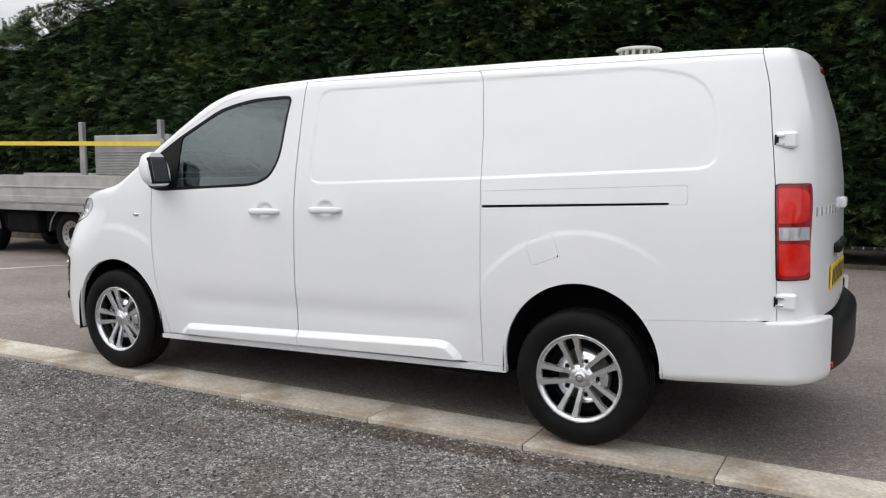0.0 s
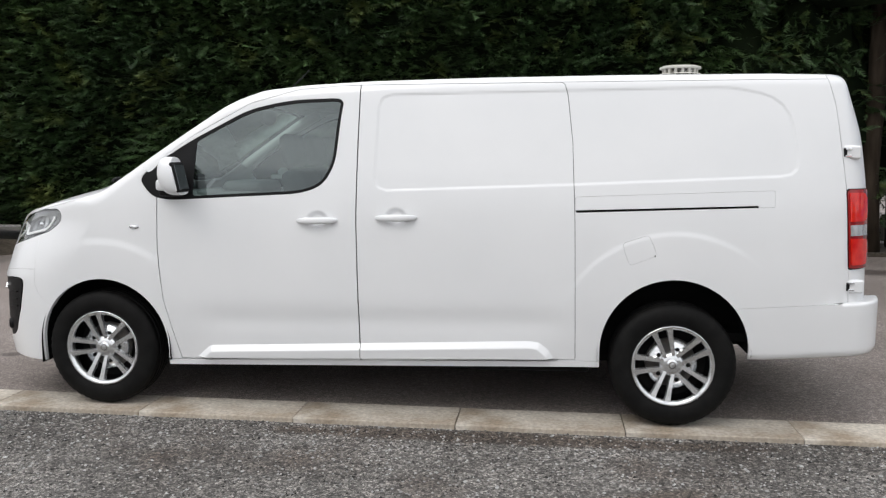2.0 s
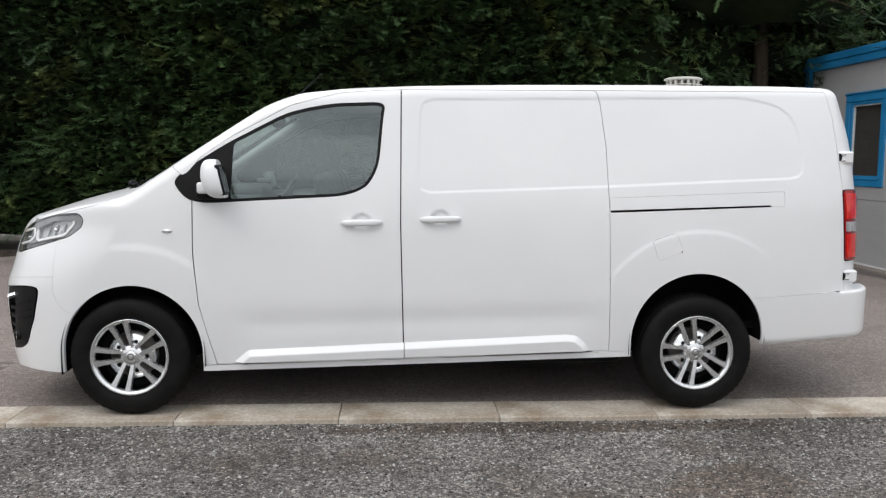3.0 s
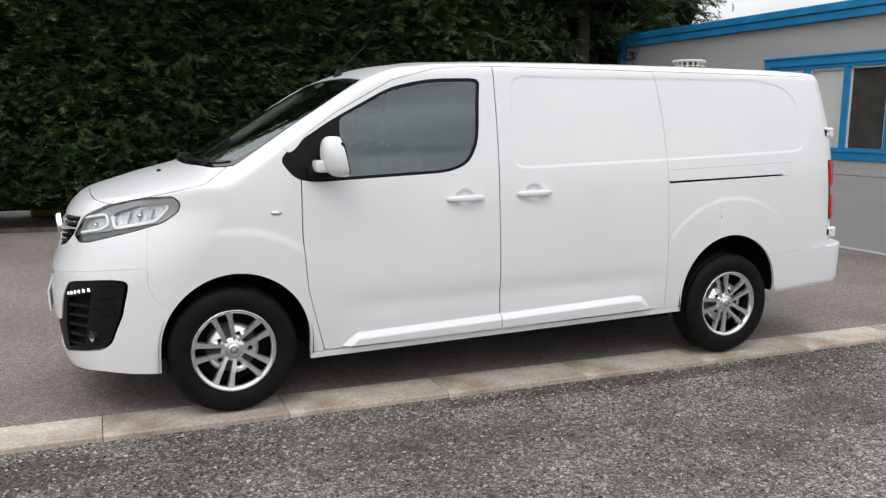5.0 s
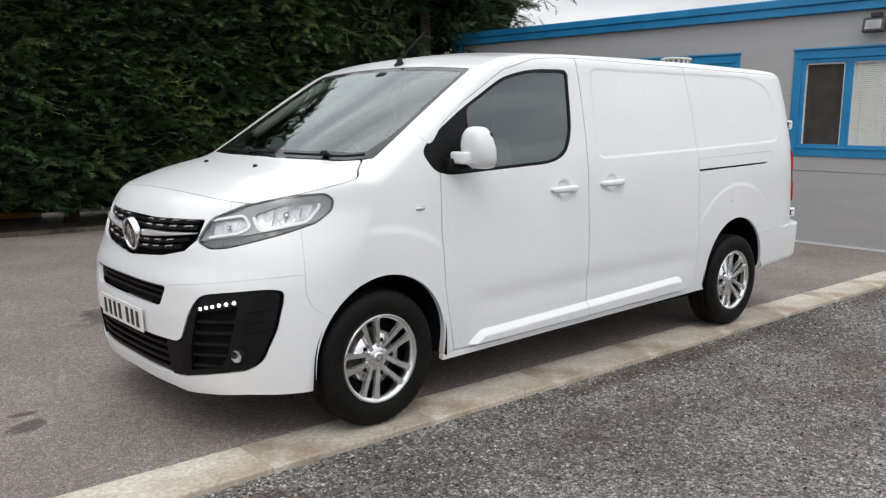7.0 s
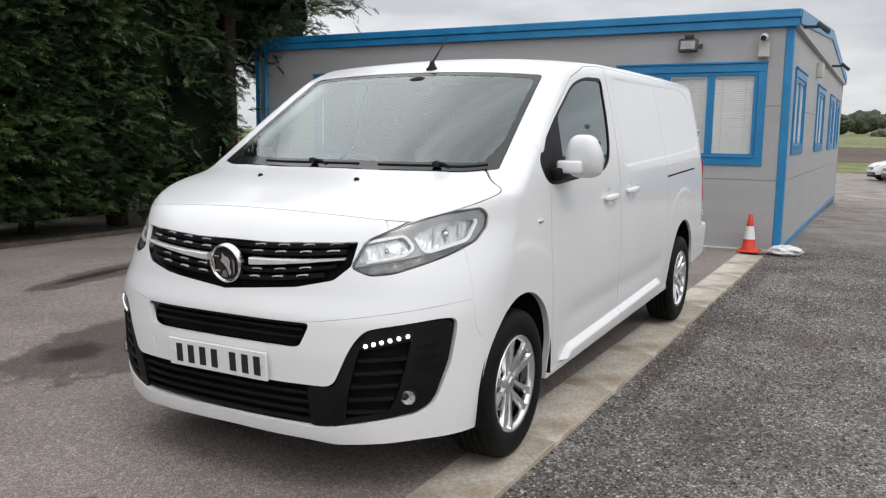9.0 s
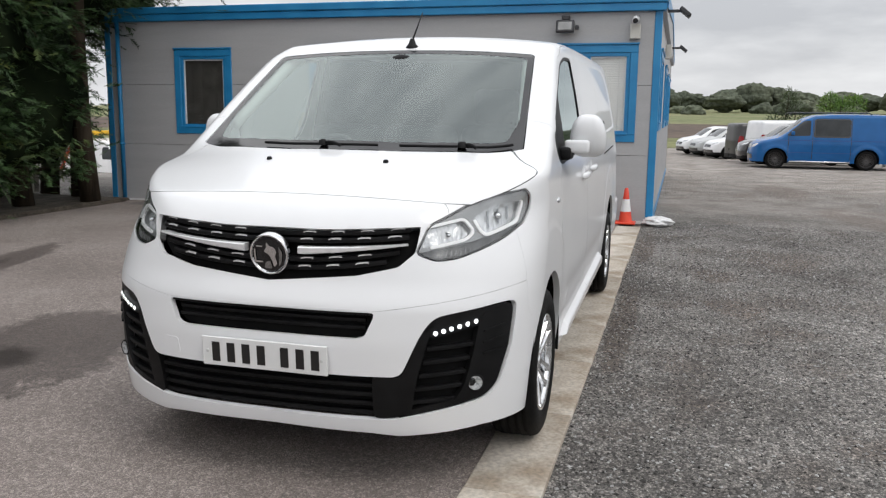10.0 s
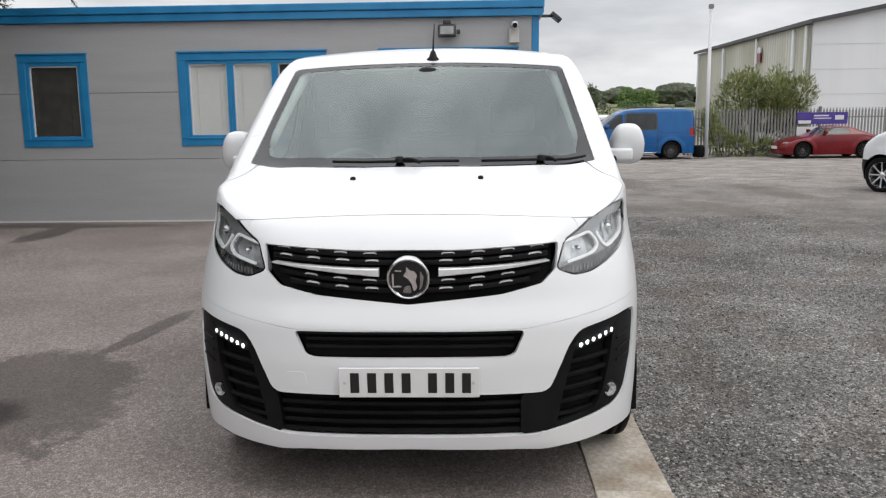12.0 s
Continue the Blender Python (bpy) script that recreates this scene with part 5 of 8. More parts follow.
    sheen = nt.nodes.new("ShaderNodeMapRange")
    sheen.inputs["To Min"].default_value, sheen.inputs["To Max"].default_value = rough, rough - 0.3
    link(amount.outputs[0], sheen.inputs["Value"])
    link(sheen.outputs[0], b.inputs["Roughness"])
    return m


GRAVEL_SPOTS = ((3.1, -2.0, 0.42, 0.28, 10), (-0.9, -2.6, 0.5, 0.3, 0), (5.4, -2.6, 0.8, 0.4, 0), (1.4, -3.0, 0.5, 0.25, 0), (-2.2, -2.1, 0.4, 0.3, 0), (4.4, -1.9, 0.35, 0.25, 0),
                (-1.2, -1.35, 0.7, 0.25, 0), (2.4, -1.16, 1.6, 0.10, 0), (6.0, -1.18, 1.5, 0.12, 0), (9.5, -4.2, 1.6, 0.5, 15), (12.5, -6.0, 2.2, 0.5, 5), (15.0, -3.6, 2.5, 0.6, 0), (2.6, -4.3, 0.8, 0.4, 20))
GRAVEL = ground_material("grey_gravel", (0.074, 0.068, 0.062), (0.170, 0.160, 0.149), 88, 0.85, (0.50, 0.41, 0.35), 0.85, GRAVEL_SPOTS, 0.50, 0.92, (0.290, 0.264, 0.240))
CHIPPINGS = ground_material("grey_chippings", (0.092, 0.086, 0.080), (0.210, 0.201, 0.190), 60, 0.35, (0.50, 0.42, 0.36), 0.85, GRAVEL_SPOTS, 0.50, 0.9, None, 0.95)
TARMAC_DAMP = ((0.50, 2.25, 1.05, 0.58, 18), (1.75, 2.13, 0.75, 0.10, -9), (2.6, 4.75, 1.4, 0.26, 14), (-1.32, 0.16, 0.10, 0.07, 20), (-1.29, 0.36, 0.08, 0.03, 0), (-1.6, 0.02, 0.06, 0.03, 0), (7.0, 5.5, 0.9, 0.25, 0), (7.75, 5.6, 0.25, 1.7, 0))
TARMAC = ground_material("old_tarmac", (0.180, 0.152, 0.137), (0.258, 0.222, 0.203), 130, 0.38, (0.40, 0.38, 0.37), 0.9, TARMAC_DAMP, 0.72, 0.85, cores=((0.22, 2.32, 0.34, 0.22, 30), (2.3, 4.7, 0.7, 0.10, 14)), edge_soft=0.16)
CONCRETE = material("concrete_edging", (0.315, 0.255, 0.19), (0.545, 0.50, 0.435), scale=3.2, ramp=(0.36, 0.60), fine=0.22, fine_scale=45, rough=0.85, bump=0.3, bump_scale=120, per_object=0.08)
SOIL = material("soil_strip", (0.045, 0.036, 0.028), (0.10, 0.085, 0.065), scale=4, fine=0.5, fine_scale=40, rough=0.95, bump=1.0, bump_scale=40)
GRASS = material("far_grass", (0.125, 0.150, 0.055), (0.20, 0.195, 0.09), scale=0.05, fine=0.3, fine_scale=0.8, rough=0.95)
EARTH = material("bare_earth", (0.075, 0.052, 0.038), (0.115, 0.082, 0.06), scale=0.08, fine=0.3, fine_scale=1, rough=0.95)

xs = [-700, -200, -60, -20, -8, 0, 6, 12, 14, 16, 18, 20, 22, 24, 26, 28, 30, 32, 34, 36, 38, 40, 44, 60, 200, 700]
ys = [-700, -200, -60, -20, -11, -9.5, -8.5, -7.5, -4, 0, 4, 8, 9, 10, 11, 12, 13, 14, 16, 20, 60, 200, 700]
v = [(x, y, ground_height(x, y)) for x in xs for y in ys]
f = [(i * len(ys) + j, (i + 1) * len(ys) + j, (i + 1) * len(ys) + j + 1, i * len(ys) + j + 1) for i in range(len(xs) - 1) for j in range(len(ys) - 1)]
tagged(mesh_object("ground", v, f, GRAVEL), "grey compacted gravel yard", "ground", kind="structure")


def road_height(x, y):
    """The drive falls away towards the far corner of the hedge."""
    return -0.010 - 0.32 * float(smooth_step(-3.2, -8.5, np.array(x)) * smooth_step(1.2, 4.9, np.array(y)))


road_x = np.concatenate([[-60, -40, -25], np.linspace(-16, -3, 40), [0, 4, 8.16]])
road_y = np.concatenate([[-0.74], np.linspace(0.5, 7.25, 30)])
v = [(x, y, road_height(x, y)) for x in road_x for y in road_y]
n = len(road_y)
f = [(i * n + j, (i + 1) * n + j, (i + 1) * n + j + 1, i * n + j + 1) for i in range(len(road_x) - 1) for j in range(n - 1)]
tagged(mesh_object("road", v, f, TARMAC, None, "", True), "worn brownish tarmac drive with damp patches", "road", kind="structure")

# concrete edging laid in lengths
edging = thing("kerb", "flush concrete edging laid in lengths between tarmac and gravel", "kerb", kind="structure")
rng = random.Random(4)
LENGTH = 0.921
piece = bmesh.new()
add_box(piece, 0.002, LENGTH - 0.002, -1.045, -0.735, -0.16, 0.0, 0.005, segments=2)
piece_mesh = bpy.data.meshes.new("edging_stone")
piece.to_mesh(piece_mesh)
piece.free()
piece_mesh.materials.append(CONCRETE)
for k in range(-14, 9):
    x = 0.263 + LENGTH * k
    if x + LENGTH > 8.2:
        continue
    stone = new("edging_stone", piece_mesh)
    stone.parent = edging
    stone.matrix_basis = pose(x, rng.uniform(-0.005, 0.005), rng.uniform(-0.004, 0.0), 0, 0, rng.uniform(-0.08, 0.08))

# loose stones
def stones(name, label, count, area, low, high, mat, seed, z):
    g = np.random.default_rng(seed)
    base = np.array([(1, 0, 0), (-1, 0, 0), (0, 1, 0), (0, -1, 0), (0, 0, 1), (0, 0, -1)], float)
    tri = np.array([(0, 2, 4), (2, 1, 4), (1, 3, 4), (3, 0, 4), (2, 0, 5), (1, 2, 5), (3, 1, 5), (0, 3, 5)])
    x = g.uniform(area[0], area[1], count)
    y = area[3] - (area[3] - area[2]) * g.uniform(0, 1, count) ** 1.15
    size = g.uniform(low, high, count) * g.uniform(0.5, 1.0, count)
    v = base[None] * g.uniform(0.55, 1.2, (count, 6, 1))
    turn = g.uniform(0, 2 * np.pi, count)
    c, s = np.cos(turn)[:, None], np.sin(turn)[:, None]
    px, py, pz = v[..., 0] * c - v[..., 1] * s, v[..., 0] * s + v[..., 1] * c, v[..., 2] * 0.6
    v = np.stack([px * size[:, None] + x[:, None], py * size[:, None] + y[:, None], pz * size[:, None] + z + size[:, None] * 0.15], -1).reshape(-1, 3)
    f = (tri[None] + 6 * np.arange(count)[:, None, None]).reshape(-1, 3)
    me = bpy.data.meshes.new(name)
    me.from_pydata(v.tolist(), [], f.tolist())
    me.materials.append(mat)
    return tagged(new(name, me), label, "gravel", kind="stuff")


FAR_CHIPS = material("far_chippings", (0.25, 0.23, 0.21), (0.36, 0.335, 0.305), scale=0.7, rough=0.9, per_island=0.25)
STONE_PALE = material("pale_chippings", (0.26, 0.258, 0.25), (0.42, 0.415, 0.405), scale=3, rough=0.9, per_island=0.35)
stones("gravel", "loose grey stone chippings over the yard", 64000, (-4.2, 8.5, -4.7, -1.05), 0.004, 0.0145, CHIPPINGS, 2, -0.03)
stones("far_gravel", "coarse stone chippings over the far yard", 18000, (8.5, 21.0, -11.0, -1.25), 0.006, 0.017, FAR_CHIPS, 5, -0.033)
stones("pale_gravel", "scattered paler stone chips in the gravel", 15000, (-4.2, 8.5, -4.7, -1.05), 0.005, 0.014, STONE_PALE, 9, -0.028)


# ---- grey office building with blue trim ----
CLAD = material("grey_cladding", (0.378, 0.378, 0.383), (0.41, 0.41, 0.415), scale=0.7, fine=0.05, fine_scale=24, rough=0.48, metal=0.0, bump=0.08, bump_scale=16, stretch=(1, 1, 9))
BLUE = material("blue_trim", (0.015, 0.19, 0.42), (0.025, 0.235, 0.48), scale=3, rough=0.35, rough_spread=0.05)
BLIND = material("white_blind", (0.84, 0.83, 0.80), (0.88, 0.87, 0.84), rough=0.7)
BLIND_DIM = material("brown_blind", (0.055, 0.05, 0.045), (0.085, 0.078, 0.07), rough=0.7)
# The unlit look of the office room is put into this dark colour.
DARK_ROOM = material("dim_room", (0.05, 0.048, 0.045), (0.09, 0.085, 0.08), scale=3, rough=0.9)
WHITE_SEAL = material("white_seal", (0.7, 0.7, 0.7), rough=0.4)
FACE, RIGHT, LEFT, TOP, DEEP = 8.18, -1.17, 7.55, 2.87, 20.5


def cladding(name, label, rows, start, end, holes, put):
    """Panels of one wall, between joints, round the windows. put(u0, u1, z0, z1) gives a box."""
    wall = thing(name, label, "wall", kind="structure")
    for z0, z1 in rows:
        cuts = sorted({start, end, *[u for h in holes for u in h[:2]]})
        for u0, u1 in zip(cuts, cuts[1:]):
            inside_hole = [h for h in holes if h[0] < (u0 + u1) / 2 < h[1]]
            spans = [(z0 + 0.003, z1 - 0.003)]
            for h in inside_hole:
                spans = [q for a, b in spans for q in ((a, min(b, h[2])), (max(a, h[3]), b)) if q[1] - q[0] > 0.01]
            for a, b in spans:
                part("cladding_panel", put(u0, u1, a, b), CLAD, wall)
    return wall


ROWS = ((-0.03, 0.92), (0.92, 1.882), (1.882, TOP))
FRONT_WINDOWS = ((5.345, 6.37, 1), (1.85, 4.015, 3), (-0.885, 1.10, 3))
FRONT_HOLES = [(a, b, 1.105, 2.43) for a, b, _ in FRONT_WINDOWS]
cladding("wall_front", "grey horizontally jointed metal cladding wall", ROWS, RIGHT + 0.09, LEFT, FRONT_HOLES, lambda u0, u1, a, b: box(FACE, FACE + 0.1, u0, u1, a, b))
tagged(part("wall_core", box(FACE + 0.02, FACE + 0.09, RIGHT + 0.1, LEFT - 0.02, -0.1, 0.9), DARK_ROOM), "dark core in the joints of the wall", "wall", kind="structure")
SIDE_WINDOWS = ((8.75, 10.3, 2), (12.6, 14.4, 2), (16.0, 17.4, 2), (18.3, 19.6, 2))
SIDE_HOLES = [(a, b, 1.255, 2.40) for a, b, _ in SIDE_WINDOWS]
cladding("wall_side", "grey cladding side wall of the office", ROWS, FACE + 0.101, DEEP, SIDE_HOLES, lambda u0, u1, a, b: box(u0, u1, RIGHT + 0.008, RIGHT + 0.1, a, b))
tagged(part("wall_back", box(DEEP + 0.002, DEEP + 0.1, RIGHT, LEFT, -0.3, TOP), CLAD), "plain grey rear wall of the office", "wall", kind="structure")
tagged(part("wall_far", box(FACE + 0.102, DEEP, LEFT - 0.1, LEFT, -0.3, TOP), CLAD), "plain grey side wall of the office", "wall", kind="structure")
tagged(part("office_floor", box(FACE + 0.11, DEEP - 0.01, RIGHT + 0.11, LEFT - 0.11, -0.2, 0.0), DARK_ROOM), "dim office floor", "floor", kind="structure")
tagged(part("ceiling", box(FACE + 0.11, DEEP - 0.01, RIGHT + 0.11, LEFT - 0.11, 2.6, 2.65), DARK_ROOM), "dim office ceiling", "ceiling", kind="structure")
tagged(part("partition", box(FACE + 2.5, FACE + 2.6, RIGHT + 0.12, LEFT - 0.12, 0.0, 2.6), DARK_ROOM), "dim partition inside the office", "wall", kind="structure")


def window(name, width, height, panes, blinds, label):
    """Looks along +y from outside; its face at y = 0, from x = 0 to width, its foot at z = 0."""
    w = thing(name, label, "window", kind="structure")
    bm = bmesh.new()
    t = 0.105
    add_box(bm, -0.01, width + 0.01, -0.035, 0.0, height - 0.0, height + 0.025, 0.004)
    add_box(bm, 0, width, -0.018, 0.06, height - t, height, 0.006)
    add_box(bm, 0, width, -0.018, 0.06, 0, t, 0.006)
    add_box(bm, 0, t, -0.018, 0.06, t, height - t, 0.006)
    add_box(bm, width - t, width, -0.018, 0.06, t, height - t, 0.006)
    part("window_surround", bm, BLUE, w, "blue painted surround")
    part("window_sill", box(t, width - t, -0.03, 0.03, t - 0.005, t + 0.02, 0.004), BLUE, w, "blue sill")
    step = (width - 2 * t) / panes
    for k in range(panes):
        a, b = t + step * k, t + step * (k + 1)
        bm = bmesh.new()
        s = 0.05
        add_box(bm, a, b, 0.0, 0.055, height - t - s, height - t, 0.004)
        add_box(bm, a, b, 0.0, 0.055, t, t + s, 0.004)
        add_box(bm, a, a + s, 0.0, 0.055, t + s, height - t - s, 0.004)
        add_box(bm, b - s, b, 0.0, 0.055, t + s, height - t - s, 0.004)
        fr = part("window_frame", bm, BLUE, w, "blue frame")
        bm = bmesh.new()
        add_box(bm, a + s, a + s + 0.012, 0.02, 0.05, t + s, height - t - s)
        add_box(bm, b - s - 0.02, b - s, 0.02, 0.05, t + s, height - t - s)
        add_box(bm, a + s, b - s, 0.02, 0.05, height - t - s - 0.02, height - t - s)
        part("window_seal", bm, WHITE_SEAL, fr, "pale inner edge")
        pane = mesh_object("pane", [(a + s, 0.034, t + s), (b - s, 0.034, t + s), (b - s, 0.034, height - t - s), (a + s, 0.034, height - t - s)], [(0, 1, 2, 3)], PANE, w)
        pane.visible_shadow = False
        if blinds[k]:
            v, f, z = [], [], height - t - s - 0.012
            low = t + s + 0.01
            lean = 0.0225 if blinds[k] > 1 else 0.013
            while z > low:
                o = len(v)
                v += [(a + s + 0.005, 0.046, z - lean), (b - s - 0.005, 0.046, z - lean), (b - s - 0.005, 0.058, z), (a + s + 0.005, 0.058, z)]
                f.append((o, o + 1, o + 2, o + 3))
                z -= 0.0235
            blind = mesh_object("blind", v, f, BLIND_DIM if blinds[k] == 3 else BLIND, w, "dim brown slatted blind" if blinds[k] == 3 else "white slatted blind")
            for q in (0.2, 0.8):
                xq = a + s + (b - a - 2 * s) * q
                part("blind_cord", box(xq - 0.003, xq + 0.003, 0.041, 0.043, low, height - t - s), BLIND_DIM if blinds[k] == 3 else WHITE_SEAL, blind)
    return w


def stand_window(w, m):
    w.matrix_basis = m
    return w


# the front faces -x: local +y goes to +x, local +x to -y
for k, (a, b, n) in enumerate(FRONT_WINDOWS):
    blinds = {1: (3,), 3: ((2, 2, 3) if k == 1 else (3, 2, 2))}[n]
    w = window("window_%d" % (k + 1), b - a, 1.325, n, blinds, "blue-framed office window with %s" % ("a dim brown blind" if n == 1 else "white slatted blinds"))
    stand_window(w, pose(FACE, b, 1.105, 0, 0, -90))
for k, (a, b, n) in enumerate(SIDE_WINDOWS):
    w = window("window_%d" % (k + 4), b - a, 1.145, n, (2,) * n, "blue-framed side window with blinds")
    stand_window(w, pose(a, RIGHT, 1.255, 0, 0, 0))

tagged(part("corner_trim", box(FACE - 0.012, FACE + 0.13, RIGHT - 0.012, RIGHT + 0.088, -0.03, TOP, 0.006), BLUE), "blue metal corner trim of the office", "trim", kind="structure")
tagged(part("corner_trim", box(FACE - 0.012, FACE + 0.1, LEFT + 0.002, LEFT + 0.1, -0.03, TOP, 0.006), BLUE), "blue metal corner trim of the office", "trim", kind="structure")
tagged(part("base_trim", box(FACE + 0.14, DEEP, RIGHT - 0.012, RIGHT + 0.004, -0.03, 0.05), BLUE), "thin blue foot trim of the side wall", "trim", kind="structure")
tagged(part("base_trim", box(FACE - 0.01, FACE - 0.002, RIGHT + 0.1, LEFT, -0.03, 0.012), WHITE_SEAL), "pale foot trim of the front wall", "trim", kind="structure")
bm = bmesh.new()
add_box(bm, FACE - 0.075, FACE + 0.10, RIGHT - 0.06, LEFT + 0.14, TOP, 2.975, 0.008)
add_box(bm, FACE - 0.10, FACE + 0.10, RIGHT - 0.08, LEFT + 0.15, 2.977, 3.085, 0.012)
tagged(part("fascia", bm, BLUE), "blue roof edge and gutter of the office", "fascia", kind="structure")
v = [(FACE + 0.10, RIGHT - 0.06, 3.06), (FACE + 0.10, LEFT + 0.14, 3.06), (14.3, RIGHT - 0.06, 3.50), (14.3, LEFT + 0.14, 3.50), (DEEP + 0.1, RIGHT - 0.06, 3.06), (DEEP + 0.1, LEFT + 0.14, 3.06),
     (FACE + 0.10, RIGHT - 0.06, 2.87), (FACE + 0.10, LEFT + 0.14, 2.87), (DEEP + 0.1, RIGHT - 0.06, 2.87), (DEEP + 0.1, LEFT + 0.14, 2.87)]
f = [(0, 2, 3, 1), (2, 4, 5, 3), (6, 8, 4, 2, 0), (1, 3, 5, 9, 7), (4, 8, 9, 5), (0, 1, 7, 6), (6, 7, 9, 8)]
tagged(mesh_object("roof", v, f, CLAD), "low pitched grey metal roof of the office", "roof", kind="structure")
bm = bmesh.new()
for x0, z0, x1, z1 in ((FACE, 3.07, 14.3, 3.51), (14.3, 3.51, DEEP + 0.1, 3.07)):
    n = 2
    ang = math.atan2(z1 - z0, x1 - x0)
    add_box(bm, 0, math.hypot(x1 - x0, z1 - z0), RIGHT - 0.08, RIGHT - 0.062, -0.16, 0.02, 0.0, pose(x0, 0, z0) @ Matrix.Rotation(-ang, 4, "Y"))
tagged(part("verge_trim", bm, BLUE), "blue verge along the gable", "trim", kind="structure")
# rain pipe
v1, f1 = joined(tube([(FACE - 0.05, 7.38, 2.9), (FACE - 0.05, 7.38, 0.0)], 0.035, 12), tube([(FACE - 0.05, 7.38, 1.86), (FACE - 0.05, 7.38, 1.90)], 0.045, 12), tube([(FACE - 0.05, 7.38, 0.9), (FACE - 0.05, 7.38, 0.94)], 0.045, 12))
tagged(mesh_object("rain_pipe", v1, f1, BLUE, None, "", True), "blue rain pipe on the office wall", "pipe")

# floodlight and camera on the wall
LAMP_GREY_METAL = material("lamp_metal", (0.05, 0.05, 0.052), (0.075, 0.075, 0.08), rough=0.4, metal=0.5)
LAMP_GLASS = material("lamp_face", (0.28, 0.285, 0.28), (0.38, 0.385, 0.38), rough=0.2)
flood = thing("floodlight", "grey floodlight mounted on the office wall", "light")
m = pose(FACE - 0.11, 0.115, 2.675, 0, 12, 0)
part("housing", box(-0.03, 0.04, -0.125, 0.125, -0.085, 0.085, 0.012, m), LAMP_GREY_METAL, flood)
part("lamp_face", box(-0.034, -0.028, -0.092, 0.092, -0.055, 0.055, 0.002, m), LAMP_GLASS, flood, "pale lamp face")
part("bracket", box(FACE - 0.10, FACE, 0.06, 0.17, 2.77, 2.82, 0.006), LAMP_GREY_METAL, flood)
part("sensor", box(FACE - 0.12, FACE - 0.06, -0.07, -0.02, 2.63, 2.69, 0.008), LAMP_GREY_METAL, flood)
CREAM = material("cream_plastic", (0.5, 0.49, 0.45), (0.58, 0.57, 0.53), rough=0.45)
cctv = thing("security_camera", "white security camera on a cream wall box", "camera")
part("wall_box", box(FACE - 0.07, FACE, -0.90, -0.76, 2.50, 2.70, 0.01), CREAM, cctv)
v, f = lathe([(0.0, 0.11), (0.04, 0.11), (0.045, 0.10), (0.045, -0.08), (0.0, -0.08)], 20)
mesh_object("camera_body", moved(v, pose(FACE - 0.08, -0.835, 2.755, 0, 0, 90) @ pose(0, 0, 0, -14, 0, 0)), f, WHITE_SEAL, cctv, "", True)
mesh_object("lens", moved(lathe([(0.0, 0.0), (0.036, 0.0)], 16)[0], pose(FACE - 0.192, -0.835, 2.725, 0, 0, 90) @ pose(0, 0, 0, -14, 0, 0)), lathe([(0.0, 0.0), (0.036, 0.0)], 16)[1], GLOSS_BLACK, cctv, "dark lens")
for x, z in ((8.75, 2.93), (14.8, 2.9)):
    side_lamp = thing("floodlight", "dark floodlight on an arm on the gable wall", "light", "gable floodlights")
    part("arm", box(x - 0.02, x + 0.02, RIGHT - 0.25, RIGHT, z - 0.02, z + 0.02, 0.004), LAMP_GREY_METAL, side_lamp)
    part("housing", box(-0.12, 0.12, -0.03, 0.03, -0.09, 0.09, 0.01, pose(x, RIGHT - 0.30, z - 0.02, -50, 0, 0)), LAMP_GREY_METAL, side_lamp)
box_sensor = thing("wall_sensor", "small cream box on the gable wall", "sensor")
part("sensor_box", box(12.1, 12.3, RIGHT - 0.1, RIGHT + 0.008, 2.5, 2.75, 0.01), CREAM, box_sensor)

# traffic cone and a white bag at the corner
ORANGE = material("cone_orange", (0.62, 0.045, 0.02), (0.74, 0.075, 0.03), scale=8, rough=0.5)
REFLECT = material("cone_sleeve", (0.7, 0.7, 0.7), (0.8, 0.8, 0.8), rough=0.4)
cone = thing("traffic_cone", "orange traffic cone with a white sleeve", "cone")
cm = pose(7.96, -0.825, -0.012, 90, 0, 0)
part("cone_base", box(7.82, 8.10, -0.965, -0.685, -0.008, 0.022, 0.010), ORANGE, cone, "square foot of the cone")
v, f = lathe([(0.098, 0.03), (0.090, 0.05), (0.074, 0.16), (0.044, 0.36), (0.024, 0.495), (0.017, 0.500), (0.0, 0.500)], 28)
mesh_object("cone_body", moved(v, cm), f, ORANGE, cone, "", True)
v, f = lathe([(0.0725, 0.175), (0.0475, 0.345)], 28)
mesh_object("sleeve", moved(v, cm), f, REFLECT, cone, "white reflective sleeve", True)
BAG = material("white_bag", (0.6, 0.6, 0.6), (0.75, 0.75, 0.75), scale=12, rough=0.6)
bm = bmesh.new()
bmesh.ops.create_icosphere(bm, subdivisions=4, radius=1.0)
for vv in bm.verts:
    n = noise.noise(vv.co * 2.3) * 0.35 + noise.noise(vv.co * 6) * 0.12
    c = vv.co * (1 + n)
    vv.co = Vector((8.02 + c.x * 0.17, -1.26 + c.y * 0.20, max(-0.028, 0.03 + c.z * 0.07)))
tagged(part("plastic_bag", bm, BAG, None, "", True), "crumpled white plastic bag beside the wall corner", "bag")


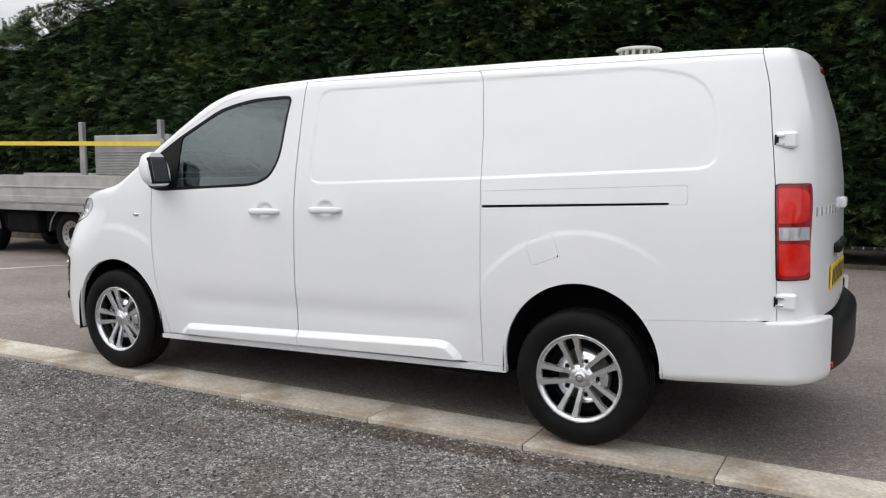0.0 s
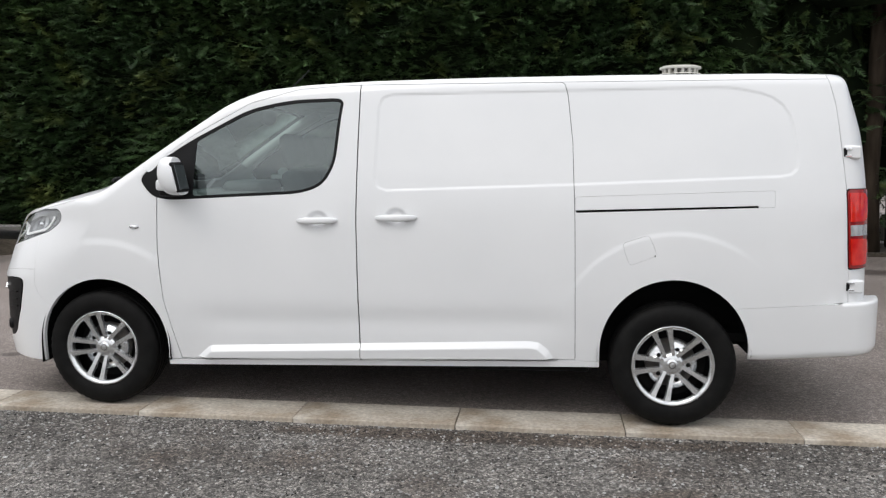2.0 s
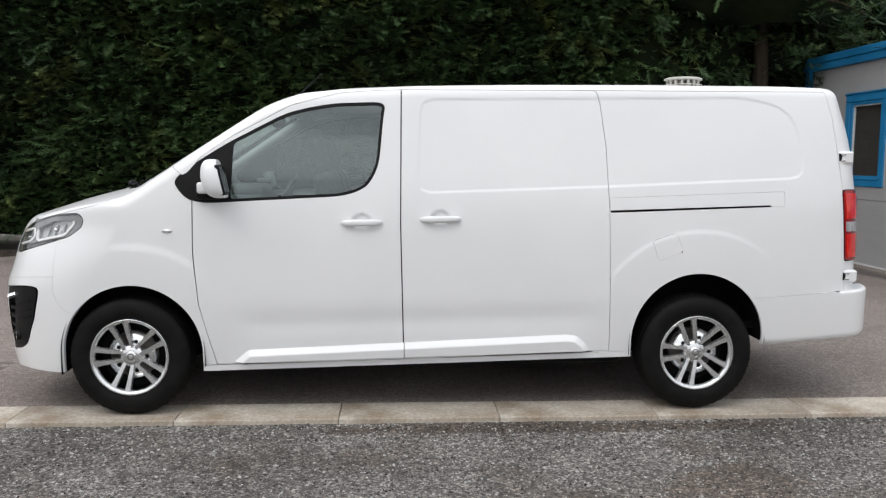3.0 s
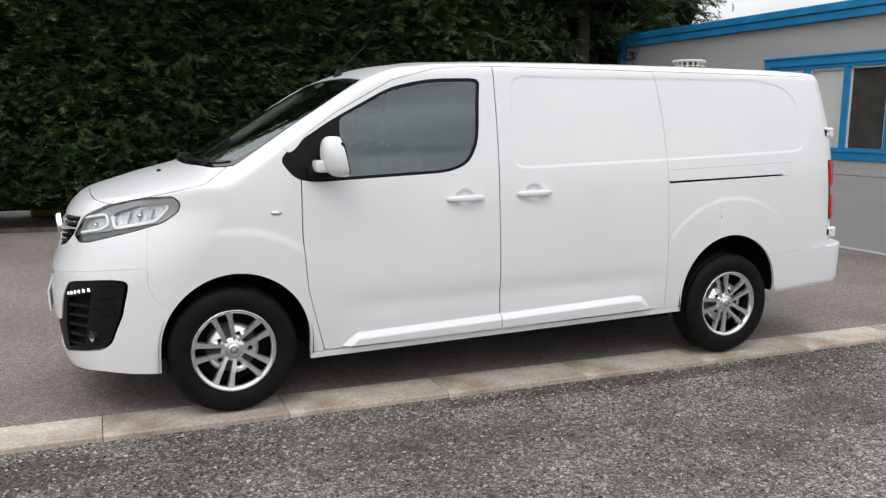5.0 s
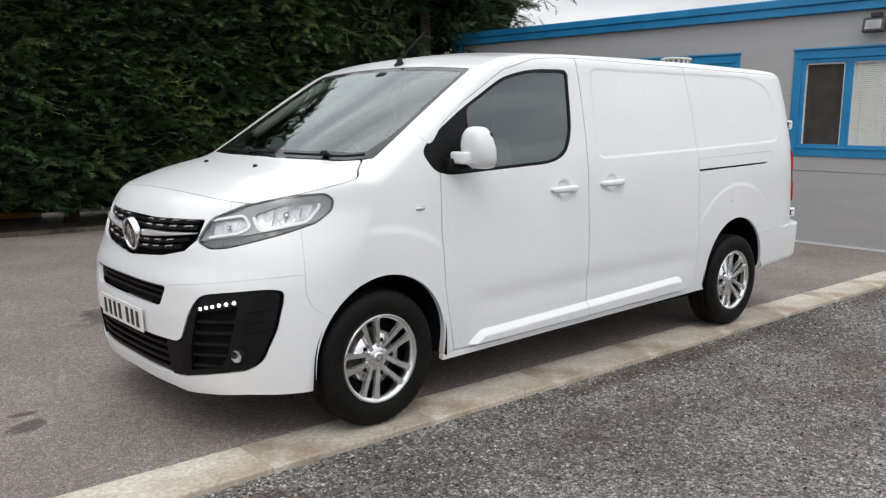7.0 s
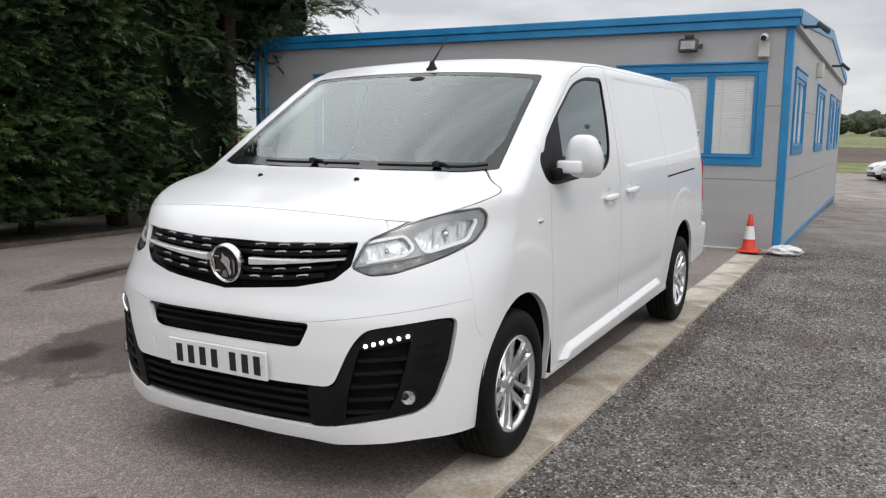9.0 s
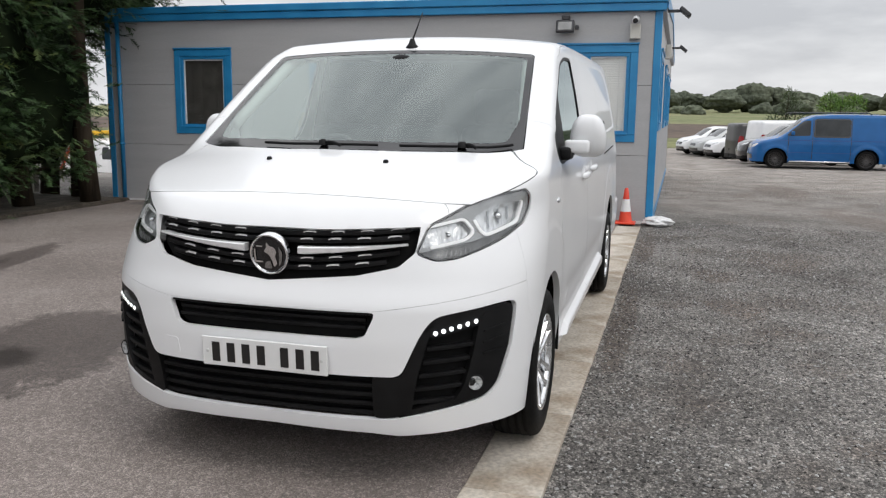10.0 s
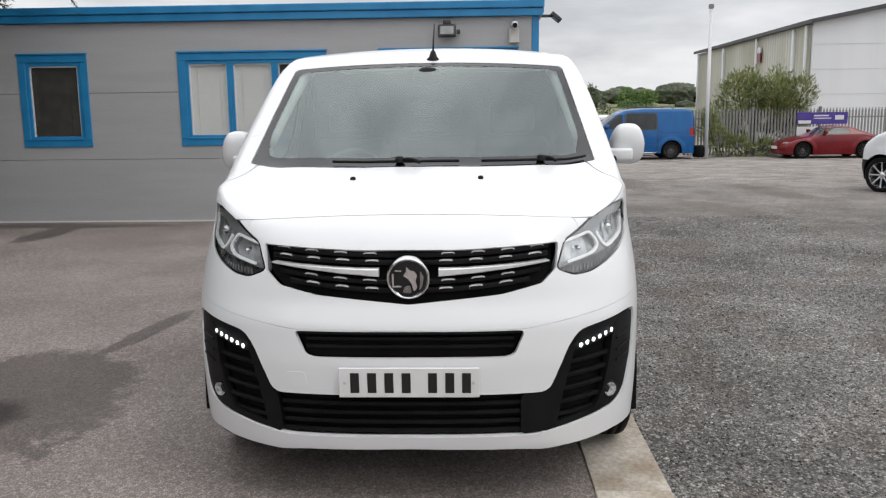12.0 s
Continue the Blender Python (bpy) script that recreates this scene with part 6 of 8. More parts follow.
# ---- conifer hedge ----
def spray_template(g):
    """One flat feathery spray pointing along +x, 1 long."""
    tri = []
    for k in range(5):
        x0 = 0.12 + 0.17 * k
        length = 0.42 * (1 - 0.55 * k / 5)
        for s in (-1, 1):
            a = radians(38 + g.uniform(-8, 8))
            tip = (x0 + length * math.cos(a), s * length * math.sin(a), g.uniform(-0.08, 0.04))
            tri.append(((x0 - 0.05, 0, 0), (x0 + 0.09, 0, 0.01), tip))
    tri.append(((0.0, -0.03, 0), (0.0, 0.03, 0), (1.0, 0, -0.06)))
    return np.array(tri)


def foliage(name, places, outs, sizes, mat, seed, parent=None, label="", kind="stuff"):
    """Sprays at places, each pointing along outs."""
    g = np.random.default_rng(seed)
    n = len(places)
    kinds = [spray_template(random.Random(seed + k)) for k in range(6)]
    temp = np.stack(kinds)[g.integers(0, 6, n)]
    d = outs + g.normal(0, 0.22, (n, 3))
    d /= np.linalg.norm(d, axis=1, keepdims=True)
    up = g.normal(0, 0.45, (n, 3)) + (0, 0, 1.0)
    s = np.cross(up, d)
    s /= np.linalg.norm(s, axis=1, keepdims=True)
    u = np.cross(d, s)
    t = temp.reshape(n, -1, 3) * sizes[:, None, None]
    v = places[:, None] + t[..., :1] * d[:, None] + t[..., 1:2] * s[:, None] + t[..., 2:] * u[:, None]
    v = v.reshape(-1, 3)
    me = bpy.data.meshes.new(name)
    count = len(v) // 3
    me.vertices.add(len(v))
    me.vertices.foreach_set("co", v.ravel())
    me.loops.add(len(v))
    me.loops.foreach_set("vertex_index", np.arange(len(v)))
    me.polygons.add(count)
    me.polygons.foreach_set("loop_start", np.arange(count) * 3)
    me.update(calc_edges=True)
    me.materials.append(mat)
    ob = new(name, me)
    ob.parent = parent
    if label:
        ob["label"] = label
    if kind:
        ob["kind"] = kind
    return ob


def leaf_material(name, low, high, tip):
    m = material(name, low, high, scale=0.55, rough=0.65, per_island=0.65, ramp=(0.38, 0.66))
    nt = m.node_tree
    b = nt.nodes["Principled BSDF"]
    n = nt.nodes.new("ShaderNodeTexNoise")
    n.inputs["Scale"].default_value = 1.7
    coord = nt.nodes.new("ShaderNodeTexCoord")
    nt.links.new(coord.outputs["Object"], n.inputs["Vector"])
    r = nt.nodes.new("ShaderNodeValToRGB")
    r.color_ramp.elements[0].position, r.color_ramp.elements[1].position = 0.56, 0.72
    nt.links.new(n.outputs["Fac"], r.inputs[0])
    mix = nt.nodes.new("ShaderNodeMixRGB")
    mix.inputs[2].default_value = (*tip, 1)
    source = b.inputs["Base Color"].links[0].from_socket
    nt.links.new(r.outputs[0], mix.inputs[0])
    nt.links.new(source, mix.inputs[1])
    nt.links.new(mix.outputs[0], b.inputs["Base Color"])
    return m


CONIFER = leaf_material("conifer_green", (0.023, 0.053, 0.015), (0.050, 0.095, 0.026), (0.125, 0.16, 0.04))
# Near-black green: the shade deep in the foliage is put into this colour.
FOLIAGE_SHADE = material("foliage_shade", (0.006, 0.010, 0.005), (0.012, 0.018, 0.008), scale=3, rough=0.95, spec=0.05)
BARK = material("conifer_bark", (0.030, 0.023, 0.017), (0.065, 0.050, 0.037), scale=9, rough=0.95, spec=0.1, bump=0.8, bump_scale=40, stretch=(1, 1, 0.2))


def bulge(x, z):
    """How far the hedge's face stands out, as rounded clumps."""
    return 0.24 * noise.noise(Vector((x * 0.55, z * 0.6, 3.1))) + 0.20 * noise.noise(Vector((x * 1.5, z * 1.3, 9.0))) + 0.10 * noise.noise(Vector((x * 3.6, z * 2.8, 5.0)))


HEDGE_X0, HEDGE_Y = -26.0, 7.15


def hedge_top(x):
    return 5.05 + 0.22 * math.sin(x * 1.1) + 0.35 * noise.noise(Vector((x * 0.5, 0, 0))) - 0.8 * float(smooth_step(-9.0, -15.0, np.array(x)))


hedge = thing("conifer_hedge", "tall dense dark green conifer hedge behind the drive", "hedge")
g = np.random.default_rng(11)


def fronds(g, centres, outs, spread, per):
    """Fans of sprays round each centre."""
    places, ways = [], []
    for c, o in zip(centres, outs):
        side = np.cross(o, (0, 0, 1.0))
        side = side / max(np.linalg.norm(side), 1e-6)
        for k in range(per):
            a = g.uniform(-1.0, 1.0)
            way = o * math.cos(a) + side * math.sin(a)
            places.append(c + way * g.uniform(0.0, spread) + g.normal(0, 0.03, 3))
            ways.append(way)
    return np.array(places), np.array(ways)


centres, outs = [], []
for k in range(10500):
    x = g.uniform(HEDGE_X0, 5.2) if k % 4 else g.uniform(-9, 5.2)
    z = 0.35 + (hedge_top(x) - 0.35) * g.uniform(0, 1)
    centres.append((x, HEDGE_Y - bulge(x, z) + 0.35 * max(0.0, (0.9 - z)) + g.exponential(0.09), z))
    outs.append(np.array((g.normal(0, 0.25), -1.0, g.uniform(-0.45, 0.15))))
for k in range(900):
    x = g.uniform(HEDGE_X0, 5.2)
    centres.append((x, g.uniform(HEDGE_Y, HEDGE_Y + 1.6), hedge_top(x) - g.exponential(0.1)))
    outs.append(np.array((0, -0.4, 1.0)))
places, outs = fronds(g, np.array(centres), outs, 0.10, 5)
foliage("hedge_foliage", places, outs, g.uniform(0.16, 0.34, len(places)), CONIFER, 3, hedge, "feathery dark green conifer sprays")
# Near-black sheet added behind the sprays as the hedge's inner shade.
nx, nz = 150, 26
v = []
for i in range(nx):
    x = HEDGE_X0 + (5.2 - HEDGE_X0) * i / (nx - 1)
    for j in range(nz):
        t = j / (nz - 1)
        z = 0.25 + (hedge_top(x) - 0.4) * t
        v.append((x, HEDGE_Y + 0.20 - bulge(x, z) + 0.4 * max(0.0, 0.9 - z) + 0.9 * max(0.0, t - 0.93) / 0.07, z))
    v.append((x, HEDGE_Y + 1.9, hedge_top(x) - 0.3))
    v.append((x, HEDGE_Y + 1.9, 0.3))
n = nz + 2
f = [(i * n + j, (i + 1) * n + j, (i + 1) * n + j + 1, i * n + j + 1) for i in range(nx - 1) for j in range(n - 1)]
mesh_object("hedge_core", v, f, FOLIAGE_SHADE, hedge, "near-black sheet for the shade inside the hedge", True)
for k in range(26):
    x = -25 + k * 1.15 + rng.uniform(-0.2, 0.2)
    pts = [(x, HEDGE_Y + 0.9, -0.05), (x + 0.03, HEDGE_Y + 0.88, 0.4), (x + rng.uniform(-0.1, 0.1), HEDGE_Y + 0.9, 1.4)]
    mesh_object("trunk", *tube(pts, 0.11, 9, 0.08), BARK, hedge, "", True)


def conifer(x, y, height, spread, seed, low=0.7, count=5200):
    """A loose conifer with drooping limbs."""
    g = np.random.default_rng(seed)
    tree = thing("conifer_tree", "dark conifer with a bare lower trunk and drooping sprays", "tree", "conifers at the hedge end")
    tree.matrix_basis = pose(x, y, -0.03)
    bends = [(0.06 * math.sin(seed + 3 * k), 0.06 * math.cos(seed + 2 * k), height * k / 7) for k in range(8)]
    mesh_object("trunk", *tube(bends, 0.16, 12, 0.03), BARK, tree, "brown trunk", True)
    # Near-black core added so the crown's inside stays in shade.
    v, f = [], []
    for i in range(16):
        h = low + 0.25 + (height - low - 0.6) * i / 15
        for j in range(14):
            a = 2 * math.pi * j / 14
            r = 0.60 * spread * (1 - 0.8 * (h / height) ** 2.2) * (0.55 if i in (0, 15) else 1.0) * (1 + 0.5 * noise.noise(Vector((math.cos(a) * 1.3, math.sin(a) * 1.3, h * 1.4 + seed))))
            v.append((r * math.cos(a), r * math.sin(a), h))
            if i:
                k = (j + 1) % 14
                f.append(((i - 1) * 14 + j, (i - 1) * 14 + k, i * 14 + k, i * 14 + j))
    mesh_object("crown_core", v, f, FOLIAGE_SHADE, tree, "near-black core for the shade inside the crown", True)
    places, outs = [], []
    limbs = []
    levels = 58
    for k in range(levels):
        h = low + (height - low - 0.3) * (k / levels) ** 0.9
        a = k * 2.4 + g.uniform(-0.4, 0.4)
        reach = spread * (1 - 0.75 * (h / height) ** 2.2) * g.uniform(0.65, 1.1)
        d = np.array((math.cos(a), math.sin(a), 0))
        pts = [np.array((0, 0, h)) + d * reach * t + np.array((0, 0, 0.18 * reach * math.sin(t * 2.6) - 0.12 * reach * t * t)) for t in np.linspace(0, 1, 5)]
        limbs.append(tube(pts, 0.028 * (1.3 - h / height), 5, 0.006))
        for q in range(count // levels):
            t = math.sqrt(g.uniform(0.02, 1))
            i = min(int(t * 4), 3)
            p = pts[i] + (pts[i + 1] - pts[i]) * (t * 4 - i)
            places.append(p + g.normal(0, 1, 3) * (0.16, 0.16, 0.11) * (0.6 + reach * 0.35))
            outs.append(d + np.array((0, 0, -0.25)) + g.normal(0, 0.4, 3))
    ob = mesh_object("branchwork", *joined(*limbs), BARK, tree, "thin brown limbs", True)
    ob["kind"] = "stuff"
    foliage("crown", np.array(places), np.array(outs), g.uniform(0.13, 0.29, len(places)), CONIFER, seed + 50, tree, "ragged dark green crown")
    return tree


conifer(5.3, 8.0, 6.3, 1.5, 21, 0.3, 7800)
conifer(6.5, 8.0, 6.0, 1.4, 22, 0.45, 7200)
conifer(7.6, 9.0, 6.2, 1.05, 23, 0.75, 6400)
conifer(8.45, 9.1, 6.8, 2.2, 24, 2.75, 7600)
conifer(8.0, 8.15, 6.4, 1.45, 26, 2.6, 7200)
conifer(9.8, 8.75, 6.6, 1.5, 27, 2.9, 5000)
conifer(10.2, 11.2, 5.4, 1.2, 25, 1.6, 3000)
conifer(7.35, 7.5, 8.6, 2.9, 28, 3.3, 7400)
tagged(part("soil_bed", box(-40, 8.1, 7.26, 9.6, -0.45, 0.03, 0.02), SOIL), "bare brown soil bed under the hedge", "soil", kind="structure")
tagged(part("bed_edging", box(-40, 7.9, 7.18, 7.255, -0.45, 0.05, 0.008), SOIL), "low dark edging along the soil bed", "edging", kind="structure")


TIMBER = material("orange_timber", (0.42, 0.22, 0.04), (0.55, 0.30, 0.07), scale=6, rough=0.8, stretch=(0.3, 4, 4))
PALE_BOARD = material("pale_board", (0.38, 0.36, 0.32), (0.5, 0.48, 0.43), scale=5, rough=0.8, stretch=(3, 1, 0.5))
# Orange planks added in place of an unidentified bright patch under the hedge.
plank = thing("timber_plank", "orange planks added for an unidentified orange patch under the hedge", "plank")
part("plank", box(-1.6, 0.1, 8.85, 8.95, 0.03, 0.24, 0.01), TIMBER, plank)
part("plank", box(0.35, 1.2, 8.9, 9.0, 0.03, 0.22, 0.01), TIMBER, plank)
low_fence = thing("board_fence", "low pale board fence behind the conifer trunks", "fence")
for k in range(46):
    part("board", box(1.7 + 0.15 * k, 1.83 + 0.15 * k, 9.5, 9.53, 0.0, 0.46 + 0.02 * math.sin(k * 2.1), 0.004), PALE_BOARD, low_fence)


# ---- other vehicles ----
BLUE_PAINT = material("blue_car_paint", (0.005, 0.088, 0.27), (0.008, 0.104, 0.31), scale=3, rough=0.16, metal=0.1, coat=0.0)
# Darker copy of the blue, for crease shade painted on as strips.
BLUE_SHADE = material("blue_crease_shade", (0.01, 0.05, 0.2), (0.012, 0.055, 0.22), rough=0.35, metal=0.2)
RED_PAINT = material("red_car_paint", (0.125, 0.001, 0.004), (0.16, 0.002, 0.006), scale=3, rough=0.14, spec=0.5)
GREY_PAINT = material("grey_car_paint", (0.032, 0.029, 0.029), (0.045, 0.042, 0.041), scale=3, rough=0.3, coat=0.2)
BLACK_PAINT = material("black_car_paint", (0.012, 0.012, 0.014), (0.018, 0.018, 0.02), scale=3, rough=0.25, coat=0.8)
CAR_GLASS = material("dark_car_glass", (0.015, 0.018, 0.02), (0.03, 0.034, 0.036), scale=2, rough=0.06)
TAIL_RED = material("tail_lamp_red", (0.22, 0.006, 0.008), (0.30, 0.01, 0.012), scale=20, rough=0.15)
LENS = material("clear_lamp_lens", (0.5, 0.51, 0.52), (0.65, 0.66, 0.67), scale=30, rough=0.12, metal=0.5)


def body_net(field, length, z0, fine=1.0):
    """One net over a whole vehicle."""
    reach = 0.8
    caps = np.radians(np.linspace(86, 4, int(16 * fine)))
    xs = np.linspace(reach, length - reach, int(50 * fine))
    rows = [(reach, -a) for a in caps] + [(x, 0.0) for x in xs] + [(length - reach, a) for a in caps[::-1]]
    turns = np.radians(np.linspace(-86, 266, int(108 * fine)))
    g = np.array([(x, a, t) for x, a in rows for t in turns])
    o = np.stack([g[:, 0], 0 * g[:, 0], 0 * g[:, 0] + z0], 1)
    w = np.stack([np.sin(g[:, 1]), -np.cos(g[:, 1]) * np.cos(g[:, 2]), np.cos(g[:, 1]) * np.sin(g[:, 2])], 1)
    return Patch(field, o, w, (len(rows), len(turns)), 0.02, 3.0)


def car_wheel(parent, x, y, r, rim, spokes, dark=False):
    wheel = new("wheel")
    wheel.parent = parent
    s = -1 if y < 0 else 1
    m = Matrix.Translation((x, y, r)) @ Matrix.Rotation(math.pi if s < 0 else 0, 4, "Z")
    v, f = lathe([(rim, 0.09), (rim + 0.02, 0.10), (r - 0.03, 0.105), (r - 0.005, 0.08), (r, 0.05), (r, -0.10), (rim, -0.10)], 36)
    mesh_object("tyre", moved(v, m), f, RUBBER, wheel, "", True)
    metal = GREY_PAINT if dark else SILVER
    v, f = lathe([(rim - 0.02, -0.05), (rim - 0.015, 0.06), (rim + 0.004, 0.098)], 36)
    shapes = [(v, f), lathe([(0.0, 0.075), (0.045, 0.072), (0.06, 0.05)], 20)]
    for k in range(spokes):
        a = 2 * math.pi * k / spokes
        q = []
        for rr, w, yy in ((0.04, 0.020, 0.06), (rim * 0.6, 0.014, 0.078), (rim - 0.005, 0.017, 0.085)):
            for t in (-w, w):
                q.append((rr * math.cos(a) - t * math.sin(a), yy, rr * math.sin(a) + t * math.cos(a)))
        shapes.append((q, [(0, 2, 3, 1), (2, 4, 5, 3)]))
    v, f = joined(*shapes)
    mesh_object("rim", moved(v, m), f, metal, wheel, "", True)
    v, f = lathe([(0.0, 0.0), (rim - 0.01, 0.0)], 24)
    mesh_object("brake", moved(v, m), f, UNDER, wheel)


def vehicle(name, label, category, paint, length, roof, width, nose, wheels, r, windows, screen_zone, rear_zone=None, clear=0.22, belt=0.0, lamps=None, tails=None, rim=0.2, spokes=10, dark_rim=False, group="", extra=None):
    """A parked vehicle; front at x = 0, wheels on z = 0. windows: side outlines in (x, z)."""
    roof_line, half, prow = curve(roof, 0.05), curve(width, 0.05), curve(nose, 0.04)

    def field(x, y, z):
        ay = np.abs(y)
        w = half(z)
        side = ay - w - sum(0.02 * smooth_step(r + 0.22, r + 0.10, np.hypot(x - wx, z - r)) for wx in wheels)
        front = prow(z) + 0.55 * (1 - np.clip(1 - np.minimum(ay / 0.98, 1) ** 3, 0, 1) ** 0.4) - x
        rear = x - length + 0.18 * (ay / 0.9) ** 4 + 0.10 * np.maximum(z - 1.0, 0)
        top = z - roof_line(x - 0.08 * (ay / 0.8) ** 2) + 0.04 * (ay / 0.8) ** 2.2
        return smooth_max(smooth_max(smooth_max(side, front, 0.05), rear, 0.10), top, 0.09)

    net = body_net(field, length, 0.62)
    car = thing(name, label, category, group)
    panes = [polygon_field(p, 0.03) for p in windows]

    def arches(x, y, z):
        return np.min([arch_field(x, z, wx, r, r + 0.055) for wx in wheels], axis=0)

    def side_glass(i):
        return lambda x, y, z: np.maximum(panes[i](x, z), 0.45 - np.abs(y))

    def all_glass(x, y, z):
        q = [side_glass(i)(x, y, z) for i in range(len(panes))]
        q.append(screen_zone(x, np.abs(y), z))
        if rear_zone:
            q.append(rear_zone(x, np.abs(y), z))
        return np.min(q, axis=0)

    cuts = [lambda x, y, z: -arches(x, y, z), lambda x, y, z: clear - z, lambda x, y, z: -all_glass(x, y, z)]
    if lamps:
        lamp_f = polygon_field(lamps, 0.02)
        head = lambda x, y, z: np.maximum(lamp_f(np.abs(y), z), x - 0.9)
        cuts.append(lambda x, y, z: -head(x, y, z))
    if tails:
        tail_f = polygon_field(tails, 0.01)
        tail = lambda x, y, z: np.maximum(tail_f(np.abs(y), z), length - 0.33 - x)
        cuts.append(lambda x, y, z: -tail(x, y, z))
    panel("body", net, cuts + [lambda x, y, z: belt - z], paint, car, depth=0.02)
    if belt:
        panel("lower_trim", net, cuts[:2] + [lambda x, y, z: z - belt + 0.003], PLASTIC, car, depth=0.02, label="black lower trim")
    for i in range(len(panes)):
        for s in (-1, 1):
            panel("side_window", net, [side_glass(i), lambda x, y, z: s * y], CAR_GLASS, car, inset=0.006, depth=0)
    panel("windscreen", net, [lambda x, y, z: screen_zone(x, np.abs(y), z), lambda x, y, z: 0.62 - z], CAR_GLASS, car, inset=0.005, depth=0)
    if rear_zone:
        panel("rear_window", net, [lambda x, y, z: rear_zone(x, np.abs(y), z), lambda x, y, z: 0.62 - z], CAR_GLASS, car, inset=0.005, depth=0)
    for s in (-1, 1):
        if lamps:
            panel("headlamp", net, [head, lambda x, y, z: s * y], LENS, car, inset=0.004, depth=0.01)
        if tails:
            panel("tail_lamp", net, [tail, lambda x, y, z: s * y], TAIL_RED, car, inset=-0.004, depth=0.01)
    w = float(half(np.array(r)))
    for wx in wheels:
        for s in (-1, 1):
            car_wheel(car, wx, s * (w - 0.105), r, rim, spokes, dark_rim)
    part("underside", box(0.5, length - 0.5, -w + 0.28, w - 0.28, clear - 0.02, clear + 0.25), UNDER, car)
    for wx in wheels:
        part("wheel_well", box(wx - r * 0.95, wx + r + 0.08, -w + 0.2, w - 0.2, clear - 0.02, r * 2 + 0.05), UNDER, car)
    mx = max(p[0] for p in windows[0]) * 0.0 + min(p[0] for p in windows[0]) + 0.22
    mz = min(p[1] for p in windows[0]) + 0.08
    for s in (-1, 1):
        y0 = s * (float(half(np.array(mz))) + 0.09)
        part("wing_mirror", box(mx - 0.07, mx + 0.05, y0 - 0.09, y0 + 0.09, mz - 0.06, mz + 0.09, 0.03, segments=2), paint, car, smooth=True)
    if extra:
        extra(car, net, field)
    return car


def blue_extra(car, net, field):
    for s in (-1, 1):
        mesh_object("roof_rail", *tube([(1.3, s * 0.66, 1.93), (1.4, s * 0.66, 2.0), (3.9, s * 0.66, 2.01), (4.0, s * 0.66, 1.94)], 0.018, 8), BLACK_PAINT, car, "dark roof rail", True)
        mesh_object("sill_bar", *tube([(1.35, s * 0.98, 0.27), (3.35, s * 0.98, 0.27)], 0.03, 8), SILVER, car, "bright side bar", True)
    for x0 in (1.30, 2.10, 3.36):
        for s in (-1, 1):
            panel("shut_line", net, [lambda x, y, z: x - x0 - 0.010, lambda x, y, z: x0 - 0.010 - x, lambda x, y, z: 0.36 - z, lambda x, y, z: z - 1.80, lambda x, y, z: s * y], BLACK_PAINT, car, inset=-0.001, depth=0)
    surround = polygon_field(fillet([(2.13, 1.13), (2.13, 1.79), (3.34, 1.79), (3.34, 1.13)], 0.04, 2))
    inner_pane = polygon_field([(2.18, 1.18), (2.18, 1.74), (3.30, 1.74), (3.30, 1.18)], 0.03)
    for s in (-1, 1):
        panel("window_surround", net, [lambda x, y, z: surround(x, z), lambda x, y, z: -inner_pane(x, z), lambda x, y, z: s * y], BLACK_PAINT, car, inset=-0.003, depth=0, label="black surround of the side window")
    # Flat darker strips stand in for the shade along the body creases.
    for s in (-1, 1):
        panel("waist_line", net, [lambda x, y, z: z - 1.032, lambda x, y, z: 1.008 - z, lambda x, y, z: 1.0 - x, lambda x, y, z: x - 4.6, lambda x, y, z: s * y], BLUE_SHADE, car, inset=-0.0015, depth=0)
    panel("front_grille", net, [lambda x, y, z: np.abs(y) - 0.72, lambda x, y, z: x - 0.4, lambda x, y, z: z - 0.50, lambda x, y, z: 0.34 - z], BLACK_PAINT, car, inset=-0.002, depth=0.01)
    panel("upper_grille", net, [lambda x, y, z: np.abs(y) - 0.50, lambda x, y, z: x - 0.4, lambda x, y, z: z - 0.86, lambda x, y, z: 0.72 - z], BLACK_PAINT, car, inset=-0.002, depth=0.01, label="black upper grille")
    for s in (-1, 1):
        panel("lower_crease", net, [lambda x, y, z: z - 0.60, lambda x, y, z: 0.575 - z, lambda x, y, z: 1.32 - x, lambda x, y, z: x - 3.45, lambda x, y, z: s * y], BLUE_SHADE, car, inset=-0.0015, depth=0)
        for wx in (0.90, 3.90):
            ring_f = lambda x, z: np.abs(np.hypot(x - wx, z - 0.345) - 0.445) - 0.018
            panel("arch_lip", net, [lambda x, y, z: ring_f(x, z), lambda x, y, z: 0.30 - z, lambda x, y, z: s * y], BLUE_PAINT, car, inset=-0.014, depth=0.012, label="raised wheel arch lip")


VAN_WIDTH = [(0.1, 0.90), (0.5, 0.945), (0.9, 0.945), (1.15, 0.92), (1.7, 0.84), (2.0, 0.78)]
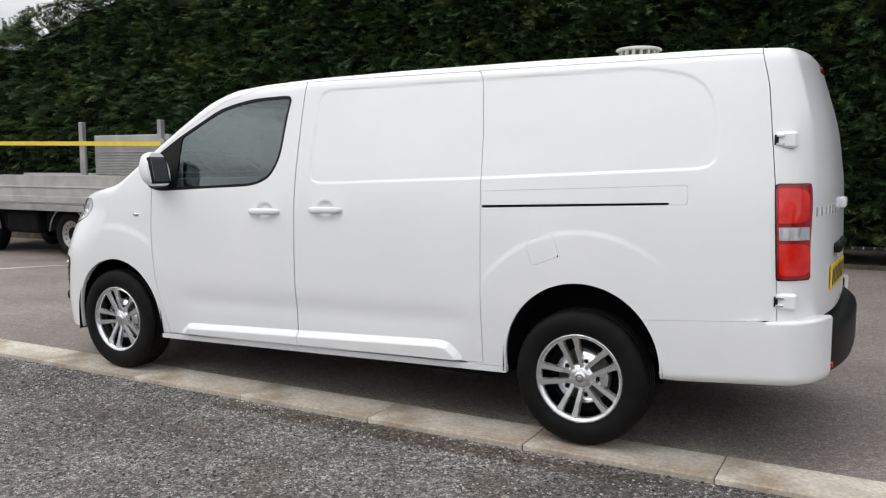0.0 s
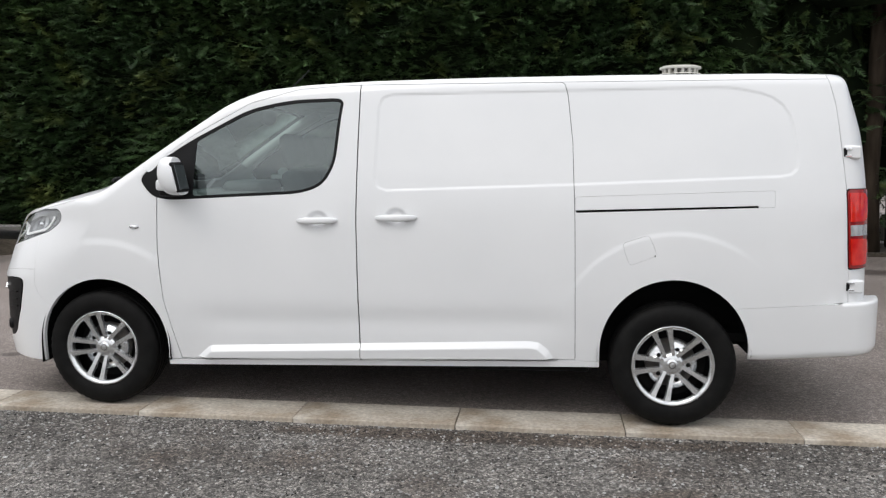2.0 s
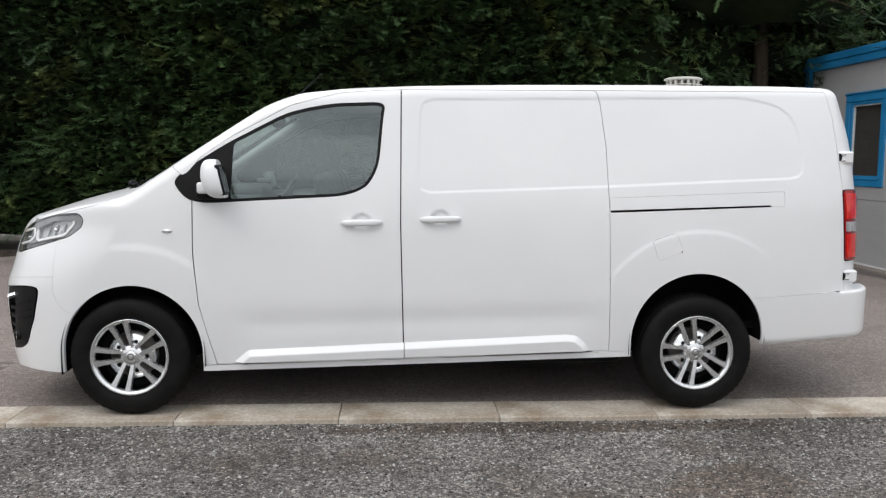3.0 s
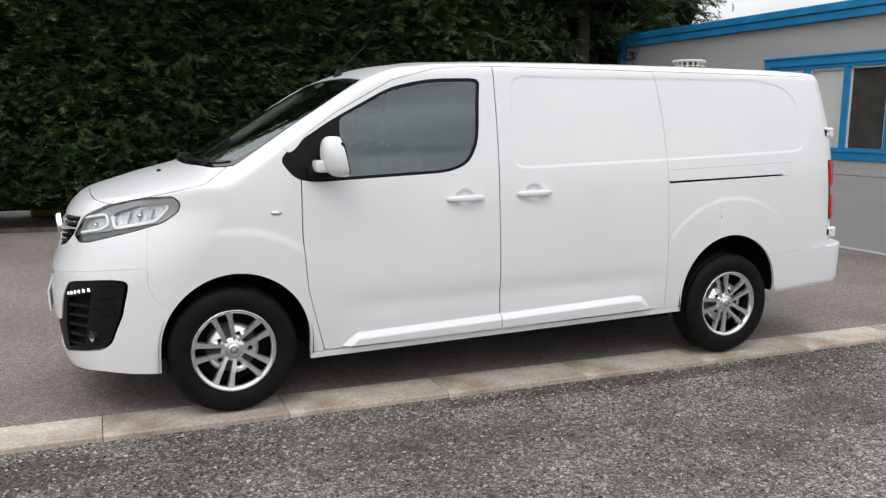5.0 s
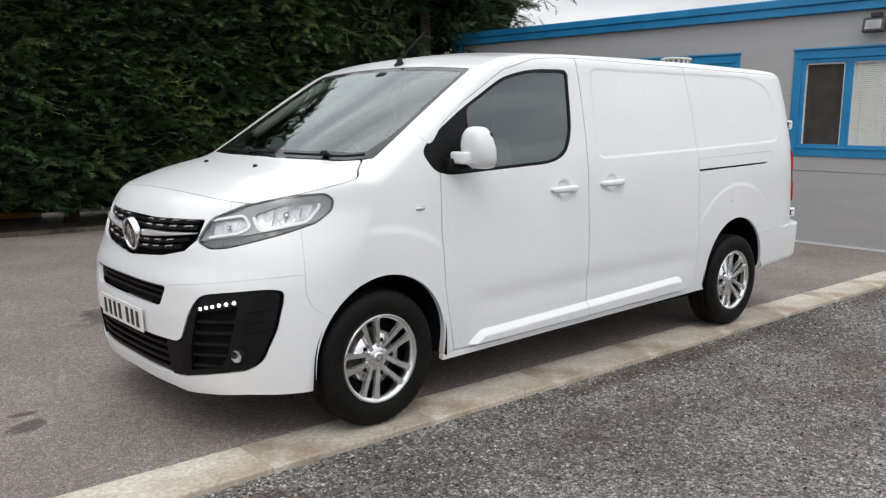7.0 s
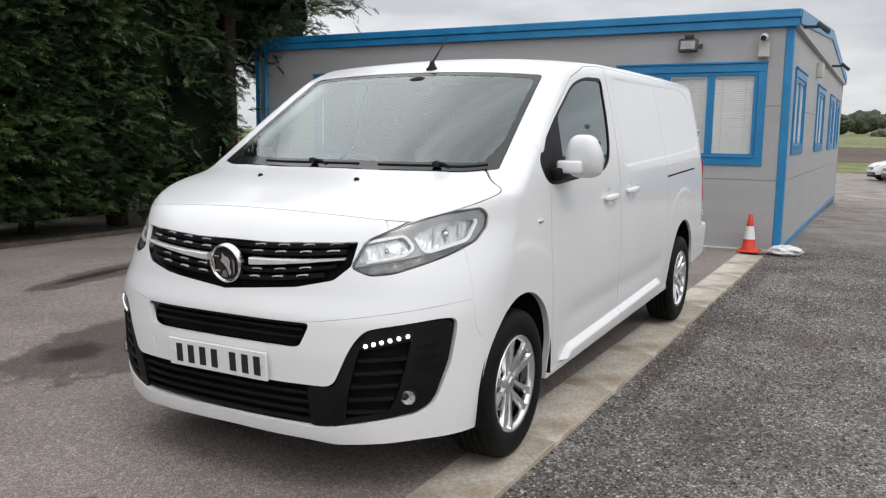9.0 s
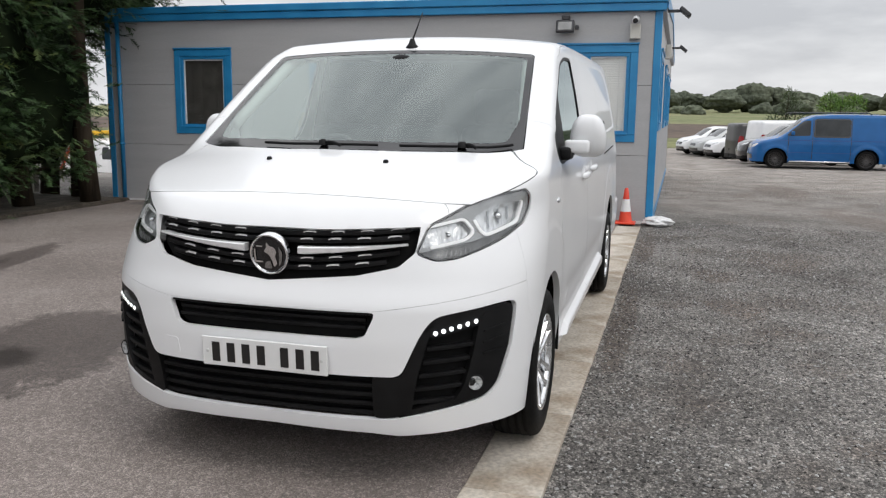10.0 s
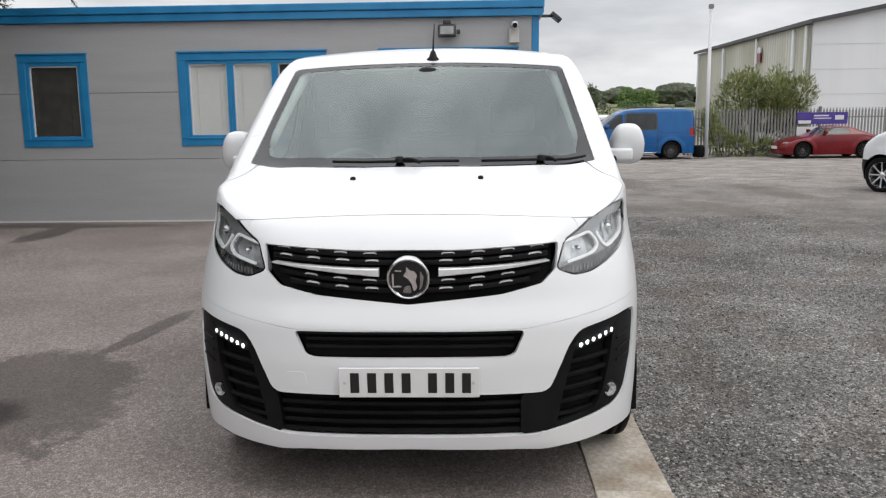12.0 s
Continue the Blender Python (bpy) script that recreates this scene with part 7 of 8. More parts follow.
blue = vehicle("camper_van", "bright blue camper van with dark windows and roof rails", "van", BLUE_PAINT, 4.9,
               [(0.0, 0.55), (0.05, 0.85), (0.30, 1.02), (0.95, 1.16), (1.75, 1.78), (2.1, 1.92), (2.8, 1.97), (4.3, 1.96), (4.9, 1.90)], VAN_WIDTH, [(0.1, 0.06), (0.5, 0.0), (0.85, 0.04), (1.1, 0.2)],
               (0.90, 3.90), 0.345, [[(1.22, 1.18), (1.42, 1.40), (1.78, 1.70), (2.02, 1.74), (2.02, 1.18)], [(2.18, 1.18), (2.18, 1.74), (3.30, 1.74), (3.30, 1.18)]],
               lambda x, ay, z: np.maximum(np.maximum(1.02 - x, x - 1.72), ay - 0.72), clear=0.24, lamps=[(0.52, 0.72), (0.86, 0.80), (0.86, 0.92), (0.52, 0.84)],
               tails=[(0.78, 0.90), (0.95, 0.90), (0.95, 1.22), (0.78, 1.22)], rim=0.25, spokes=16, dark_rim=True, extra=blue_extra)
blue.matrix_basis = pose(29.3, -3.97, -0.31, 0, 0, -90)

coupe = vehicle("sports_car", "low red sports coupe parked along the fence", "car", RED_PAINT, 3.9,
                [(0.0, 0.40), (0.1, 0.62), (0.5, 0.76), (1.25, 0.90), (1.85, 1.20), (2.2, 1.235), (2.6, 1.20), (3.2, 0.98), (3.8, 0.86), (3.9, 0.75)],
                [(0.1, 0.80), (0.4, 0.865), (0.7, 0.86), (0.9, 0.80), (1.1, 0.66), (1.25, 0.60)], [(0.1, 0.10), (0.35, 0.0), (0.6, 0.06), (0.8, 0.3)], (0.80, 3.11), 0.31,
                [[(1.40, 0.91), (1.80, 1.13), (2.15, 1.17), (2.50, 1.12), (2.62, 0.92)]], lambda x, ay, z: np.maximum(np.maximum(1.28 - x, x - 1.80), ay - 0.56),
                lambda x, ay, z: np.maximum(np.maximum(2.72 - x, x - 3.05), ay - 0.45), clear=0.16, lamps=[(0.45, 0.56), (0.78, 0.60), (0.78, 0.66), (0.45, 0.62)], tails=[(0.45, 0.64), (0.72, 0.64), (0.72, 0.74), (0.45, 0.74)], rim=0.21, spokes=10, dark_rim=True)
coupe.matrix_basis = pose(28.9, -11.95, -0.315, 0, 0, -90)
part("front_plate", box(-0.012, 0.02, -0.26, 0.26, 0.36, 0.47), PLATE_WHITE, coupe)

HATCH = dict(roof=[(0.0, 0.55), (0.06, 0.80), (0.35, 0.95), (1.05, 1.08), (1.65, 1.50), (2.1, 1.62), (3.2, 1.60), (3.9, 1.35), (4.25, 1.02), (4.3, 0.8)],
             width=[(0.1, 0.82), (0.5, 0.90), (0.9, 0.885), (1.05, 0.85), (1.5, 0.68), (1.65, 0.62)], nose=[(0.1, 0.08), (0.5, 0.0), (0.8, 0.06), (1.0, 0.22)], wheels=(0.85, 3.45), r=0.33,
             windows=[[(1.35, 1.04), (1.75, 1.42), (2.10, 1.50), (2.30, 1.50), (2.30, 1.04)], [(2.40, 1.04), (2.40, 1.50), (3.10, 1.48), (3.50, 1.28), (3.55, 1.06)]],
             screen_zone=lambda x, ay, z: np.maximum(np.maximum(1.08 - x, x - 1.72), ay - 0.60), rear_zone=lambda x, ay, z: np.maximum(np.maximum(3.55 - x, 1.12 - z), ay - 0.55),
             clear=0.20, belt=0.34, lamps=[(0.50, 0.72), (0.84, 0.78), (0.84, 0.88), (0.50, 0.80)], tails=[(0.55, 0.85), (0.85, 0.85), (0.85, 1.0), (0.55, 1.0)], rim=0.21, spokes=10)


def hatch_extra(car, net, field):
    panel("front_grille", net, [lambda x, y, z: np.abs(y) - 0.46, lambda x, y, z: x - 0.4, lambda x, y, z: z - 0.72, lambda x, y, z: 0.58 - z], BLACK_PAINT, car, inset=-0.003, depth=0.01, label="black grille")
    panel("lower_intake", net, [lambda x, y, z: np.abs(y) - 0.70, lambda x, y, z: x - 0.5, lambda x, y, z: z - 0.46, lambda x, y, z: 0.30 - z], BLACK_PAINT, car, inset=-0.003, depth=0.01, label="black lower intake")


HATCH["extra"] = hatch_extra
first = vehicle("hatchback", "white hatchback parked in the row by the field", "car", WHITE_CAR, 4.3, group="parked cars by the field", **HATCH)
panel_mat = material("silver_car_paint", (0.42, 0.43, 0.43), (0.48, 0.49, 0.49), rough=0.3, metal=0.4, coat=0.6)
first.matrix_basis = pose(41.8, -2.88, ground_height(42.5, -5), 0, 0, -72)
second = vehicle("hatchback", "silver hatchback parked in the row by the field", "car", panel_mat, 4.3, group="parked cars by the field", **HATCH)
second.matrix_basis = pose(44.0, -2.17, ground_height(44, -4), 0, 0, -72)
copy_thing(first, pose(46.2, -1.46, ground_height(46, -3), 0, 0, -72))
BOXY = dict(roof=[(0.0, 0.55), (0.06, 0.85), (0.35, 1.05), (0.95, 1.18), (1.65, 1.72), (2.0, 1.83), (2.8, 1.86), (4.6, 1.84), (4.75, 1.78)], width=[(0.1, 0.86), (0.5, 0.92), (0.9, 0.92), (1.15, 0.89), (1.6, 0.82), (1.9, 0.76)],
            nose=[(0.1, 0.08), (0.5, 0.0), (0.85, 0.05), (1.1, 0.22)], wheels=(0.88, 3.65), r=0.335, windows=[[(1.25, 1.16), (1.45, 1.34), (1.80, 1.62), (2.05, 1.66), (2.05, 1.16)]],
            screen_zone=lambda x, ay, z: np.maximum(np.maximum(1.02 - x, x - 1.66), ay - 0.70), clear=0.24, belt=0.42, lamps=[(0.52, 0.76), (0.86, 0.84), (0.86, 0.95), (0.52, 0.88)], tails=[(0.78, 0.85), (0.93, 0.85), (0.93, 1.25), (0.78, 1.25)], rim=0.2, spokes=12)
grey_van = vehicle("small_van", "dark grey van parked tail out beside white cars", "van", GREY_PAINT, 4.75, **BOXY)
grey_van.matrix_basis = pose(39.1, -8.30, ground_height(38.4, -6), 0, 0, 108)
white_small = vehicle("small_van", "white van parked behind the blue camper van", "van", WHITE_CAR, 4.75, **BOXY)
white_small.matrix_basis = pose(35.9, -8.96, ground_height(35.2, -6.5), 0, 0, 108)
black_hatch = vehicle("hatchback", "black hatchback nosing out behind the blue camper van", "car", BLACK_PAINT, 4.3, **HATCH)
black_hatch.matrix_basis = pose(32.0, -3.75, ground_height(32.0, -5), 0, 0, -86)

work = vehicle("delivery_van", "white delivery van with black bumper at the yard edge", "van", WHITE_CAR, 5.4,
               [(0.0, 0.60), (0.05, 0.95), (0.35, 1.12), (0.85, 1.32), (1.55, 2.05), (1.9, 2.28), (2.6, 2.33), (5.0, 2.33), (5.4, 2.28)], [(0.1, 0.92), (0.5, 0.98), (1.0, 0.98), (1.4, 0.95), (2.4, 0.86)],
               [(0.1, 0.10), (0.5, 0.0), (0.85, 0.03), (1.1, 0.18)], (0.66, 3.95), 0.34, [[(1.02, 1.28), (1.35, 1.66), (1.62, 1.90), (1.95, 1.92), (1.95, 1.28)]],
               lambda x, ay, z: np.maximum(np.maximum(0.92 - x, x - 1.62), ay - 0.75), clear=0.24, belt=0.62, lamps=[(0.60, 0.90), (0.92, 0.98), (0.92, 1.18), (0.60, 1.06)], tails=[(0.86, 0.85), (0.99, 0.85), (0.99, 1.3), (0.86, 1.3)], rim=0.24, spokes=8)
work.matrix_basis = pose(13.0, -8.39, -0.05, 0, 0, -150)
lift = copy_thing(work, pose(33.0, 24.7, -2.26, 0, 0, 90))
tagged(lift, "white service van with striped tail and yellow boom", "van")
STRIPE_DARK = material("dark_stripe", (0.03, 0.025, 0.02), (0.05, 0.04, 0.03), rough=0.5)
YELLOW = material("boom_yellow", (0.72, 0.42, 0.02), (0.8, 0.48, 0.03), rough=0.4)
boom = bmesh.new()
add_box(boom, 1.2, 4.4, -0.2, 0.1, 2.55, 2.80, 0.03, pose(0, 0, 0) @ Matrix.Rotation(radians(2), 4, "Y"))
add_box(boom, 0.7, 1.3, -0.25, 0.25, 2.3, 3.05, 0.05)
part("boom", boom, YELLOW, lift, "folded yellow lifting boom")
for k in range(6):
    part("tail_stripe", box(5.40, 5.42, -0.9, 0.9, 0.55 + 0.24 * k, 0.67 + 0.24 * k), ORANGE if k % 2 else YELLOW, lift)
for k in range(5):
    part("side_stripe", box(-0.07, 0.07, 0.985, 0.998, -0.75, 0.75, 0.0, pose(4.15 + 0.28 * k, 0, 1.25) @ Matrix.Rotation(radians(-28), 4, "Y")), STRIPE_DARK if k % 2 else ORANGE, lift)

# ---- flatbed truck beside the hedge ----
ALLOY = material("worn_aluminium", (0.28, 0.28, 0.28), (0.40, 0.40, 0.39), scale=5, rough=0.45, metal=0.5, fine=0.08, fine_scale=90)
BED_PALE = material("pale_bed_board", (0.31, 0.31, 0.30), (0.41, 0.41, 0.395), scale=4, rough=0.6)
STRAP = material("yellow_strap", (0.70, 0.52, 0.04), (0.78, 0.60, 0.07), rough=0.7)
truck = thing("flatbed_truck", "pale dropside flatbed truck with a yellow strap beside the hedge", "truck")
TY = 3.16
v = [(-9.2, TY + 0.04, 0.70), (-3.99, TY + 0.04, 0.70), (-5.3, TY + 1.6, 0.70), (-9.2, TY + 1.6, 0.70)]
v += [(x, y, 0.78) for x, y, _ in v]
mesh_object("bed_floor", v, [(3, 2, 1, 0), (4, 5, 6, 7), (0, 1, 5, 4), (1, 2, 6, 5), (2, 3, 7, 6), (3, 0, 4, 7)], BED_PALE, truck)
for y0, end in ((TY, -3.99), (TY + 1.6, -5.35)):
    bm = bmesh.new()
    add_box(bm, -9.2, end, y0, y0 + 0.03, 0.80, 1.21, 0.006)
    add_box(bm, -9.2, end, y0 - 0.012, y0 + 0.04, 1.02, 1.05, 0.006)
    add_box(bm, -9.2, end, y0 - 0.012, y0 + 0.04, 0.80, 0.90, 0.008)
    part("drop_side", bm, BED_PALE, truck, "pale aluminium drop side")
    part("bed_rail", box(-9.2, end, y0 - 0.005, y0 + 0.05, 0.68, 0.775, 0.006), ALLOY, truck, "side rail under the bed")
for x in (-5.62, -4.05):
    part("stake_post", box(x - 0.038, x + 0.038, TY + 0.045, TY + 0.12, 0.78, 1.96, 0.008), ALLOY, truck, "upright alloy post")
    part("post_latch", box(x + 0.02, x + 0.11, TY + 0.02, TY + 0.06, 1.21, 1.70, 0.006), ALLOY, truck)
tailgate = part("tail_board", box(-5.40, -3.93, TY + 0.10, TY + 0.16, 0.79, 1.77, 0.006), BED_PALE, truck, "ribbed pale tail board")
for k in range(9):
    part("board_rib", box(-5.38, -3.95, TY + 0.085, TY + 0.10, 1.22 + 0.038 * k, 1.24 + 0.038 * k, 0.004), ALLOY, tailgate)
bm = bmesh.new()
add_box(bm, 0.0, 5.0, -0.003, 0.003, -0.030, 0.030, 0.0, pose(-9.0, TY + 0.02, 1.705) @ Matrix.Rotation(radians(0.75), 4, "Y"))
part("strap", bm, STRAP, truck, "taut flat yellow ratchet strap")
part("chassis", box(-9.2, -4.9, TY + 0.25, TY + 1.5, 0.36, 0.69), UNDER, truck)
# Near-black block added to darken the space under the bed.
part("tank", box(-7.5, -6.75, TY + 0.10, TY + 0.6, 0.32, 0.66, 0.05, segments=2), UNDER, truck)
for x in (-6.08, -8.1):
    for y in (TY + 0.25, TY + 1.4):
        wheel = new("wheel")
        wheel.parent = truck
        m = Matrix.Translation((x, y, 0.325)) @ Matrix.Rotation(math.pi if y < TY + 1 else 0, 4, "Z")
        v, f = lathe([(0.2, 0.07), (0.22, 0.10), (0.30, 0.105), (0.33, 0.08), (0.335, 0.04), (0.335, -0.10), (0.2, -0.10)], 36)
        mesh_object("tyre", moved(v, m), f, RUBBER, wheel, "", True)
        v, f = lathe([(0.0, 0.02), (0.10, 0.025), (0.115, 0.04), (0.185, 0.06), (0.20, 0.085), (0.206, 0.08)], 36)
        mesh_object("rim", moved(v, m), f, ALLOY, wheel, "dull alloy rim", True)
        v, f = lathe([(0.0, 0.062), (0.07, 0.060), (0.112, 0.044)], 24)
        mesh_object("rim_centre", moved(v, m), f, UNDER, wheel, "dark middle of the rim", True)
        for k in range(14):
            t = 2 * math.pi * k / 14
            hv, hf = lathe([(0.0, 0.0), (0.013, 0.0)], 8)
            mesh_object("rim_hole", moved(hv, m @ pose(0.16 * math.cos(t), 0.058, 0.16 * math.sin(t))), hf, UNDER, wheel)
        arc = [(x + 0.42 * math.cos(q), (TY + 0.12 if y < TY + 1 else TY + 1.5), 0.325 + 0.42 * math.sin(q)) for q in np.linspace(0.1, math.pi - 0.1, 12)]
        mesh_object("mudguard_edge", *tube(arc, 0.012, 6), ALLOY, truck, "", True)
        bm = bmesh.new()
        add_box(bm, x - 0.42, x + 0.42, min(y, y) - 0.12, y + 0.12, 0.70, 0.735)
        part("mudguard", bm, UNDER, truck)
truck.matrix_basis = Matrix.Translation(Vector((4.577, -4.718, 1.4)) * (1 - 1.2209)) @ Matrix.Scale(1.2209, 4)
LINE = material("white_line", (0.55, 0.55, 0.53), (0.68, 0.68, 0.66), scale=12, rough=0.8, fine=0.15)
v = [(x, y, road_height(x, y) + 0.005) for y in np.linspace(1.0, 5.2, 22) for x in (-5.97, -5.87)]
tagged(mesh_object("road_marking", v, [(2 * k, 2 * k + 1, 2 * k + 3, 2 * k + 2) for k in range(21)], LINE), "worn white painted bay line", "line", kind="structure")

# ---- fence, pole, bushes and sheds beyond the yard ----
SHED_PALE = material("pale_sheeting", (0.66, 0.67, 0.68), (0.72, 0.73, 0.74), scale=0.6, rough=0.5, stretch=(1, 1, 0.2))
STEEL = material("galvanised_steel", (0.20, 0.20, 0.195), (0.30, 0.298, 0.29), scale=4, rough=0.5, metal=0.3)
fence = thing("palisade_fence", "galvanised steel palisade fence along the yard", "fence")
pale_mesh = bpy.data.meshes.new("pale")
bm = bmesh.new()
add_box(bm, -0.012, 0.012, -0.034, 0.034, 0.05, 1.82, 0.0)
add_box(bm, -0.018, 0.010, -0.014, 0.014, 0.05, 1.90, 0.0)
bm.to_mesh(pale_mesh)
bm.free()
pale_mesh.materials.append(STEEL)
for k in range(104):
    ob = new("pale", pale_mesh)
    ob.parent = fence
    ob.matrix_basis = pose(30.4, -8.9 - 0.128 * k, -0.31, 0, 0, rng.uniform(-3, 3))
for z in (0.35, 1.45):
    part("fence_rail", box(30.42, 30.47, -22.3, -8.8, z - 0.25, z - 0.2), STEEL, fence)
for k in range(6):
    part("fence_post", box(30.45, 30.55, -8.95 - 2.7 * k, -8.85 - 2.7 * k, -0.25, 1.65), STEEL, fence)
BANNER = material("purple_banner", (0.05, 0.03, 0.22), (0.08, 0.05, 0.30), scale=2, rough=0.5)
banner = thing("banner", "purple and white advertising banner tied to the fence", "banner")
part("cloth", box(30.36, 30.375, -15.35, -13.35, 0.95, 1.42), BANNER, banner)
for k, (y0, y1, z0, z1) in enumerate(((-13.9, -13.4, 0.97, 1.10), (-14.6, -14.0, 1.26, 1.31), (-14.7, -14.0, 1.16, 1.20), (-15.2, -14.85, 1.12, 1.30))):
    part("banner_bar", box(30.352, 30.358, y0, y1, z0, z1), WHITE_SEAL, banner)
sign = thing("fence_sign", "small white board low on the fence", "sign")
part("board", box(30.36, 30.375, -14.2, -13.35, 0.15, 0.85), WHITE_SEAL, sign)
pole = thing("lamp_pole", "tall slim galvanised pole by the fence", "pole")
mesh_object("shaft", *tube([(29.0, -9.36, -0.31), (29.0, -9.36, 5.4)], 0.075, 14, 0.06), SHED_PALE, pole, "", True)
part("pole_cap", box(28.92, 29.08, -9.45, -9.27, 5.38, 5.55, 0.02), STEEL, pole)
bin_thing = thing("dark_drum", "small dark drum at the foot of the pole", "drum")
v, f = lathe([(0.0, 0.46), (0.18, 0.46), (0.23, 0.36), (0.23, 0.08), (0.18, 0.0)], 20)
mesh_object("drum", moved(v, pose(28.7, -9.0, -0.25, 90, 0, 0)), f, UNDER, bin_thing, "", True)

LEAF = leaf_material("willow_leaf", (0.155, 0.19, 0.06), (0.25, 0.275, 0.105), (0.34, 0.33, 0.14))
BUSH = leaf_material("bush_leaf", (0.10, 0.20, 0.03), (0.17, 0.29, 0.05), (0.26, 0.34, 0.07))
BUSH_DARK = leaf_material("dull_bush_leaf", (0.05, 0.075, 0.03), (0.08, 0.11, 0.045), (0.12, 0.15, 0.05))
# Distance haze is put into this greyed, lightened leaf colour.
WOOD_LEAF = material("hazed_wood_leaf", (0.076, 0.088, 0.066), (0.112, 0.124, 0.086), scale=0.06, rough=0.9, per_island=0.2, fine=0.5, fine_scale=1.3, spec=0.1)


def shrub(name, label, category, place, blobs, count, size, mat, seed, stem=0.05, droop=0.2):
    """Leaves in uneven clumps over several stems. blobs: x, y, z, radius, height."""
    g = np.random.default_rng(seed)
    plant = thing(name, label, category)
    plant.matrix_basis = pose(*place)
    stems, spots, ways = [], [], []
    for bx, by, bz, r, h in blobs:
        stems.append(tube([(bx * 0.3, by * 0.3, 0), (bx * 0.7, by * 0.7, bz * 0.5), (bx, by, bz), (bx + 0.1 * r, by, bz + h * 0.6)], stem, 7, stem * 0.3))
        for k in range(count):
            d = g.normal(0, 1, 3)
            d /= np.linalg.norm(d)
            q = g.uniform(0.35, 1.0) ** 0.5
            spots.append((bx + d[0] * r * q * g.uniform(0.7, 1.2), by + d[1] * r * q * g.uniform(0.7, 1.2), bz + d[2] * h * q * g.uniform(0.8, 1.1)))
            ways.append((d[0] * 0.7, d[1] * 0.7, 0.5 + d[2] * 0.5 - droop))
    mesh_object("trunk", *joined(*stems), BARK, plant, "brown stems", True)
    foliage("crown", np.array(spots), np.array(ways), g.uniform(size * 0.6, size * 1.2, len(spots)), mat, seed + 1, plant, "leafy green crown")
    return plant


rb = random.Random(5)
blobs = [(rb.uniform(-0.8, 0.8), rb.uniform(-1.7, 1.7), rb.uniform(0.9, 2.75), rb.uniform(0.5, 0.8), rb.uniform(0.7, 1.1)) for k in range(19)]
shrub("willow_bush", "tall ragged willow bush growing through the fence", "bush", (31.4, -12.0, -0.31), blobs, 780, 0.18, LEAF, 31, 0.03, 0.0)
shrub("ivy_clump", "low green growth at the fence foot", "bush", (30.2, -10.4, -0.31), [(0, -0.6, 0.4, 0.4, 0.4), (0, 0.2, 0.6, 0.4, 0.6), (0, -1.6, 0.3, 0.4, 0.3), (0, 0.6, 1.2, 0.3, 0.6)], 200, 0.28, LEAF, 33, 0.02)
shrub("round_tree", "small bright green tree beyond the blue camper van", "tree", (45, -9.7, -0.31), [(0, 0, 2.0, 0.9, 0.9), (0.2, 0.5, 2.6, 0.6, 0.6), (-0.1, -0.6, 2.5, 0.6, 0.6), (0, 0.1, 1.5, 0.8, 0.6)], 850, 0.16, BUSH, 35, 0.07)
shrub("hedgerow_bush", "dark ragged bush beyond the parked vans", "bush", (46, -6.6, -0.90), [(0, 0, 1.7, 0.8, 1.1), (0, -1.0, 2.4, 0.7, 1.2), (0, 0.9, 1.3, 0.7, 0.8), (0, -0.6, 3.2, 0.40, 0.9), (0, -1.6, 1.7, 0.7, 1.0)], 900, 0.16, BUSH_DARK, 36, 0.05)
shrub("hedgerow_bush", "low bush at the end of the car row", "bush", (50, 1.2, -0.93), [(0, 0, 0.7, 0.6, 0.6), (0, 1.0, 0.5, 0.6, 0.5)], 220, 0.3, BUSH, 38, 0.03)

# industrial shed
SHED_WALL = material("weathered_sheeting", (0.40, 0.39, 0.29), (0.60, 0.60, 0.55), scale=0.45, rough=0.6, stretch=(1, 1, 0.15), fine=0.06, fine_scale=8)
DARK_TRIM = material("dark_eaves", (0.05, 0.052, 0.055), (0.07, 0.072, 0.075), rough=0.5)
shed = thing("industrial_shed", "large pale metal-clad industrial shed with dark eaves", "building")
part("side_wall", box(45.2, 69.3, -20.1, -19.6, -0.3, 6.35), SHED_WALL, shed, "stained ribbed side wall")
rib_mesh = bpy.data.meshes.new("sheet_rib")
bm = bmesh.new()
add_box(bm, -0.07, 0.07, -0.062, -0.045, -0.3, 6.35)
bm.to_mesh(rib_mesh)
bm.free()
rib_mesh.materials.append(SHED_WALL)
for k in range(57):
    ob = new("sheet_rib", rib_mesh)
    ob.parent = shed
    ob.matrix_basis = pose(45.5 + 0.42 * k, -19.6 + 0.05, 0)
v = [(45.0, -19.6, -0.3), (45.0, -50.0, -0.3), (45.0, -50.0, 6.4), (45.0, -34.8, 9.2), (45.0, -19.6, 6.4)]
v += [(45.3, y, z) for _, y, z in v]
mesh_object("gable_wall", v, [(0, 1, 2, 3, 4), (9, 8, 7, 6, 5), (0, 5, 6, 1), (1, 6, 7, 2), (2, 7, 8, 3), (3, 8, 9, 4), (4, 9, 5, 0)], SHED_PALE, shed, "pale gable wall")
for z in (2.4, 3.8, 5.2):
    part("sheet_joint", box(44.985, 44.998, -24.0, -19.6, z, z + 0.012), SHED_WALL, shed)
for k in range(60):
    ob = new("sheet_rib", rib_mesh)
    ob.parent = shed
    ob.matrix_basis = pose(45.05, -24.0 - 0.42 * k, 0, 0, 0, -90)
v = [(44.6, -19.3, 6.35), (69.7, -19.3, 6.35), (69.7, -34.8, 9.3), (44.6, -34.8, 9.3), (44.6, -50.4, 6.35), (69.7, -50.4, 6.35)]
v += [(x, y, z + 0.22) for x, y, z in v]
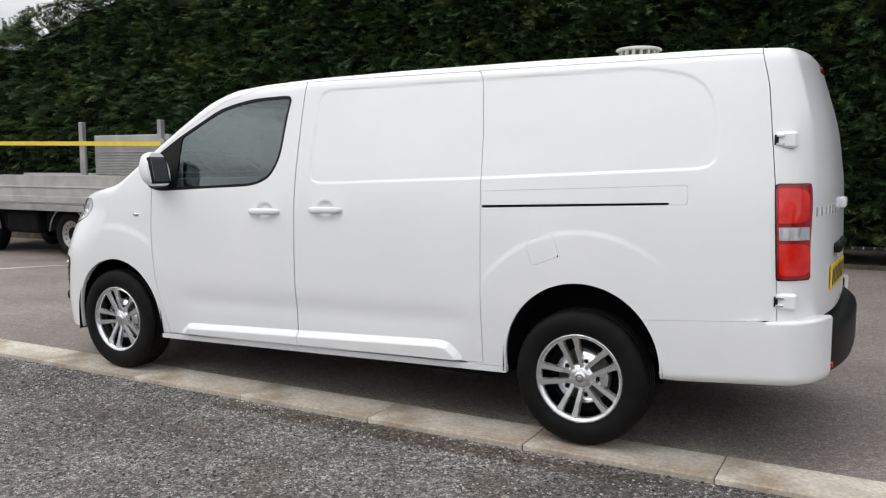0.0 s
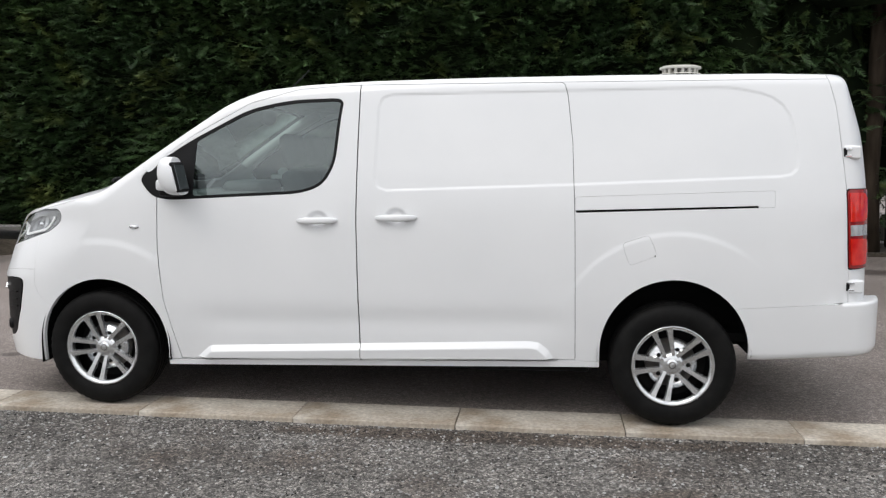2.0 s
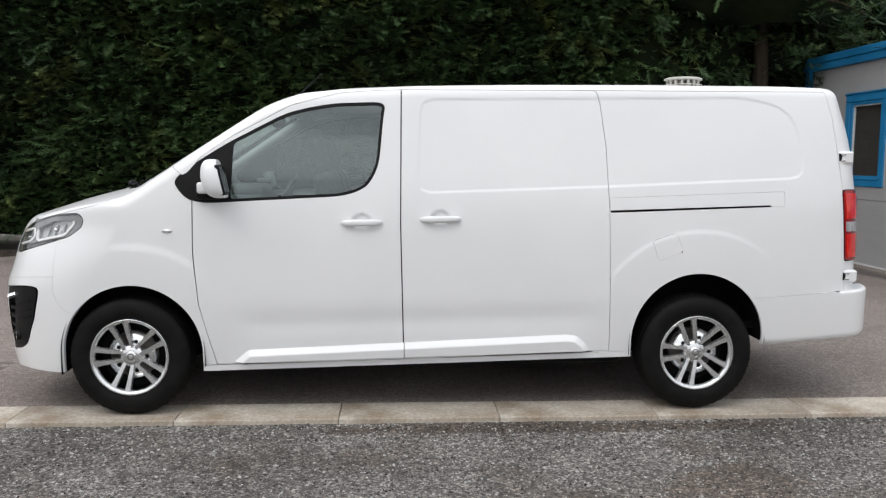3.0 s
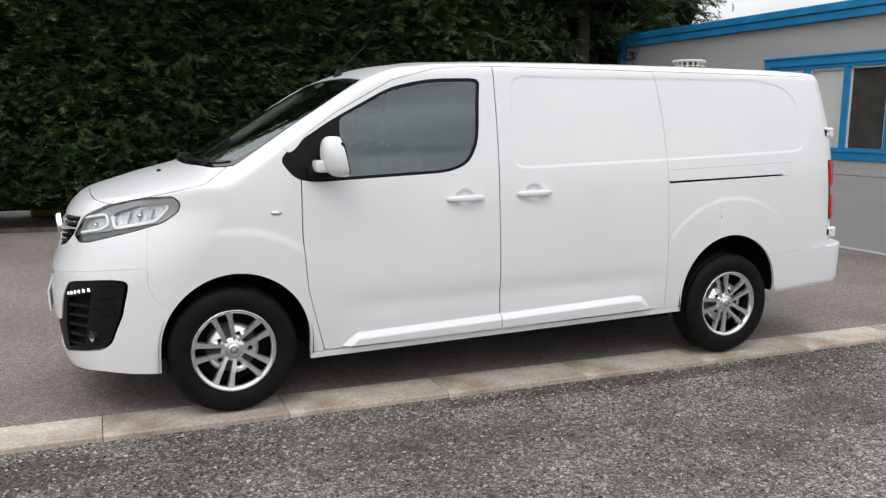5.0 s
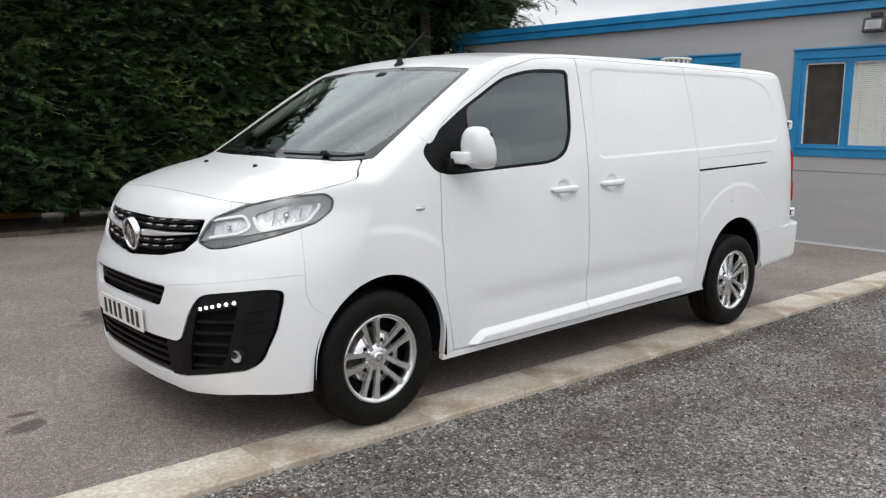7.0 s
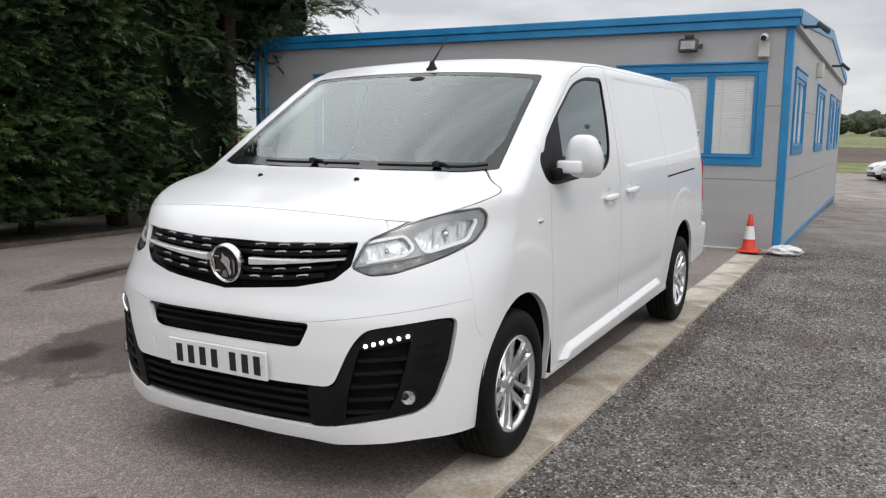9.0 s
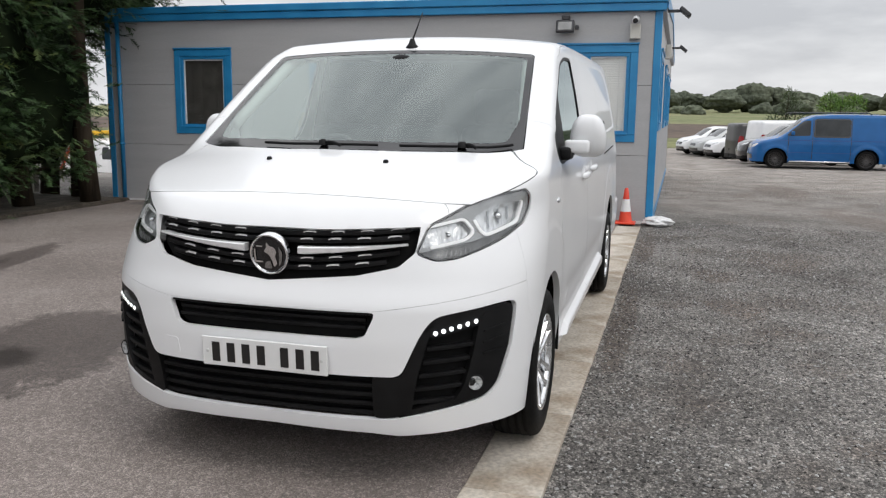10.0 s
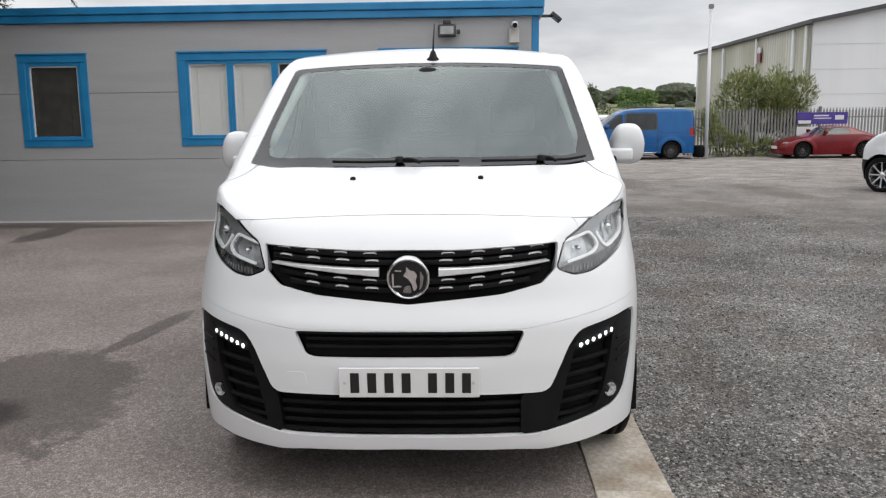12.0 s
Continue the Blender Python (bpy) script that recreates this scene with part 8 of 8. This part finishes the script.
mesh_object("roof", v, [(0, 3, 2, 1), (3, 4, 5, 2), (6, 7, 8, 9), (9, 8, 11, 10), (0, 1, 7, 6), (0, 6, 9, 3), (3, 9, 10, 4), (1, 2, 8, 7), (2, 5, 11, 8), (4, 10, 11, 5)], DARK_TRIM, shed, "dark sheet roof")
for x in (45.6, 47.5, 54.0, 61.5, 68.6):
    mesh_object("down_pipe", *tube([(x, -19.42, -0.3), (x, -19.42, 6.3)], 0.09, 8), SHED_PALE, shed, "pale rain pipe", True)
part("wall_sign", box(53.2, 53.8, -19.50, -19.42, 4.7, 5.3), RED_PAINT, shed, "faded red sign panel")
part("wall_sign", box(53.2, 53.8, -19.50, -19.42, 5.32, 5.7), WHITE_SEAL, shed, "white strip over the sign")

# fields and far woods
def strip(name, label, x0, z0, x1, z1, mat, y0=-260, y1=200):
    n = 24
    v = [(x, y0 + (y1 - y0) * k / n, z + 0.35 * noise.noise(Vector((x * 0.03, k * 0.7, 0)))) for k in range(n + 1) for x, z in ((x0, z0), (x1, z1))]
    tagged(mesh_object(name, v, [(2 * k, 2 * k + 1, 2 * k + 3, 2 * k + 2) for k in range(n)], mat, None, "", True), label, "field", kind="structure")


strip("field_near", "strip of bright grass behind the parked cars", 50, -1.1, 62, -0.05, GRASS)
strip("field_earth", "bank of bare brown earth", 61, -0.3, 100, 0.75, EARTH)
strip("field_far", "pale green field rising to the woods", 99, 0.45, 235, 3.3, GRASS)
strip("field_wood", "dark ground under the far woods", 234, 2.9, 420, 9.0, GRASS)
g = np.random.default_rng(77)
ball = bmesh.new()
bmesh.ops.create_icosphere(ball, subdivisions=4, radius=1.0)
BALL_V, BALL_F = np.array([v.co[:] for v in ball.verts]), [tuple(v.index for v in f.verts) for f in ball.faces]
ball.free()


def clump(x, y, z, r, h, seed):
    """A leafy crown: a ball broken up by noise at three sizes."""
    out = []
    for v in BALL_V:
        p = Vector(v)
        q = 1 + 0.30 * noise.noise(p * 1.6 + Vector((seed, 0, 0))) + 0.20 * noise.noise(p * 4.0 + Vector((0, seed, 0))) + 0.16 * noise.noise(p * 9.5 + Vector((0, 0, seed)))
        out.append((x + p.x * r * q, y + p.y * r * q, z + p.z * h * q))
    return out, BALL_F


trees = []
for k in range(105):
    y = -190 + 360 * (k + g.uniform(-0.4, 0.4)) / 105
    x = g.uniform(212, 245)
    rise = 3.4 * math.exp(-((y + 20) / 6.0) ** 2) + 1.3 * math.exp(-((y + 60) / 14.0) ** 2) + 0.9 * math.exp(-((y - 4) / 10.0) ** 2)
    h = g.uniform(2.6, 4.2) + rise
    trees.append(clump(x, y, 3.9 + (x - 212) * 0.02 + h * 0.42, g.uniform(2.8, 4.8) + 0.25 * rise, h * 0.55, k * 3.7))
tagged(mesh_object("far_woods", *joined(*trees), WOOD_LEAF, None, "", True), "hazy green tree line on the far hill", "trees", kind="stuff")
bushes = []
for k in range(34):
    y, x, r = g.uniform(-120, 60), g.uniform(170, 205), g.uniform(1.5, 3.0)
    bushes.append(clump(x, y, 2.2 + 0.35 * r, r * 1.3, r * 0.8, 500 + k * 2.3))
tagged(mesh_object("far_bushes", *joined(*bushes), WOOD_LEAF, None, "", True), "low bushes before the far woods", "bushes", kind="stuff")
